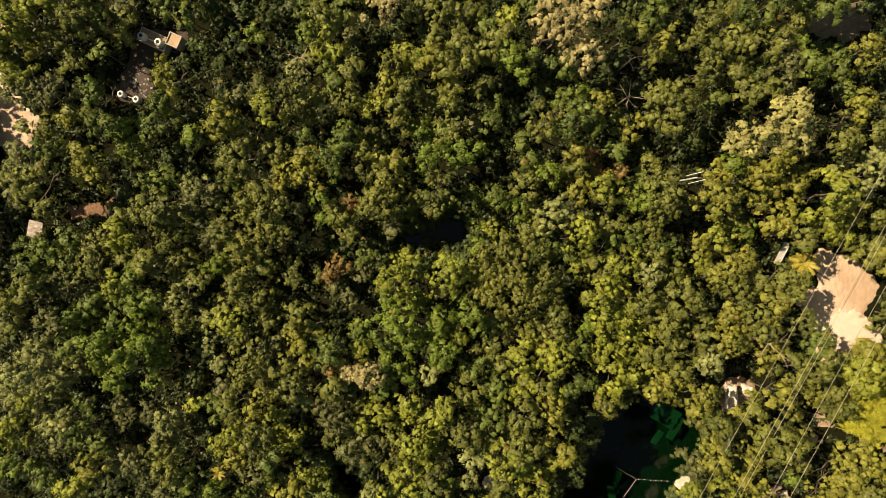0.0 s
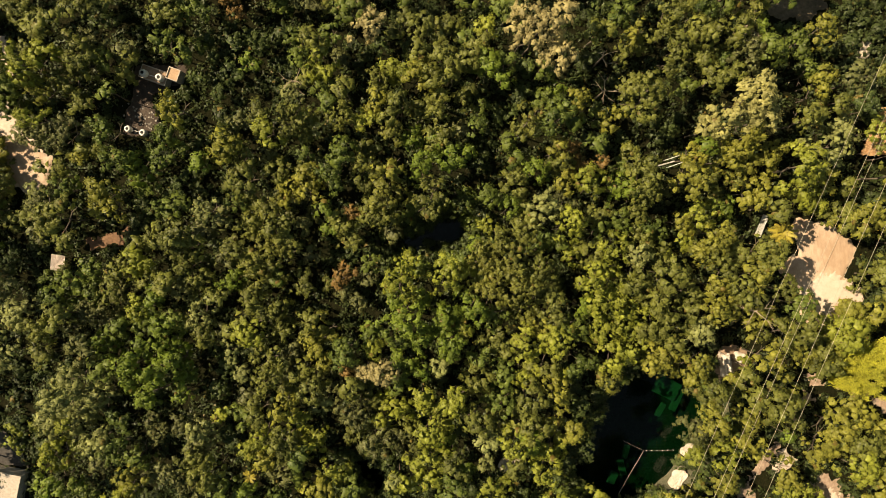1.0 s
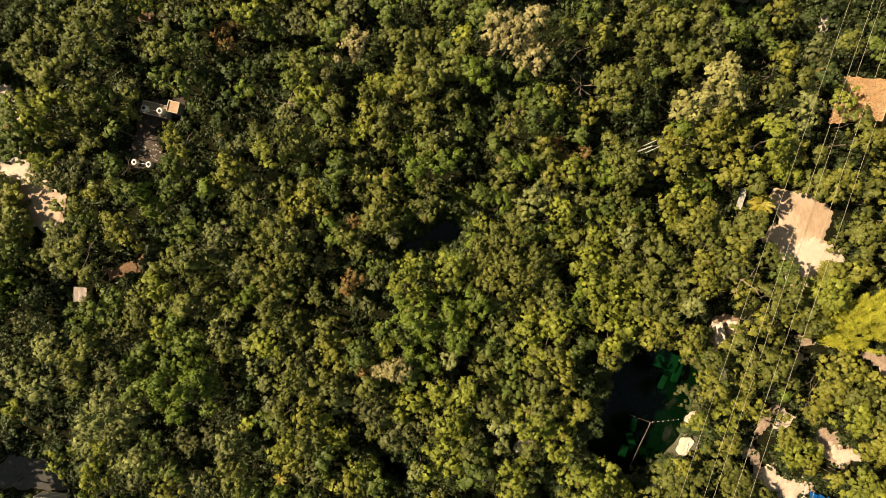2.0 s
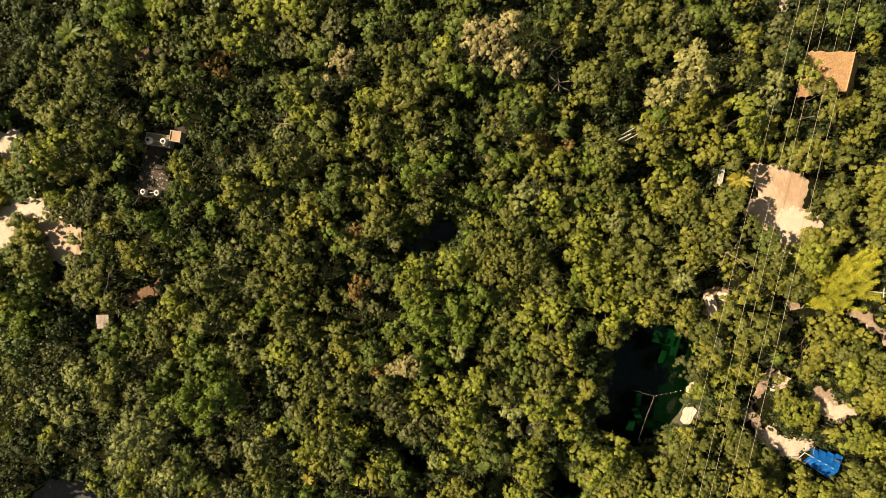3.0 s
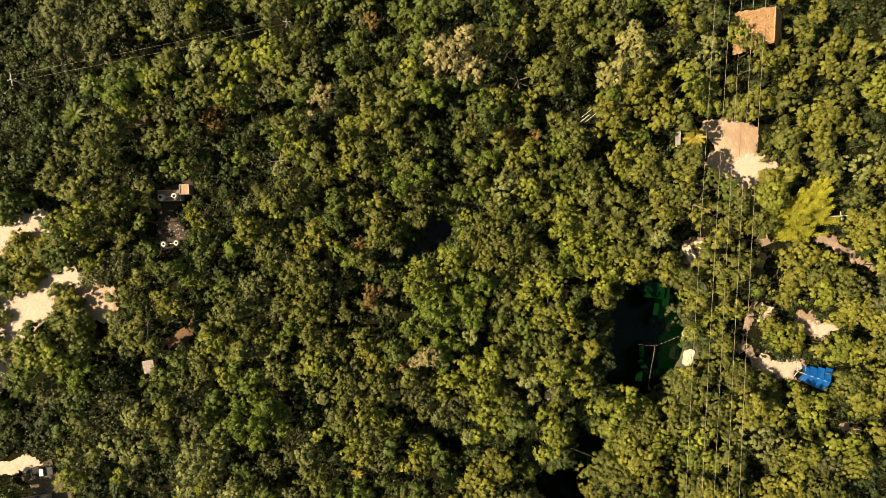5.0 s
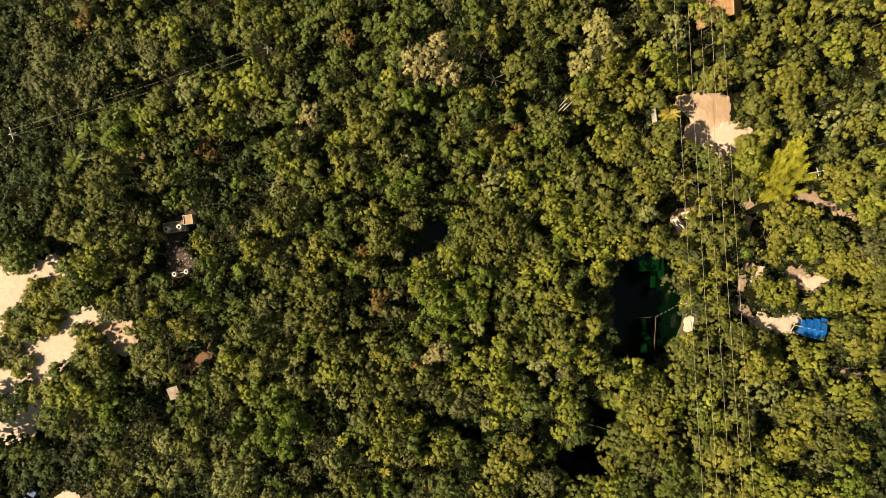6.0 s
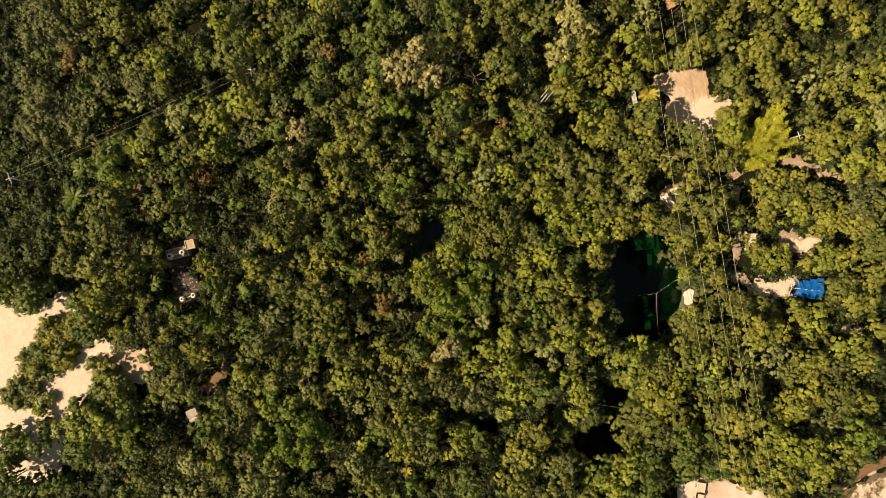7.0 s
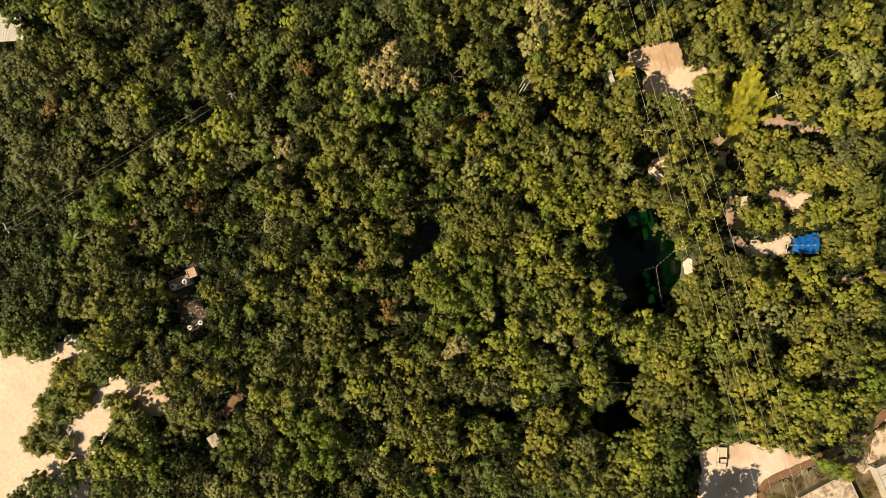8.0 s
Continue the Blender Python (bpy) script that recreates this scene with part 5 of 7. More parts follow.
grove(-50.9, 23.9, 1.94, 6.2, 'o')
grove(-24.5, 20.1, 1.94, 6.3, 'o')
grove(-17.3, 10.3, 1.94, 8.5, 'w')
grove(-6.3, 19.8, 1.94, 9.3, 'w')
grove(5.6, 30.4, 1.94, 6.3, 'o')
grove(11.1, 30.1, 1.94, 7.5, 'y')
grove(10.4, 24.4, 1.94, 9.6, 'l')
grove(25.6, 11.0, 1.94, 8.7, 'g')
grove(27.2, 15.5, 1.94, 5.1, 'g')
grove(-55.0, -2.5, 1.94, 6.5, 'g')
grove(-55.6, -7.6, 1.94, 10.2, 'o')
grove(-39.5, -4.7, 1.94, 9.4, 'o')
grove(-29.8, -11.7, 1.94, 7.0, 'o')
grove(-21.5, 0.7, 1.94, 8.8, 'o')
grove(-25.3, 0.7, 1.94, 7.1, 'f')
grove(5.5, 3.7, 1.94, 1.5, 'd')
grove(24.3, 8.1, 1.94, 5.1, 'b')
grove(30.9, 0.3, 1.94, 7.4, 'o')
grove(21.8, -13.4, 1.94, 8.7, 'l')
grove(1.9, -12.9, 1.94, 7.9, 'l')
grove(4.3, -6.2, 1.94, 8.3, 'y')
grove(19.2, -3.4, 1.94, 5.4, 'g')
grove(-63.1, -17.0, 1.94, 1.5, 'd')
grove(-58.3, -15.8, 1.94, 4.0, 'd')
grove(-49.9, -16.4, 1.94, 9.6, 'g')
grove(-45.5, -18.1, 1.94, 10.0, 'l')
grove(-35.1, -36.3, 1.94, 7.4, 'g')
grove(-38.7, -37.7, 1.94, 6.3, 'k')
grove(-17.5, -17.9, 1.94, 8.4, 'w')
grove(-29.5, -22.9, 1.94, 5.7, 'k')
grove(-3.6, -24.6, 1.94, 9.1, 'y')
grove(-2.0, -27.2, 1.94, 6.3, 'y')
grove(0.7, -26.0, 1.94, 9.8, 'y')
grove(-5.3, -33.0, 1.94, 5.5, 'o')
grove(-0.5, -32.8, 1.94, 6.4, 'l')
grove(-22.7, -31.8, 1.94, 8.9, 'g')
grove(-28.4, -31.6, 1.94, 8.2, 'w')
grove(-23.6, -36.4, 1.94, 5.1, 'g')
grove(3.9, -15.4, 1.94, 8.0, 'y')
grove(20.2, -29.2, 1.94, 5.3, 'd')
grove(5.7, -31.9, 1.94, 10.2, 'c')
grove(12.4, -32.6, 1.94, 9.2, 'l')
grove(1.9, -35.9, 1.94, 8.8, 'l')
grove(18.1, -23.5, 1.94, 7.6, 'y')
grove(-43.4, 30.5, 1.94, 5.5, 'k')
grove(88.9, -33.0, 1.92, 9.1, 'w')
grove(-43.3, 51.3, 1.90, 7.2, 'g')
grove(-18.9, 16.3, 1.88, 5.9, 'o')
grove(-12.0, -9.9, 1.87, 5.0, 'k')
grove(27.0, 27.4, 1.87, 10.1, 'o')
grove(-49.0, 17.0, 1.87, 6.7, 'o')
grove(-34.8, 30.3, 1.87, 6.2, 'g')
grove(-33.8, 26.8, 1.87, 4.5, 'd')
grove(-31.2, 29.8, 0.92, 3.9, 'd')
grove(-37.6, 10.4, 1.87, 5.6, 'd')
grove(-32.2, 32.3, 1.31, 3.5, 'd')
grove(-23.4, 31.3, 1.87, 4.9, 'd')
grove(-16.6, 25.4, 1.87, 5.4, 'o')
grove(-15.0, 24.0, 1.87, 5.4, 'g')
grove(-11.0, 21.7, 1.87, 9.1, 'o')
grove(-16.9, 18.3, 1.87, 6.6, 'o')
grove(-1.9, 24.2, 1.87, 7.3, 'y')
grove(0.3, 27.0, 1.87, 8.5, 'o')
grove(-5.4, 28.8, 1.87, 3.7, 'd')
grove(7.4, 28.8, 1.87, 6.3, 'g')
grove(1.9, 23.0, 1.87, 9.9, 'o')
grove(9.7, 27.1, 1.87, 8.9, 'o')
grove(8.0, 25.2, 1.87, 9.0, 'o')
grove(13.2, 24.4, 1.87, 7.4, 'g')
grove(5.4, 15.1, 1.87, 4.5, 'k')
grove(1.1, 10.8, 1.87, 8.4, 'l')
grove(13.8, 9.6, 1.87, 6.8, 'g')
grove(30.5, 29.2, 1.87, 6.7, 'g')
grove(30.1, 32.9, 1.87, 4.1, 'd')
grove(31.8, 31.4, 1.87, 8.6, 'g')
grove(47.8, 30.6, 1.87, 7.7, 'g')
grove(-59.2, -13.5, 1.87, 8.2, 'o')
grove(-50.7, -8.8, 1.87, 4.7, 'k')
grove(-44.6, 1.8, 1.87, 5.6, 'o')
grove(-37.8, 7.0, 1.87, 8.3, 'g')
grove(-34.9, 3.6, 1.87, 5.6, 'k')
grove(-44.6, -10.1, 1.87, 6.8, 'g')
grove(-30.9, 5.1, 1.87, 6.7, 'k')
grove(-33.2, -12.3, 1.87, 5.3, 'k')
grove(-24.1, -5.0, 1.87, 5.6, 'g')
grove(-13.1, 2.3, 1.87, 7.5, 'o')
grove(-9.3, -4.1, 1.87, 7.4, 'g')
grove(-3.6, -5.0, 1.87, 5.6, 'y')
grove(-34.6, -21.2, 1.87, 5.9, 'd')
grove(-33.1, -18.0, 1.87, 5.6, 'd')
grove(-46.5, -33.9, 1.87, 4.7, 'k')
grove(-13.9, -21.6, 1.87, 9.0, 'o')
grove(-11.7, -31.2, 1.87, 8.2, 'k')
grove(-20.0, -29.4, 1.87, 6.3, 'y')
grove(-16.3, -36.4, 1.87, 5.7, 'y')
grove(-15.3, -37.3, 1.87, 8.3, 'g')
grove(-58.8, 5.1, 1.86, 6.5, 'k')
grove(-18.4, -1.7, 1.86, 5.5, 'k')
grove(-38.8, 50.4, 1.84, 9.0, 'g')
grove(-3.8, 63.0, 1.84, 11.4, 'g')
grove(50.2, 17.5, 1.83, 12.0, 'h')
grove(5.0, 22.6, 1.79, 9.0, 'o')
grove(6.8, 19.8, 1.79, 6.7, 'o')
grove(18.2, 22.7, 1.79, 9.5, 'g')
grove(-15.3, 4.2, 1.79, 9.5, 'l')
grove(-10.7, -13.9, 1.79, 6.0, 'l')
grove(20.3, 5.6, 1.79, 9.4, 'w')
grove(24.8, -25.0, 1.79, 8.0, 'w')
grove(21.6, -37.1, 1.79, 2.8, 'd')
grove(9.6, -37.2, 1.79, 8.2, 'o')
grove(-26.9, 31.3, 1.76, 5.7, 'd')
grove(21.0, -5.1, 1.76, 6.4, 'y')
grove(-38.7, -20.7, 1.75, 9.8, 'l')
grove(-60.3, 30.8, 1.72, 9.2, 'g')
grove(69.3, 13.2, 1.72, 5.7, 'd')
grove(-82.7, 27.3, 1.72, 2.6, 'c')
grove(8.6, 0.1, 1.71, 5.0, 'y')
grove(62.3, 14.1, 1.71, 9.1, 'o')
grove(39.1, -4.2, 1.71, 6.2, 'y')
grove(-70.9, -16.1, 1.70, 6.1, 'y')
grove(-15.4, 17.2, 1.70, 6.0, 'c')
grove(-54.9, 51.4, 1.65, 6.7, 'd')
grove(-24.9, 27.6, 1.64, 7.4, 'l')
grove(-24.2, 13.8, 1.64, 4.5, 'k')
grove(-17.7, 12.8, 1.64, 8.8, 'g')
grove(-13.7, 20.4, 1.64, 7.8, 'g')
grove(12.4, 21.7, 1.64, 9.5, 'l')
grove(9.4, 18.2, 1.64, 4.8, 'g')
grove(22.8, 10.9, 1.64, 5.9, 'b')
grove(-55.0, 3.3, 1.64, 6.8, 'o')
grove(-31.9, -7.1, 1.64, 9.8, 'o')
grove(-28.4, 7.0, 1.64, 8.1, 'g')
grove(-14.9, 1.8, 1.64, 7.1, 'l')
grove(-1.7, -5.7, 1.64, 6.7, 'g')
grove(14.4, 1.0, 1.64, 7.3, 'o')
grove(29.7, 7.3, 1.64, 5.8, 'g')
grove(37.7, -1.7, 1.64, 8.4, 'w')
grove(-30.9, -14.9, 1.64, 9.4, 'c')
grove(-30.1, -18.7, 1.64, 8.4, 'c')
grove(-45.5, -25.3, 1.64, 4.3, 'k')
grove(-40.2, -26.1, 1.64, 7.2, 'k')
grove(-54.4, -31.6, 1.64, 4.0, 'k')
grove(-20.8, -19.0, 1.64, 8.8, 'o')
grove(-11.9, -20.2, 1.64, 9.0, 'p')
grove(-6.3, -18.3, 1.64, 8.6, 'l')
grove(-0.1, -20.1, 1.64, 9.8, 'c')
grove(-22.5, -26.5, 1.64, 7.6, 'y')
grove(22.8, -34.6, 1.64, 1.4, 'd')
grove(5.0, -35.4, 1.64, 8.2, 'c')
grove(-59.4, -2.2, 1.63, 3.5, 'g')
grove(-38.6, -9.9, 1.60, 5.8, 'o')
grove(-52.2, -4.7, 1.58, 6.2, 'g')
grove(76.9, 4.0, 1.58, 5.0, 'w')
grove(-16.1, -6.7, 1.57, 4.5, 'o')
grove(-10.3, -6.6, 1.56, 5.0, 'k')
grove(6.3, -2.5, 1.56, 5.0, 'l')
grove(52.5, 26.0, 1.56, 7.8, 'l')
grove(65.0, 1.8, 1.56, 5.1, 'o')
grove(36.5, -25.2, 1.38, 10.4, 'w')
grove(-80.0, 21.0, 1.50, 2.6, 'c')
grove(-51.2, 16.1, 1.49, 6.1, 'w')
grove(-36.7, 15.8, 1.49, 4.7, 'g')
grove(-31.1, 24.4, 1.49, 3.7, 'd')
grove(-17.4, 27.0, 1.49, 9.5, 'g')
grove(-10.2, 29.9, 1.49, 5.0, 'd')
grove(7.8, 14.9, 1.49, 8.6, 'g')
grove(20.4, 19.6, 1.49, 8.5, 'l')
grove(-40.3, 7.0, 1.49, 7.8, 'g')
grove(-39.2, -9.5, 1.49, 8.9, 'g')
grove(-11.6, 3.9, 1.49, 7.8, 'b')
grove(-6.3, 0.3, 1.49, 4.0, 'k')
grove(-9.1, 7.8, 1.49, 8.1, 'o')
grove(-2.1, -9.9, 1.49, 6.6, 'l')
grove(26.2, 8.2, 1.49, 9.3, 'b')
grove(-34.2, -25.2, 1.49, 6.0, 'y')
grove(-30.7, -31.1, 1.49, 5.8, 'y')
grove(-3.3, -20.4, 1.49, 10.0, 'l')
grove(-54.6, 59.3, 1.48, 4.6, 'd')
grove(-8.3, -36.7, 1.48, 9.8, 'c')
grove(-77.4, 13.7, 1.47, 9.7, 'c')
grove(-82.3, 20.1, 1.47, 2.6, 'y')
grove(29.0, -93.1, 1.47, 8.5, 'y')
grove(22.0, -80.8, 1.47, 4.8, 'w')
grove(25.3, -85.0, 1.47, 6.5, 'o')
grove(9.4, 23.8, 1.46, 6.5, 'l')
grove(60.8, -1.1, 1.46, 5.0, 'y')
grove(64.5, -17.7, 1.43, 5.0, 'w')
grove(-14.5, -8.3, 1.41, 4.5, 'k')
grove(55.6, -1.8, 1.40, 2.3, 'd')
grove(-21.8, 52.6, 1.39, 10.3, 'o')
grove(68.0, -36.2, 1.39, 7.3, 'w')
grove(-19.3, 49.7, 1.37, 6.0, 'g')
grove(26.9, -90.5, 1.34, 8.0, 'l')
grove(26.9, -92.3, 1.34, 7.8, 'g')
grove(-22.1, 12.8, 1.34, 2.8, 'd')
grove(-11.8, 27.9, 1.34, 3.7, 'k')
grove(63.1, 32.1, 1.34, 4.4, 'd')
grove(-41.5, -6.3, 1.34, 8.9, 'l')
grove(-47.8, -10.5, 1.34, 6.4, 'g')
grove(9.1, 5.1, 1.34, 8.0, 'g')
grove(-18.5, -24.5, 1.34, 7.4, 'c')
grove(-0.5, -30.0, 1.34, 5.8, 'y')
grove(18.7, -31.6, 1.34, 8.6, 'w')
grove(-32.6, 12.7, 1.31, 10.0, 'l')
grove(-33.5, -28.6, 1.28, 5.3, 'd')
grove(-3.7, 24.9, 1.28, 6.4, 'y')
grove(-9.1, 13.5, 1.24, 5.9, 'o')
grove(28.8, -96.2, 1.22, 6.1, 'y')
grove(12.4, 12.0, 1.21, 7.8, 'g')
grove(16.5, 20.9, 1.21, 3.0, 'd')
grove(-14.8, -3.0, 1.19, 1.8, 'd')
grove(-1.7, 28.6, 1.12, 4.0, 'd')
grove(35.7, -7.4, 1.04, 6.0, 'y')
grove(-57.3, -24.2, 1.04, 8.1, 'y')
grove(-14.3, -19.8, 1.04, 8.6, 'b')
grove(-10.0, -16.9, 1.04, 8.4, 'y')
grove(51.7, -35.7, 0.93, 7.8, 'l')
grove(51.9, -57.2, 1.80, 4.6, 'y')


def fill_forest():
    """Lower trees in the gaps of the canopy and round about, clear of water, sand and houses."""
    rnd = random.Random(11)
    x = -112.0
    while x < 112:
        y = -112.0
        while y < 112:
            px, py, r = x + rnd.uniform(-1.2, 1.2), y + rnd.uniform(-1.2, 1.2), rnd.uniform(1.5, 2.5)
            y += 3.1
            if px * px + py * py > 116 ** 2:
                continue
            near = min((math.hypot(px - a, py - b) - 0.78 * c for a, b, c in PLANTED), default=9)
            if near < 0.4 * r or near > 5.0 or any(gap_to(p, px, py) + k < r * 0.6 for p, k in OPEN) or pit_at(px, py) < 0.8:
                continue
            if any(math.hypot(px - a, py - b) < c + 0.6 * r for a, b, c in CLEAR):
                continue
            PLANTED.append((px, py, r))
            # both kinds have the shade of the gaps in their leaf colour
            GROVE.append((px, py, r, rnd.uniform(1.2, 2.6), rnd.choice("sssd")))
        x += 3.1


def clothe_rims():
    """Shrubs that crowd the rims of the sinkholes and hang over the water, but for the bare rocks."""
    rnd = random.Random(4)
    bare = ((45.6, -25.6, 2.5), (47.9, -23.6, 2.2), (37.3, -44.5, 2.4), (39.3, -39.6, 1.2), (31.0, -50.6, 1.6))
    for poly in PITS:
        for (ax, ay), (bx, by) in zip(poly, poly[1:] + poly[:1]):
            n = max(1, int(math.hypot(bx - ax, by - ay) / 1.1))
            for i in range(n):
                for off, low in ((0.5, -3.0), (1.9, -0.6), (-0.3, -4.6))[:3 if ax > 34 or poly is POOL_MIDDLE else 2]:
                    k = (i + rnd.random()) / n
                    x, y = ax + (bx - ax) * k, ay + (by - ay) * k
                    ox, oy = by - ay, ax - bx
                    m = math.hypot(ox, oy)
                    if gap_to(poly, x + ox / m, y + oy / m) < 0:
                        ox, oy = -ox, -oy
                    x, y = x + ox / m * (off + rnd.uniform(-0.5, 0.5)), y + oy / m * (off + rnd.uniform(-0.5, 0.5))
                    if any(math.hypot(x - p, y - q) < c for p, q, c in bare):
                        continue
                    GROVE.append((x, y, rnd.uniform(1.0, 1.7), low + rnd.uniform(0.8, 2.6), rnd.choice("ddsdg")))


# tall trees beyond the shaded northern soil
for x, y, r, h in ((54.5, 37.5, 3.4, 12.5), (59.0, 39.5, 3.6, 13.0), (63.5, 40.5, 3.4, 12.0), (52.5, 32.5, 3.0, 11.0), (53.0, 35.0, 3.0, 13.0), (54.6, 30.6, 2.4, 12.0), (50.5, 36.8, 3.2, 13.5), (47.2, 35.3, 3.2, 13.5), (47.2, 38.5, 3.2, 13.5), (49.2, 33.0, 3.0, 13.0), (54.8, 34.4, 2.0, 8.5)):
    grove(x, y, r, h, "g")
# and beside the southern road
ROADSIDE = ((-2.0, -79.4, 3.0, 13.5), (0.8, -81.8, 3.0, 13.5), (3.1, -80.3, 3.0, 13.5), (-6.5, -77.0, 3.2, 13.5), (-5.2, -80.6, 3.2, 13.5), (-8.0, -83.2, 3.2, 13.5), (-7.4, -70.6, 3.2, 13), (-3.3, -70.8, 3.4, 13), (-5.0, -73.7, 3.4, 13), (-1.8, -75.8, 3.4, 13.5), (-4.6, -68.9, 3.2, 12.5), (0.1, -77.3, 3.0, 13))
for x, y, r, h in ROADSIDE:
    grove(x, y, r, h, "g")
# tall trees that shade the edge of the sandy clearing
for x, y, r, h, kind in ((50.2, -8.2, 2.6, 12.5, "o"), (54.4, -15.6, 2.2, 10.6, "g"), (51.6, -0.9, 1.9, 10.6, "o")):
    grove(x, y, r, h, kind)
# tall trees round the shaded yards
for x, y, r, h in ((-86.0, -21.0, 3.0, 12.5), (-86.0, -25.2, 3.0, 12.5), (-83.6, -19.0, 3.0, 12.5), (-83.2, -22.6, 2.8, 11.0), (-82.6, -26.6, 2.4, 10.0), (-90.0, -20.0, 3.0, 14.0), (-90.0, -24.0, 3.0, 14.0), (-88.0, -28.0, 3.0, 14.0), (-80.5, -23.6, 2.6, 12.0), (-79.0, -27.0, 2.2, 12.0), (-76.2, -24.4, 1.8, 10.0), (-74.6, -28.6, 1.8, 9.0)):
    grove(x, y, r, h, "g")
# dense low trees on the islands in the western sand
rnd = random.Random(15)
for poly, kinds in zip(ISLANDS, ("owgw", "gkco", "cwoc")):
    x0, x1 = min(p[0] for p in poly), max(p[0] for p in poly)
    y0, y1 = min(p[1] for p in poly), max(p[1] for p in poly)
    for i in range(int((x1 - x0) / 1.9) + 1):
        for j in range(int((y1 - y0) / 1.9) + 1):
            x, y = x0 + 1.9 * i + rnd.uniform(-0.5, 0.5), y0 + 1.9 * j + rnd.uniform(-0.5, 0.5)
            if gap_to(poly, x, y) < -0.9 and not (poly is ISLANDS[1] and rnd.random() < 0.4):
                h = rnd.uniform(2.2, 3.6) if poly is ISLANDS[0] else rnd.uniform(0.9, 1.7)
                grove(x, y, rnd.uniform(1.4, 2.0), h, rnd.choice(kinds))
# tall trees that shade the lower end of the western sand
for x, y, r, h in ((-94.3, 17.9, 3.0, 8.0), (-90.6, 14.4, 2.6, 9.5), (-94.2, 15.0, 2.8, 10), (-92.8, 11.9, 2.6, 9.0), (-90.7, 9.5, 2.6, 8.0), (-88.6, 7.0, 2.4, 7.5), (-86.1, 5.6, 2.0, 6.5)):
    grove(x, y, r, h, "d" if h > 10 else "g")
# and west of the shaded dooryard
for x, y, r, h in ((-93.0, -8.6, 2.6, 8.0), (-93.5, -11.0, 2.4, 7.5), (-95.5, -6.5, 2.6, 8.0), (-91.5, -10.6, 1.5, 4.2)):
    grove(x, y, r, h, "g")
# low leaves over the corner of the small pale shed, and at the bare rock of the rim
grove(-57.3, -0.9, 0.95, 3.4, 'k')
grove(38.3, -46.2, 1.10, 1.0, 'w')
# trees at the edge of the western sand
grove(-66.6, 18.1, 2.30, 4.2, 'w')
grove(-65.9, 14.3, 2.06, 4.5, 'c')
grove(-67.7, 20.7, 1.38, 3.6, 'c')
grove(-59.4, 10.8, 1.71, 5.0, 'c')
grove(-71.7, 41.4, 3.01, 8.0, 'g')
grove(-69.3, 37.8, 2.69, 7.5, 'o')
grove(-64.8, 37.6, 2.47, 7.0, 'g')
grove(-87.1, 16.6, 3.34, 8.5, 'g')
grove(-83.3, 13.8, 1.99, 9.0, 'g')
grove(-92.4, 19.5, 2.02, 7.0, 'o')
grove(-80.6, 14.0, 1.84, 4.0, 'w')
grove(-77.2, 11.0, 2.04, 6.0, 'y')
grove(-80.1, 8.8, 2.04, 6.0, 'y')
fill_forest()
clothe_rims()
join_grove()


def undergrowth():
    """Low shrubs and saplings all over the forest floor."""
    rng = np.random.default_rng(21)
    V = []
    for i in range(30000):
        x, y = rng.uniform(-101, 101, 2)
        if x * x + y * y > 104 ** 2 or pit_at(x, y) < 0.8 or any(gap_to(p, x, y) + k < 0.6 for p, k in OPEN):
            continue
        m, r = 16, rng.uniform(0.7, 1.2)
        e = rng.normal(size=(m, 3))
        e[:, 2] = np.abs(e[:, 2])
        e /= np.linalg.norm(e, axis=1)[:, None]
        p = np.array([x, y, ground_height(x, y) + 0.15]) + e * r * np.array([1, 1, 0.9]) * rng.uniform(0.2, 1.0, (m, 1))
        nrm = e + rng.normal(0, 0.5, (m, 3)) + np.array([0, 0, 0.6])
        nrm /= np.linalg.norm(nrm, axis=1)[:, None]
        t = np.cross(nrm, rng.normal(size=(m, 3)))
        t /= np.linalg.norm(t, axis=1)[:, None] + 1e-9
        s = np.cross(nrm, t)
        k = rng.uniform(0.26, 0.48, (m, 1))
        V.append(np.stack([p - s * k * 0.5, p + s * k * 0.5, p + t * k * 1.1], 1).reshape(-1, 3))
    P = np.concatenate(V)
    F = np.arange(len(P)).reshape(-1, 3)
    # leaf colour darkened to stand in for shade between the trees
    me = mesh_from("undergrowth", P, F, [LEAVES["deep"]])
    tagged(new("undergrowth", me), "green shrubs and saplings on the forest floor, darkened with painted shade", "undergrowth", kind="stuff")


undergrowth()


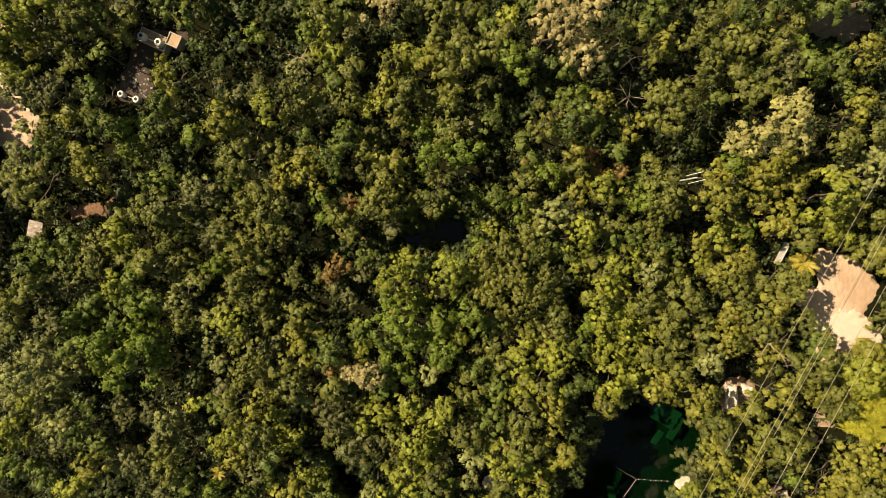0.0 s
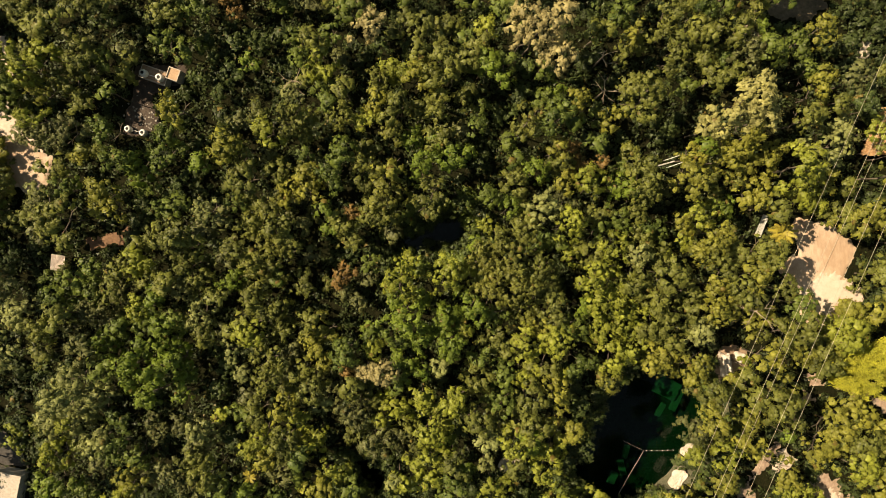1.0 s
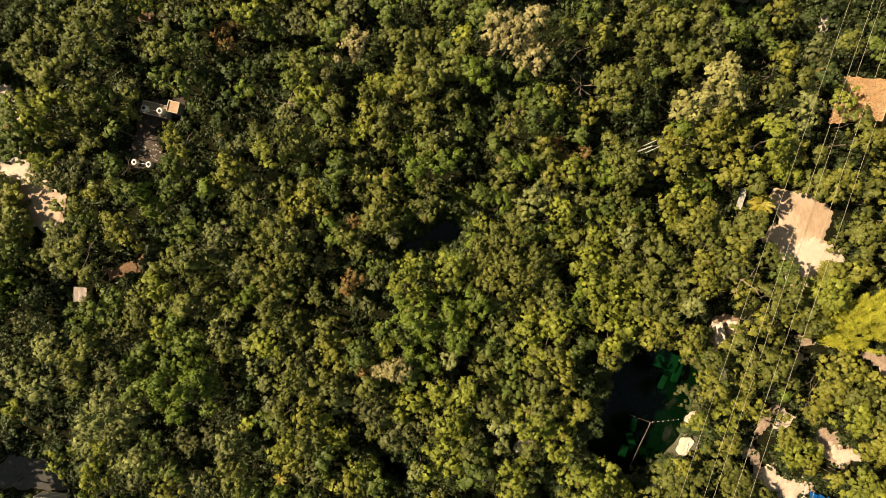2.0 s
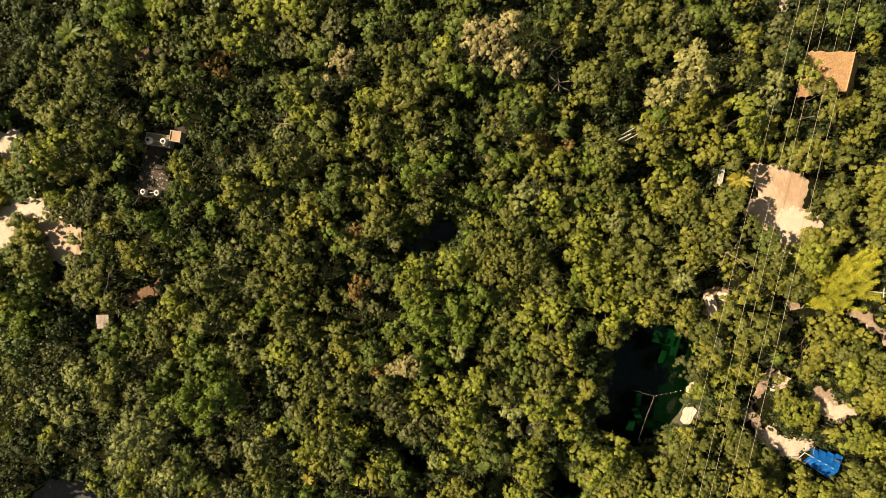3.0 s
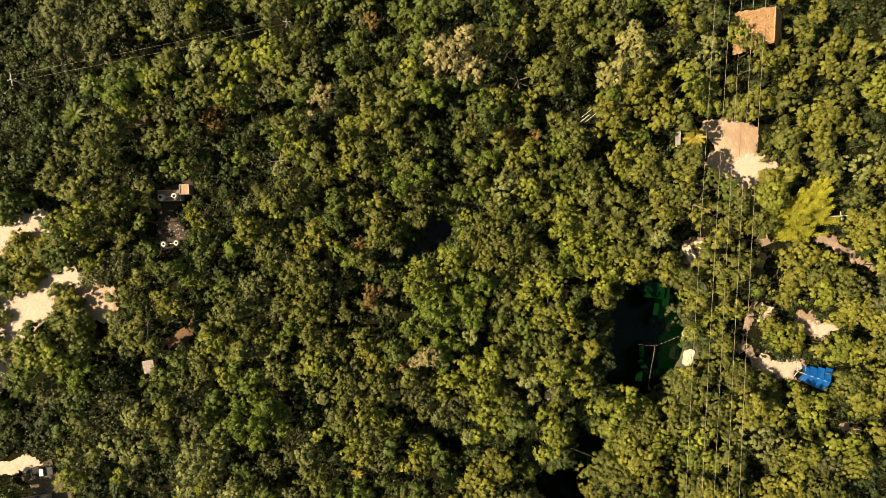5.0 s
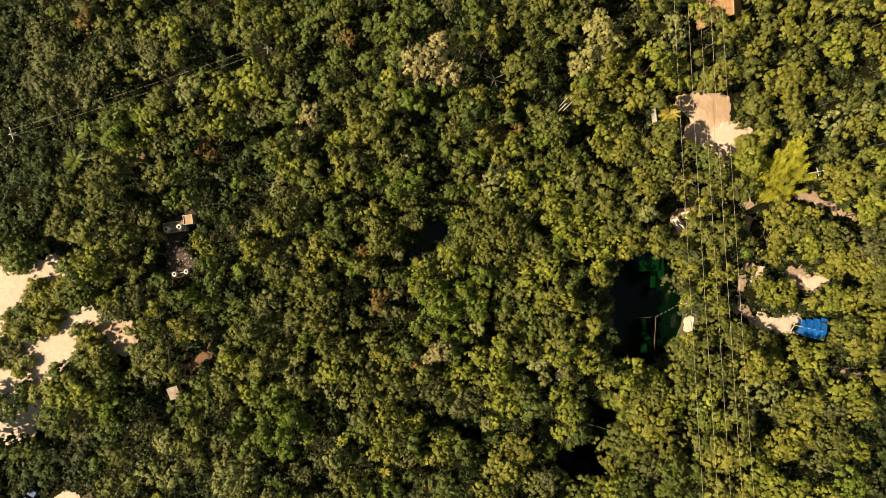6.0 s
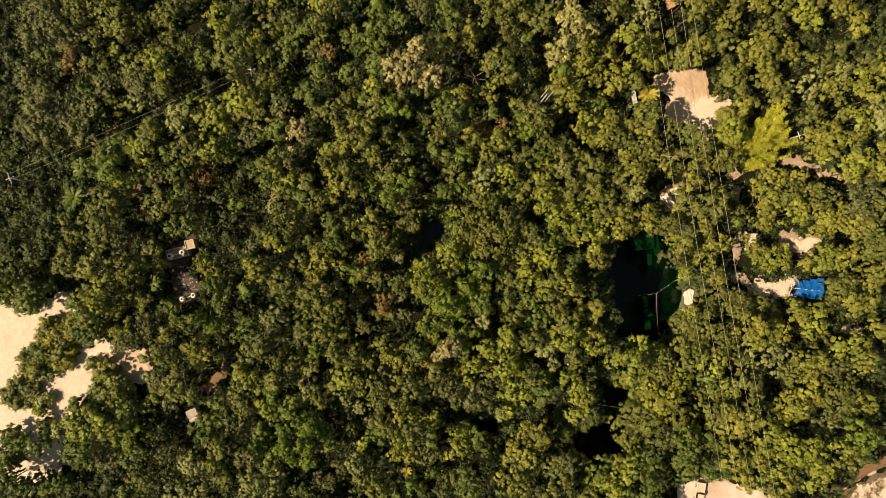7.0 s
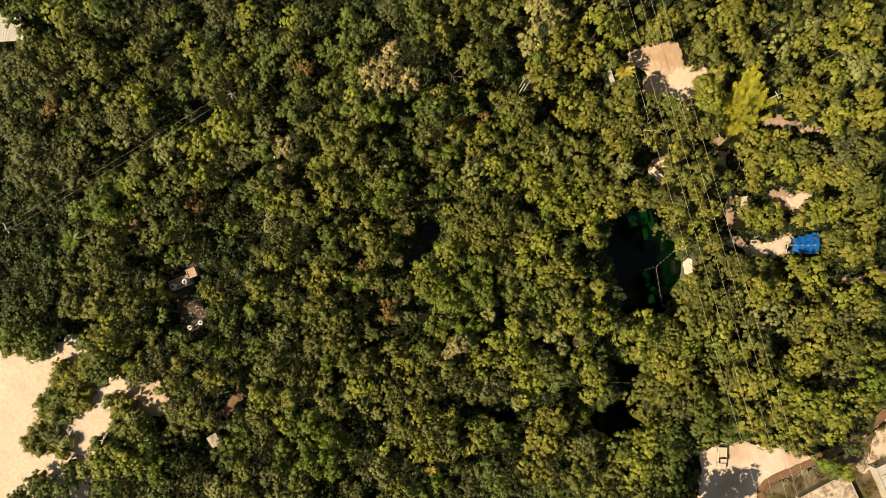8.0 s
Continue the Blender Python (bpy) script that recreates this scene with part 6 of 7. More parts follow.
# ---- power line ----
def pole(x, y, h, angle, label, arms=1):
    """A tapered concrete pole with crossarms and insulators."""
    ob = thing("power_pole", pose(x, y, ground_height(x, y), 0, 0, angle), label, "pole", "power poles")
    part("pole", rod(bmesh.new(), (0, 0, -0.3), (0, 0, h), 0.17, 0.09, 10), POLE, ob, smooth=True)
    for k in range(arms):
        dy = 0.0 if arms == 1 else (-0.55, 0.55)[k]
        arm = part("crossarm", box(bmesh.new(), 2.5, 0.08, 0.10, pose(0, dy, h - 0.45 - 0.35 * k), 0.015), WHITE, ob, "pale painted crossarm")
        for i in (-1.15, -0.4, 0.4, 1.15):
            bm = rod(bmesh.new(), (i, dy, h - 0.32 - 0.35 * k), (i, dy, h - 0.10 - 0.35 * k), 0.035, 0.05, 6)
            rod(bm, (i, dy, h - 0.12 - 0.35 * k), (i, dy, h - 0.06 - 0.35 * k), 0.08, 0.05, 8)
            part("insulator", bm, CONCRETE, arm)
    if arms == 1:
        part("crossarm", box(bmesh.new(), 0.08, 1.7, 0.10, pose(0, 0, h - 0.62), 0.015), WHITE, ob, "pale painted crossarm")
    part("brace", rod(bmesh.new(), (-0.7, 0, h - 0.45), (0, 0, h - 1.1), 0.025, 0.025, 5), WIRE, ob)
    return ob


def wire(a, b, sag, label, thick=0.022):
    """A cable that hangs between two points."""
    cu = bpy.data.curves.new("power_cable", "CURVE")
    cu.dimensions, cu.bevel_depth, cu.bevel_resolution = "3D", thick, 1
    n = 24
    sp = cu.splines.new("POLY")
    sp.points.add(n)
    for i in range(n + 1):
        k = i / n
        sp.points[i].co = (*(Vector(a).lerp(Vector(b), k) - Vector((0, 0, sag * 4 * k * (1 - k)))), 1)
    cu.materials.append(WIRE)
    tagged(new("power_cable", cu), label, "cable", "power cables")


# two low conductors and three high ones: ends over the east of the forest, height
for ax, ay, bx, by, z in (
        (59.2, 6.4, 26.8, -53.3, 12.8),
        (57.2, 4.2, 26.9, -52.0, 20.5),
        (63.5, 3.0, 31.0, -57.6, 11.5),
        (61.0, 1.4, 30.5, -55.8, 19.0),
        (61.7, -0.1, 31.6, -56.6, 20.5)):
    dx, dy = bx - ax, by - ay
    wire((ax - 0.7 * dx, ay - 0.7 * dy, z + 1.2), (bx + 0.9 * dx, by + 0.9 * dy, z + 1.2), 1.4, "long pale overhead cable above the trees", 0.02)
pole(36.1, 7.2, 10.6, 14, "concrete power pole with two pale crossarms", 2)
pole(72.6, -30.0, 7.2, -20, "concrete power pole with a pale crossarm")
pole(-6.2, 46.2, 8.6, 60, "slim power pole among the trees")
pole(-55.6, 57.6, 8.2, 75, "slim power pole in a shaded gap")
for d in (-0.55, 0.55):
    wire((-6.2 + d * 0.6, 46.2 + d, 8.7), (-55.6 + d * 0.6, 57.6 + d, 8.3), 0.9, "thin overhead cable through the canopy", 0.013)


# ---- cenote: rope, slabs, rocks ----
def float_line(a, b, count, label, thick=0.03, size=0.10, every=1):
    """A floating rope with its floats."""
    ob = thing("float_line", pose(a[0], a[1], WATER_LEVEL + 0.03), label, "rope", "float lines")
    d = Vector((b[0] - a[0], b[1] - a[1], 0))
    n = Vector((-d.y, d.x, 0)).normalized()
    pts = [d * (i / 16) + n * 0.03 * math.sin(i * 0.55) for i in range(17)]
    bm = bmesh.new()
    for p, q in zip(pts, pts[1:]):
        rod(bm, p, q, thick, thick, 5)
    part("rope", bm, ROPE, ob)
    for i in range(count):
        k = (i + 0.5) / count * 16
        p = pts[int(k)].lerp(pts[min(16, int(k) + 1)], k % 1)
        bm = bmesh.new()
        bmesh.ops.create_uvsphere(bm, u_segments=8, v_segments=5, radius=size, matrix=Matrix.Translation(p))
        part("float", bm, WHITE if every else ROPE, ob, smooth=True)


float_line((29.8, -38.6), (33.3, -40.7), 0, "thin pale rope across the dark water", 0.012)
float_line((33.3, -40.7), (38.9, -41.1), 6, "row of small white floats on the water", 0.006, 0.085)
float_line((33.3, -40.7), (28.2, -48.0), 22, "faded float line on the water", 0.020, 0.05, 1)


def rock(x, y, z, sx, sy, sz, turn, mat, name, label, seed, category="rock", edge=0.35, rough=0.45):
    """A weathered rock: a rough, faceted block with soft edges."""
    bm = bmesh.new()
    bmesh.ops.create_icosphere(bm, subdivisions=3, radius=1.0)
    for v in bm.verts:
        c = v.co
        m = max(abs(c.x), abs(c.y), abs(c.z))
        c *= 1 + edge * (1 / m - 1)
        c *= 1 + rough * noise.noise(c * 1.4 + Vector((seed, 0, 0))) + 0.45 * rough * noise.noise(c * 3.5 + Vector((0, seed, 0)))
    bmesh.ops.transform(bm, matrix=Matrix.Diagonal((sx / 2, sy / 2, sz / 2, 1)), verts=bm.verts)
    ob = new(name, mesh_of(name, bm, mat))
    ob.matrix_basis = pose(x, y, z, 0, 0, turn)
    return tagged(ob, label, category, "limestone rocks")


for i, (x, y, sx, sy, turn) in enumerate(((38.4, -30.4, 4.4, 3.2, -32), (37.0, -34.1, 2.6, 1.0, -35 + 90), (30.6, -41.0, 1.0, 2.4, -20),
                                          (29.6, -43.6, 1.2, 2.8, 10), (27.8, -45.2, 1.4, 2.2, -30), (40.2, -32.8, 1.3, 4.2, -30))):
    rock(x, y, WATER_LEVEL - 0.75 - 0.12 * (i % 3) - (0.5 if i == 5 else 0.35 if i in (2, 3) else 0), sx, sy, 0.55, turn, GREEN_SLAB, "sunken_slab", "pale mossy rock slab under clear green water", i * 3.1, "rock slab", 0.9, 0.10)
for i, (x, y, z, sx, sy, sz, turn) in enumerate(((45.5, -25.6, 1.0, 1.3, 3.8, 3.4, 4), (48.2, -24.5, 0.2, 1.9, 1.5, 1.5, -30), (37.6, -44.5, -2.6, 0.95, 3.3, 3.2, -41),
                                                 (39.3, -39.6, -1.6, 1.0, 2.2, 2.4, -60), (31.0, -50.6, -1.8, 1.4, 2.8, 3.0, -48), (9.6, -38.6, 0.0, 3.6, 2.4, 1.2, 20), (41.8, -44.2, 0.0, 1.2, 1.6, 0.9, 20),
                                                 (71.8, 23.0, 0.4, 1.8, 3.4, 1.8, -35))):
    rock(x, y, z, sx, sy, sz, turn, PALE_LIME if i < 5 else LIME, "limestone_rock", "sunlit pale limestone outcrop at the cenote rim" if i < 5 else "pale limestone outcrop among the trees", i * 5.3 + 1, edge=0.85 if i < 5 else 0.35, rough=0.32 if i < 5 else 0.45)


# ---- water tanks ----
def tank(x, y, z, r, h, label):
    """A moulded tank: ribbed drum, sloping shoulder, raised collar and lid."""
    ob = thing("water_tank", pose(x, y, z), label, "tank", "water tanks")
    profile = [(0.96, 0.0), (1.0, 0.05), (1.0, 0.30), (0.96, 0.33), (0.96, 0.38), (1.0, 0.41), (1.0, 0.72), (0.92, 0.80), (0.62, 0.90), (0.50, 0.91), (0.48, 0.90)]
    bm = bmesh.new()
    n = 24
    rings = [[bm.verts.new((r * p * math.cos(i * math.tau / n), r * p * math.sin(i * math.tau / n), h * q)) for i in range(n)] for p, q in profile]
    for a, b in zip(rings, rings[1:]):
        for i in range(n):
            bm.faces.new((a[i], a[(i + 1) % n], b[(i + 1) % n], b[i]))
    bm.faces.new(rings[-1])
    bm.faces.new(list(reversed(rings[0])))
    part("drum", bm, WHITE, ob, smooth=True)
    lid = part("lid", rod(bmesh.new(), (0, 0, h * 0.90), (0, 0, h * 0.94), r * 0.44, r * 0.42, 20), RUBBER, ob, "dark screw lid")
    part("knob", box(bmesh.new(), r * 0.4, 0.05, 0.04, pose(0, 0, h * 0.94)), RUBBER, lid)
    return ob


def platform(name, x, y, sx, sy, z, turn, label, category, mat=CONCRETE, lip=0.18, legs=True):
    """A flat slab roof with a low parapet, on walls."""
    ob = thing(name, pose(x, y, 0, 0, 0, turn), label, category)
    part("slab", box(bmesh.new(), sx, sy, 0.16, pose(0, 0, z - 0.16), 0.02), mat, ob)
    for px, py, lx, ly in ((0, sy / 2 - 0.07, sx, 0.14), (0, -sy / 2 + 0.07, sx, 0.14), (sx / 2 - 0.07, 0, 0.14, sy - 0.29), (-sx / 2 + 0.07, 0, 0.14, sy - 0.29)):
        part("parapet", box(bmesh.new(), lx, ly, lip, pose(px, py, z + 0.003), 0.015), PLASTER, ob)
    if legs:
        t = 0.2
        for px, py, lx, ly in ((0, sy / 2 - 0.15, sx - 0.1, t), (0, -sy / 2 + 0.15, sx - 0.1, t), (sx / 2 - 0.15, 0, t, sy - 0.51), (-sx / 2 + 0.15, 0, t, sy - 0.51)):
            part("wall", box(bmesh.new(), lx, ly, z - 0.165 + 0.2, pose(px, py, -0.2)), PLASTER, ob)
    return ob


platform("pump_house", -40.9, 28.0, 4.4, 2.1, 2.0, -24, "brown stained pump house roof under a tree", "hut", DIRT, 0.05)
platform("cistern", -37.7, 27.7, 1.9, 1.9, 2.5, -24, "small square concrete cistern with a brown top", "cistern", PLANK)
tank(-42.2, 28.2, 2.02, 0.58, 1.25, "white plastic water tank on a concrete roof")
tank(-39.8, 27.3, 2.02, 0.58, 1.25, "white plastic water tank on a concrete roof")
tank(-43.9, 19.4, 0.10, 0.54, 1.3, "off-white plastic water tank on a grey yard")
tank(-46.2, 20.2, 0.10, 0.52, 1.2, "grey-white plastic water tank half under leaves")


def pipe(a, b, r, label):
    ob = new("water_pipe", mesh_of("water_pipe", rod(bmesh.new(), a, b, r, r, 8), WHITE, True))
    tagged(ob, label, "pipe", "water pipes")


pipe((-41.65, 27.98, 2.3), (-40.35, 27.52, 2.3), 0.06, "white pipe joining two water tanks")
pipe((-45.6, 20.0, 0.5), (-44.5, 19.6, 0.5), 0.06, "pale pipe between two water tanks")


def rubble(x, y, spread, count, label, seed):
    """A scatter of broken pieces lying on the ground."""
    rnd = random.Random(seed)
    bm = bmesh.new()
    for i in range(count):
        px, py, s = x + rnd.gauss(0, spread), y + rnd.gauss(0, spread), rnd.uniform(0.08, 0.32)
        box(bm, s, s * rnd.uniform(0.4, 1.2), s * rnd.uniform(0.2, 0.5), pose(px, py, ground_height(px, py) + 0.08, rnd.uniform(-15, 15), rnd.uniform(-15, 15), rnd.uniform(0, 180)))
    ob = new("rubble", mesh_of("rubble", bm, CONCRETE))
    tagged(ob, label, "rubble", kind="stuff")


rubble(-43.5, 21.5, 1.6, 90, "broken grey concrete and litter in the yard", 5)


def shed(name, x, y, sx, sy, h, turn, roof, label, slope=6, sheets=4):
    """A small lean-to: corrugated sheets on a post frame."""
    ob = thing(name, pose(x, y, ground_height(x, y), 0, 0, turn), label, "shed")
    w = sx / sheets
    top = part("roof_frame", box(bmesh.new(), sx, 0.1, 0.1, pose(0, sy / 2 - 0.1, h - 0.12)), PLANK, ob)
    part("beam", box(bmesh.new(), sx, 0.1, 0.1, pose(0, -sy + 0.2, 0)), PLANK, top)
    for i in range(sheets):
        bm = bmesh.new()
        n = 10
        rows = [[bm.verts.new((-sx / 2 + w * (i + k / n * 1.04), s * (sy / 2 + 0.1), h + 0.02 * math.cos(k * math.pi) + s * math.tan(radians(slope)) * sy / 2 + 0.012 * (i % 2))) for k in range(n + 1)] for s in (-1, 1)]
        for k in range(n):
            bm.faces.new((rows[0][k], rows[0][k + 1], rows[1][k + 1], rows[1][k]))
        bmesh.ops.solidify(bm, geom=bm.faces[:], thickness=0.01)
        part("roof_sheet", bm, roof, ob)
    for px in (-sx / 2 + 0.1, sx / 2 - 0.1):
        for py in (-sy / 2 + 0.1, sy / 2 - 0.1):
            part("post", rod(bmesh.new(), (px, py, -0.2), (px, py, h - 0.05), 0.06, 0.06, 6), PLANK, ob)
    return ob


shed("shed", -58.5, 0.1, 2.1, 2.3, 2.1, -14, PINKISH, "small shed with a dappled pale sheet roof", sheets=3)
shed("shed", -30.2, 89.2, 9.0, 5.2, 4.0, -40, WHITE, "shed with a bright white sheet metal roof", sheets=6)
shed("shed", 52.9, -3.5, 1.0, 3.3, 1.3, -21, WHITE, "narrow white sheet awning beside a palm", 14, 1)
shed("shed", -39.5, 43.0, 2.6, 1.3, 2.0, -20, PLANK, "little plank-roofed shed under the trees", sheets=5)


# ---- thatched shelter ----
def palapa(x, y, turn, length, half, eave, rise):
    """A steep gabled thatch roof, shaggy at its edges, on round posts."""
    ob = thing("thatched_shelter", pose(x, y, 0, 0, 0, turn), "open shelter with a steep orange-brown thatched roof", "shelter")
    for side in (-1, 1):
        bm = bmesh.new()
        nu, nv = 34, 18
        rnd = random.Random(side + 5)
        grid = []
        for i in range(nu + 1):
            rag = rnd.uniform(-0.12, 0.16)
            grid.append([bm.verts.new((side * (half + rag * (j / nv)) * j / nv, (-length / 2 + length * i / nu) * (0.78 + 0.22 * j / nv) + (rnd.uniform(-0.18, 0.18) if i in (0, nu) else 0),
                                       eave + rise * (1 - j / nv) + 0.05 * (1 - (j % 3) / 3) + 0.10 * noise.noise((i * 0.35, j * 0.35, side)) + rnd.uniform(-0.03, 0.03))) for j in range(nv + 1)])
        for i in range(nu):
            for j in range(nv):
                q = (grid[i][j], grid[i + 1][j], grid[i + 1][j + 1], grid[i][j + 1])
                bm.faces.new(q if side < 0 else q[::-1])
        bmesh.ops.solidify(bm, geom=bm.faces[:], thickness=0.22)
        part("thatch_slope", bm, THATCH, ob)
    bm = bmesh.new()
    for i in range(24):
        y0 = (-length / 2 + length * i / 24) * 0.78
        rod(bm, (0, y0 - 0.05, eave + rise + 0.04), (0.03 * (i % 3 - 1), y0 + length / 24 + 0.08, eave + rise + 0.1), 0.10, 0.08, 7)
    part("ridge", bm, THATCH, ob, "thatch ridge roll")
    for sx in (-1, 1):
        for k in range(4):
            yy = -length / 2 + 0.7 + (length - 1.4) * k / 3
            part("post", rod(bmesh.new(), (sx * (half - 0.7), yy, -0.3), (sx * (half - 0.7), yy, eave + 0.6), 0.10, 0.09, 8), BARK, ob)
        part("wall_plate", rod(bmesh.new(), (sx * (half - 0.7), -length / 2 + 0.2, eave + 0.55), (sx * (half - 0.7), length / 2 - 0.2, eave + 0.55), 0.08, 0.08, 7), BARK, ob)


palapa(75.1, 7.9, -28, 8.4, 4.7, 2.2, 6.4)


# ---- blue camp ----
def blue_shelter(x, y, turn):
    """A gabled frame shelter roofed with four sagging blue tarpaulins a side, wider towards one end, and an open end bay."""
    ob = thing("blue_shelter", pose(x, y, 0, 0, 0, turn), "gabled camp shelter roofed with bright blue tarpaulins", "shelter")
    length, half, eave, rise = 5.6, 1.7, 2.1, 0.95
    for side in (-1, 1):
        for k in range(4):
            bm = bmesh.new()
            nu, nv = 8, 8
            y0 = -length / 2 + length * k / 4
            out = (1.5 + 0.15 * k) if side > 0 else (1.45 + 0.40 * k)
            g = [[bm.verts.new((side * out * j / nv, y0 + 0.04 + (length / 4 - 0.08) * i / nu + 0.12 * (j / nv) * (k - 1), eave + rise * (1 - j / nv) + 0.22 * (i / nu - 0.5) - 0.10 * math.sin(math.pi * i / nu) - 0.06 * math.sin(math.pi * j / nv) + 0.02 * noise.noise((i * 0.7, j * 0.7, k + side * 9)))) for j in range(nv + 1)] for i in range(nu + 1)]
            for i in range(nu):
                for j in range(nv):
                    q = (g[i][j], g[i + 1][j], g[i + 1][j + 1], g[i][j + 1])
                    bm.faces.new(q if side < 0 else q[::-1])
            bmesh.ops.solidify(bm, geom=bm.faces[:], thickness=0.012)
            part("tarpaulin", bm, TARP, ob)
    for i in range(5):
        yy = -length / 2 - 1.1 + (length + 1.1) * i / 4
        truss = bmesh.new()
        rod(truss, (-half, yy, eave - 0.22), (0, yy, eave + rise - 0.24), 0.05, 0.05, 6)
        rod(truss, (half, yy, eave - 0.22), (0, yy, eave + rise - 0.24), 0.05, 0.05, 6)
        part("rafter", truss, WHITE if i == 0 else PLANK, ob)
        for sx in (-half, half):
            part("post", rod(bmesh.new(), (sx, yy, -0.2), (sx, yy, eave - 0.05), 0.06, 0.06, 6), PLANK, ob)
    part("ridge_pole", rod(bmesh.new(), (0, -length / 2 - 1.2, eave + rise - 0.16), (0, length / 2, eave + rise - 0.16), 0.06, 0.06, 6), WHITE, ob, "pale ridge pole")


blue_shelter(57.1, -57.45, 225.7)


# ---- vehicles ----
def pickup(x, y, turn, paint, cab, label, bed=RUBBER):
    """A pickup: shaped body, cab with glass, open bed, four wheels, bumpers and lamps."""
    ob = thing("pickup_truck", pose(x, y, ground_height(x, y) + 0.08, 0, 0, turn), label, "pickup", "parked vehicles")
    bm = box(bmesh.new(), 1.75, 4.7, 0.55, pose(0, 0, 0.42), 0.10)
    part("body", bm, paint, ob)
    part("bonnet", box(bmesh.new(), 1.6, 1.25, 0.16, pose(0, 1.65, 0.965), 0.06), paint, ob)
    bm = bmesh.new()
    pts = [(-0.82, -0.15, 0.97), (0.82, -0.15, 0.97), (0.82, 1.1, 0.97), (-0.82, 1.1, 0.97), (-0.68, 0.0, 1.55), (0.68, 0.0, 1.55), (0.66, 0.65, 1.55), (-0.66, 0.65, 1.55)]
    v = [bm.verts.new(p) for p in pts]
    for f in ((0, 1, 5, 4), (1, 2, 6, 5), (2, 3, 7, 6), (3, 0, 4, 7)):
        bm.faces.new([v[i] for i in f])
    bm.faces.new([v[i] for i in (3, 2, 1, 0)])
    bm.faces.new([v[i] for i in (4, 5, 6, 7)])
    cab_ob = part("cab", bm, GLASS_DARK, ob, "dark glazed cab")
    part("roof", box(bmesh.new(), 1.36, 0.75, 0.06, pose(0, 0.33, 1.552), 0.02), cab, cab_ob)
    part("bed", box(bmesh.new(), 1.45, 1.95, 0.06, pose(0, -1.3, 0.975)), bed, ob, "dark open load bed")
    for sx in (-0.80, 0.80):
        part("bed_side", box(bmesh.new(), 0.1, 2.1, 0.22, pose(sx, -1.28, 0.972), 0.02), paint, ob)
    part("tailgate", box(bmesh.new(), 1.5, 0.08, 0.22, pose(0, -2.29, 0.972), 0.02), paint, ob)
    for sy, nm in ((2.38, "front_bumper"), (-2.38, "rear_bumper")):
        part(nm, box(bmesh.new(), 1.6, 0.12, 0.18, pose(0, sy, 0.42), 0.03), RUBBER, ob)
    for sx in (-0.62, 0.62):
        part("headlight", box(bmesh.new(), 0.3, 0.06, 0.14, pose(sx, 2.36, 0.72), 0.02), ZINC, ob)
    for sx in (-0.80, 0.80):
        for sy in (1.45, -1.35):
            wheel = part("wheel", rod(bmesh.new(), (sx - 0.1, sy, 0.34), (sx + 0.1, sy, 0.34), 0.34, 0.34, 16), RUBBER, ob)
            part("rim", rod(bmesh.new(), (sx * 1.13 - 0.03, sy, 0.34), (sx * 1.13 + 0.03, sy, 0.34), 0.2, 0.2, 12), ZINC, wheel)


pickup(13.4, -77.4, 133, TAN_PAINT, TAN_PAINT, "tan pickup truck parked on the sand road", TAN_PAINT)
pickup(-86.0, -9.3, -110, BLACK_PAINT, WHITE_PAINT, "dark pickup truck with a white cab in a dirt yard")


pickup(-94.5, -2.7, -60, BLUE_PAINT, BLUE_PAINT, "dark blue pickup truck at the edge of a sandy yard")


# ---- houses ----
def house(x, y, sx, sy, h, turn, label, mat=CONCRETE):
    """A flat-roofed concrete house with parapets, a door and windows."""
    ob = platform("house", x, y, sx, sy, h, turn, label, "house", mat, 0.22)
    for k, px in enumerate((-sx * 0.28, sx * 0.28) if h > 2.5 else ()):
        for s in (-1, 1):
            win = part("window", box(bmesh.new(), 1.2, 0.08, 1.1, pose(px, s * (sy / 2 - 0.04), 1.0), 0.01), WHITE, ob, "white framed window")
            part("pane", box(bmesh.new(), 1.0, 0.10, 0.9, pose(px, s * (sy / 2 - 0.04), 1.1)), GLASS_DARK, win)
    if h > 2.5:
        part("door", box(bmesh.new(), 0.07, 0.95, 2.05, pose(sx / 2 - 0.02, 0.3, 0.02), 0.01), PLANK, ob, "brown plank door")
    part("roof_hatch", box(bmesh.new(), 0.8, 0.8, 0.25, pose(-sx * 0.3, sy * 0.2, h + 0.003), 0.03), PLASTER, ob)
    return ob


house(23.2, -100.0, 11.4, 8.0, 1.7, -18, "low flat-roofed concrete outbuilding with a stained roof", STAINED)
house(35.6, -105.6, 5.0, 8.0, 2.6, -21, "small house with a pale grey concrete roof", ASHEN)
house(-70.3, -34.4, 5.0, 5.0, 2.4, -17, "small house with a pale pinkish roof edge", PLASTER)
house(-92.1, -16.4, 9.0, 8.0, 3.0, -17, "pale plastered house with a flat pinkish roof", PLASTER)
rubble(34.2, -100.4, 0.9, 130, "builder's rubble and litter beside a house", 8)
for i, (x, y) in enumerate(((20.5, -91.2), (24.0, -92.6), (27.5, -94.0))):
    rubble(x, y, 1.0, 110, "pale stones and litter along the ditch", 9 + i)


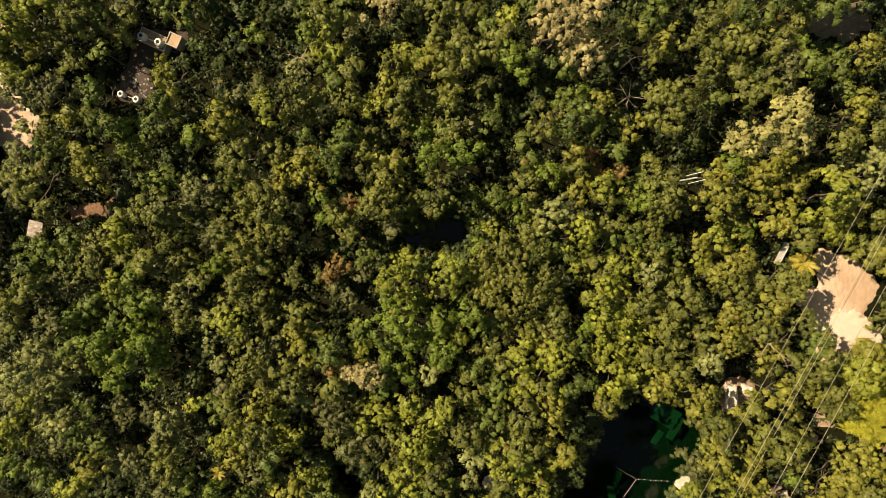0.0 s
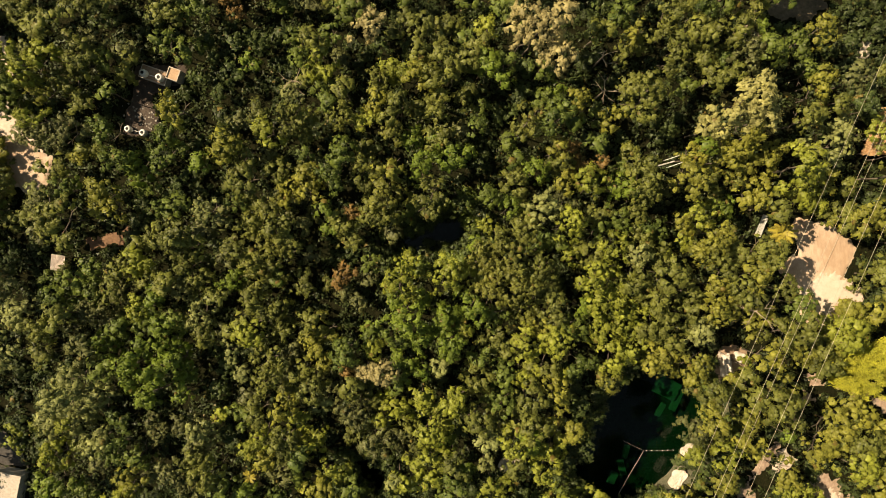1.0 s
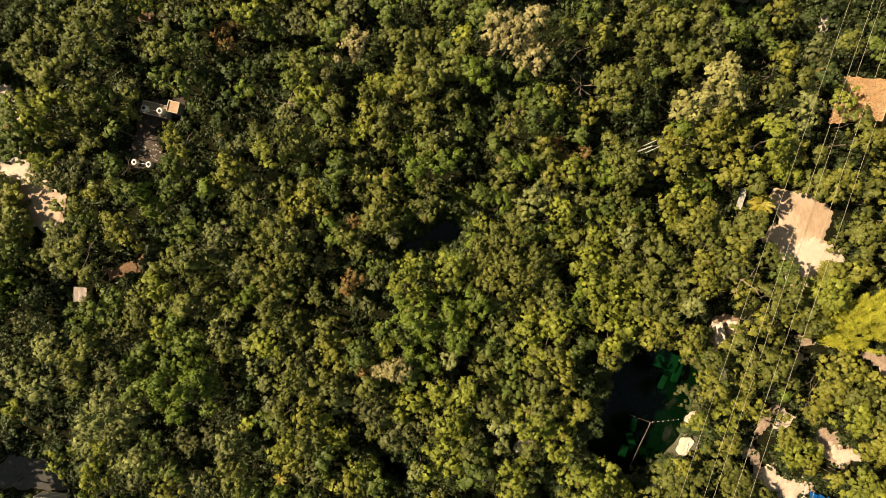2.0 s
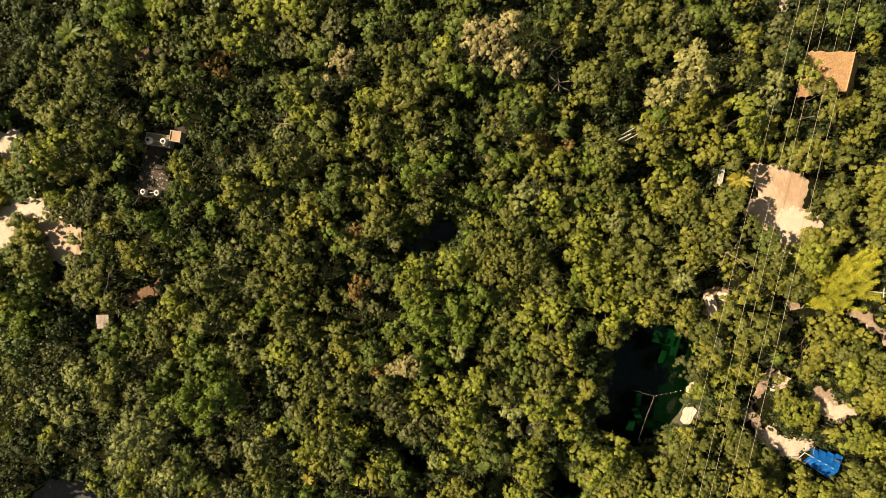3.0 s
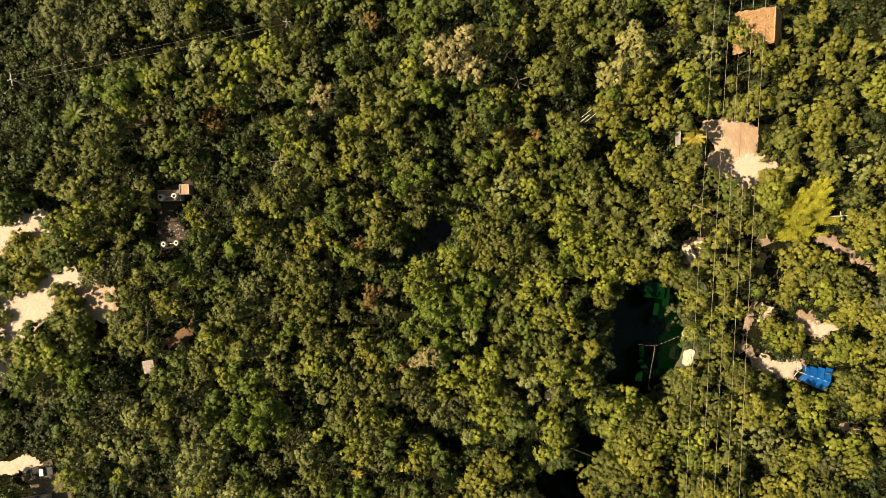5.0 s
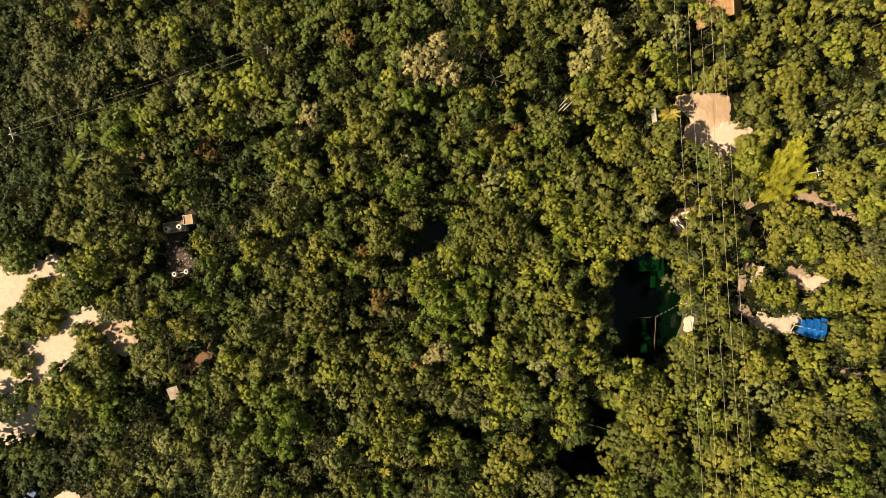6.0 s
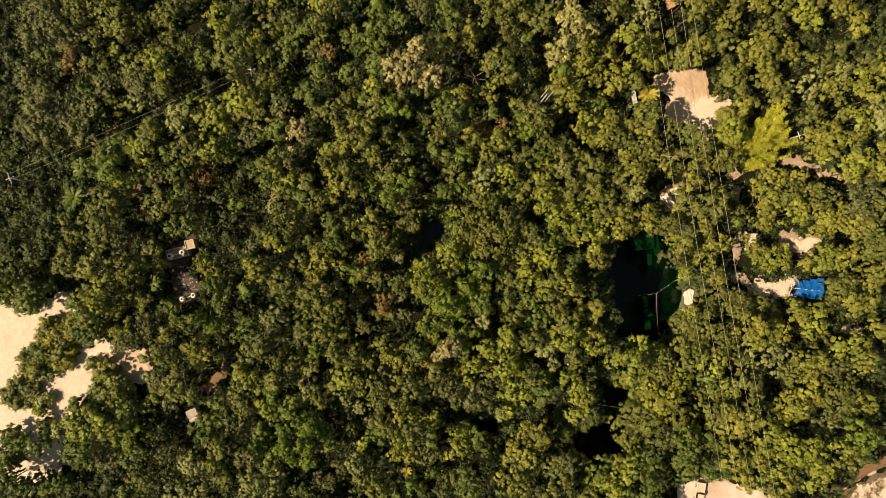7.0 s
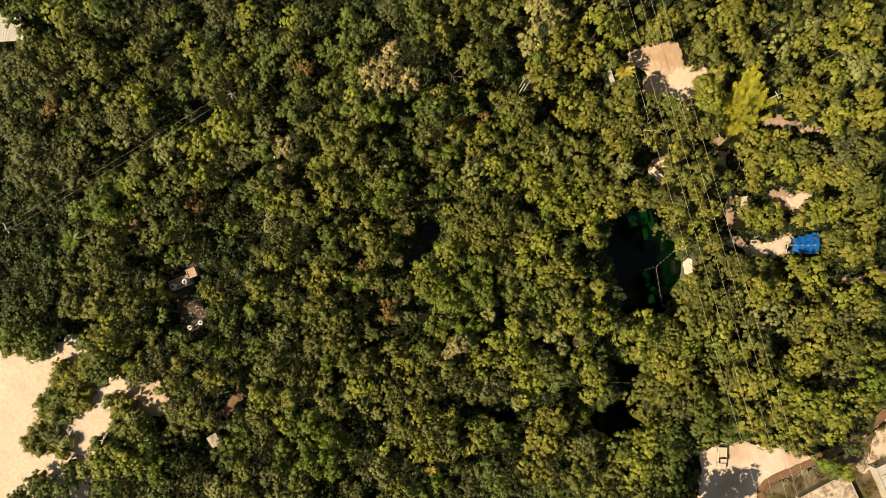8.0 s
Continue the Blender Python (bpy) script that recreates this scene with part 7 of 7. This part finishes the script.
def low_wall(points, label):
    """A low plastered garden wall along a line of corners, with a coping."""
    ob = thing("garden_wall", pose(points[0][0], points[0][1], 0), label, "wall")
    o = Vector((points[0][0], points[0][1], 0))
    for a, b in zip(points, points[1:]):
        d = Vector((b[0] - a[0], b[1] - a[1], 0))
        m = pose(*((Vector((a[0], a[1], 0)) + Vector((b[0], b[1], 0))) / 2 - o), 0, 0, math.degrees(math.atan2(d.y, d.x)))
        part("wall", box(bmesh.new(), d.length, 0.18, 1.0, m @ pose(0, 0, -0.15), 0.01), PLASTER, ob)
        part("coping", box(bmesh.new(), d.length + 0.26, 0.26, 0.08, m @ pose(0, 0, 0.853), 0.015), CONCRETE, ob)


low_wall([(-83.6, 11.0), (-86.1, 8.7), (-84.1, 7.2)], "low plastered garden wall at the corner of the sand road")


def scrub(name, poly, count, mat, label, seed, tall=0.7):
    """Dry brush with twigs over a yard."""
    rng = np.random.default_rng(seed)
    x0, x1 = min(p[0] for p in poly), max(p[0] for p in poly)
    y0, y1 = min(p[1] for p in poly), max(p[1] for p in poly)
    V = []
    while len(V) < count:
        x, y = rng.uniform(x0, x1), rng.uniform(y0, y1)
        if gap_to(poly, x, y) > -0.3 or noise.noise((x * 0.35, y * 0.35, 4.0)) < -0.05:
            x1 += 1e-6
            count -= 0.2
            continue
        m = 40
        e = rng.normal(size=(m, 3))
        e[:, 2] = np.abs(e[:, 2]) * 0.8
        e /= np.linalg.norm(e, axis=1)[:, None]
        p = np.array([x, y, 0.1]) + e * rng.uniform(0.05, tall, (m, 1))
        t = e + rng.normal(0, 0.5, (m, 3))
        t /= np.linalg.norm(t, axis=1)[:, None]
        s = np.cross(t, rng.normal(size=(m, 3)))
        s /= np.linalg.norm(s, axis=1)[:, None]
        k = rng.uniform(0.12, 0.34, (m, 1))
        V.append(np.stack([p - s * k * 0.22, p + s * k * 0.22, p + t * k], 1).reshape(-1, 3))
    P = np.concatenate(V)
    me = mesh_from(name, P, np.arange(len(P)).reshape(-1, 3), [mat])
    tagged(new(name, me), label, "scrub", kind="stuff")


scrub("dry_scrub", YARD_SOUTH, 800, LEAVES["rusty"], "dry brown scrub over a littered yard", 3)
scrub("green_scrub", YARD_SOUTH, 480, LEAVES["green"], "low green weeds in a littered yard", 6, 0.6)


def ditch_bank():
    """A low bank of brown earth along the road."""
    line = [(13.5, -92.0), (14.2, -88.6), (16.6, -88.0), (20.2, -89.6), (24.2, -91.2), (28.5, -92.7), (34.3, -95.0), (40.8, -95.6), (46.3, -96.6), (52.6, -98.1)]
    bm = bmesh.new()
    rows = []
    for (ax, ay), (bx, by) in zip(line, line[1:]):
        nx, ny = -(by - ay), bx - ax
        k = math.hypot(nx, ny)
        for i in range(10):
            px, py = ax + (bx - ax) * i / 10, ay + (by - ay) * i / 10
            row = []
            for j in range(7):
                o = (j - 3) * 0.32 + 0.25 * noise.noise((px * 0.6, py * 0.6, 0.5))
                z = 0.42 * max(0.0, 1 - (abs(j - 3) / 3) ** 1.5) - 0.05 + 0.10 * noise.noise((px * 1.5, py * 1.5, j * 0.5))
                row.append(bm.verts.new((px + nx / k * o, py + ny / k * o, z + 0.1)))
            rows.append(row)
    for a, b in zip(rows, rows[1:]):
        for j in range(6):
            bm.faces.new((a[j], a[j + 1], b[j + 1], b[j]))
    tagged(new("kerb", mesh_of("kerb", bm, CLAY, True)), "low bank of red-brown earth along the road", "bank", kind="structure")


ditch_bank()


# ---- palms, bamboo, dead branches ----
def frond_mesh(mat):
    """A palm frond: an arching rib with paired leaflets."""
    bm = bmesh.new()
    n = 14
    rib = [Vector((0.0, 2.4 * k / n, 0.55 * math.sin(2.2 * k / n) - 0.5 * (k / n) ** 2)) for k in range(n + 1)]
    for k in range(n):
        rod(bm, rib[k], rib[k + 1], 0.03 * (1 - k / n) + 0.008, 0.03 * (1 - (k + 1) / n) + 0.006, 4)
        if k < 1:
            continue
        ln = 0.62 * math.sin(math.pi * (k + 1.5) / (n + 3)) + 0.1
        for s in (-1, 1):
            p = rib[k]
            a = bm.verts.new(p + Vector((0, -0.12, 0)))
            b = bm.verts.new(p + Vector((0, 0.13, 0)))
            c = bm.verts.new(p + Vector((s * ln * 0.6, 0.28, -0.03)))
            d = bm.verts.new(p + Vector((s * ln, 0.42, -0.22)))
            bm.faces.new((a, b, c) if s > 0 else (b, a, c))
            bm.faces.new((b, d, c) if s > 0 else (b, c, d))
    return mesh_of("frond", bm, mat)


FRONDS = {"yellow": frond_mesh(LEAVES["palm"]), "green": frond_mesh(LEAVES["lush"])}


def palm(x, y, h, size, tint, label):
    ob = thing("palm", pose(x, y, ground_height(x, y)), label, "palm", "palms")
    shared("trunk", TRUNK, ob, Matrix.Diagonal((h * 0.9, h * 0.9, h, 1)))
    rnd = random.Random(int(x * 10))
    for i in range(13):
        shared("frond", FRONDS[tint], ob, pose(0, 0, h - 0.1, rnd.uniform(-12, 30), 0, i * 137.5) @ Matrix.Diagonal((size, size, size, 1)))


palm(54.6, -4.8, 4.4, 0.9, "yellow", "yellowing palm beside the sandy clearing")
palm(-30.2, -34.2, 7.6, 0.46, "yellow", "sunlit yellow-green palm in a canopy gap")
for x, y, h, s in ((-41.5, 49.4, 6.0, 1.0), (-44.1, 51.6, 5.6, 0.9), (-33.6, 48.8, 6.2, 0.9), (-49.0, 48.1, 5.5, 0.9), (-39.0, 51.5, 5.4, 0.8)):
    palm(x, y, h, s, "green", "green palm with arching fronds")


def bamboo(x, y, h, lean, turn, r):
    """A clump of tall leaning canes with feathery leaves."""
    ob = thing("bamboo_clump", pose(x, y, ground_height(x, y), 0, 0, turn), "feathery bright yellow-green bamboo clump leaning over", "bamboo", "bamboo clumps")
    rnd = random.Random(int(x * 7 + y))
    rng = np.random.default_rng(int(abs(x * 7 + y * 3)))
    V, F, count = [], [], 0
    for i in range(11):
        a, o = rnd.uniform(0, 6.28), rnd.uniform(0, 0.5)
        base = Vector((o * math.cos(a), o * math.sin(a), 0))
        tip = base + Vector((rnd.gauss(0, r * 0.45), lean * rnd.uniform(0.2, 1.2) + rnd.gauss(0, r * 0.4), h * rnd.uniform(0.5, 1.0)))
        mid = base.lerp(tip, 0.55) + Vector((0, 0, h * 0.16))
        bm = bmesh.new()
        prev = base
        path = []
        for k in range(1, 9):
            t = k / 8
            p = base * (1 - t) ** 2 + mid * 2 * t * (1 - t) + tip * t * t
            rod(bm, prev, p, 0.045 * (1.1 - t), 0.045 * (1.05 - t), 5)
            path.append((prev, p))
            prev = p
        part("cane", bm, LEAVES["bamboo"], ob)
        for a_, b_ in path[2:]:
            m = 95
            k = rng.random((m, 1))
            c = np.array(a_) * (1 - k) + np.array(b_) * k
            d = rng.normal(size=(m, 3))
            d /= np.linalg.norm(d, axis=1)[:, None]
            p = c + d * rng.uniform(0.03, 0.5, (m, 1)) * np.array([1, 1, 0.6])
            t = d + np.array([0, 0.5, -0.25])
            t /= np.linalg.norm(t, axis=1)[:, None]
            s = np.cross(t, rng.normal(size=(m, 3)))
            s /= np.linalg.norm(s, axis=1)[:, None]
            ln = rng.uniform(0.18, 0.36, (m, 1))
            V.append(np.stack([p - s * 0.045, p + s * 0.045, p + t * ln], 1).reshape(-1, 3))
            F.append(np.arange(3 * m).reshape(-1, 3) + count)
            count += 3 * m
    ob2 = new("leaves", mesh_from("leaves", np.concatenate(V), np.concatenate(F), [LEAVES["bamboo"]]))
    ob2.parent = ob


for x, y, h, lean, turn, r in ((64.0, -28.6, 8.6, 4.0, -45, 2.4), (62.4, -30.0, 7.0, 2.4, -20, 2.0), (66.8, -27.8, 9.2, 4.4, -45, 2.4), (68.2, -28.6, 8.0, 3.6, -55, 2.0),
                               (70.2, -26.4, 9.0, 5.0, -48, 1.6), (61.2, -27.4, 7.0, 2.0, -30, 1.8), (65.6, -30.8, 7.0, 2.0, -70, 2.0),
                               (65.2, -25.6, 7.6, 2.6, -60, 2.2), (67.6, -25.0, 8.0, 3.0, -75, 2.2), (69.4, -29.6, 7.4, 2.6, -80, 2.0), (62.8, -26.2, 6.6, 2.0, -50, 2.2)):
    bamboo(x, y, h, lean, turn, r)


def dead_tree(x, y, h, reach, seed, label):
    """A bare forked tree that shows above the leaves."""
    ob = thing("dead_tree", pose(x, y, ground_height(x, y)), label, "dead tree", "dead trees")
    rnd = random.Random(seed)
    part("trunk", rod(bmesh.new(), (0, 0, -0.2), (0.1, 0.1, h * 0.8), 0.16, 0.08, 8), DEADWOOD, ob, smooth=True)
    for i in range(5):
        a = i * 1.3 + rnd.uniform(-0.4, 0.4)
        p = Vector((0.1, 0.1, h * rnd.uniform(0.6, 0.8)))
        d = Vector((math.cos(a), math.sin(a), rnd.uniform(0.15, 0.6))) * reach * rnd.uniform(0.35, 0.55)
        bm = rod(bmesh.new(), p, p + d, 0.07, 0.045, 6)
        for j in range(3):
            e = Vector((d.x * rnd.uniform(0.3, 0.9) + rnd.gauss(0, 0.4), d.y * rnd.uniform(0.3, 0.9) + rnd.gauss(0, 0.4), rnd.uniform(0.0, 0.5)))
            rod(bm, p + d, p + d + e, 0.04, 0.012, 5)
        part("branch", bm, DEADWOOD, ob)


for i, (x, y, h, reach) in enumerate(((46.7, -15.9, 12.6, 3.4), (-18.8, 24.0, 9.2, 2.4), (28.1, 24.1, 8.6, 1.8), (27.8, 18.9, 8.8, 2.6), (50.1, 25.8, 9.4, 2.2), (-13.0, -24.5, 8.6, 1.4), (50.0, 26.8, 9.2, 1.8), (51.0, 24.6, 9.0, 1.6))):
    dead_tree(x, y, h, reach, i, "bare grey dead branches above green crowns" if i != 3 else "reddish-brown dead tree among green crowns")
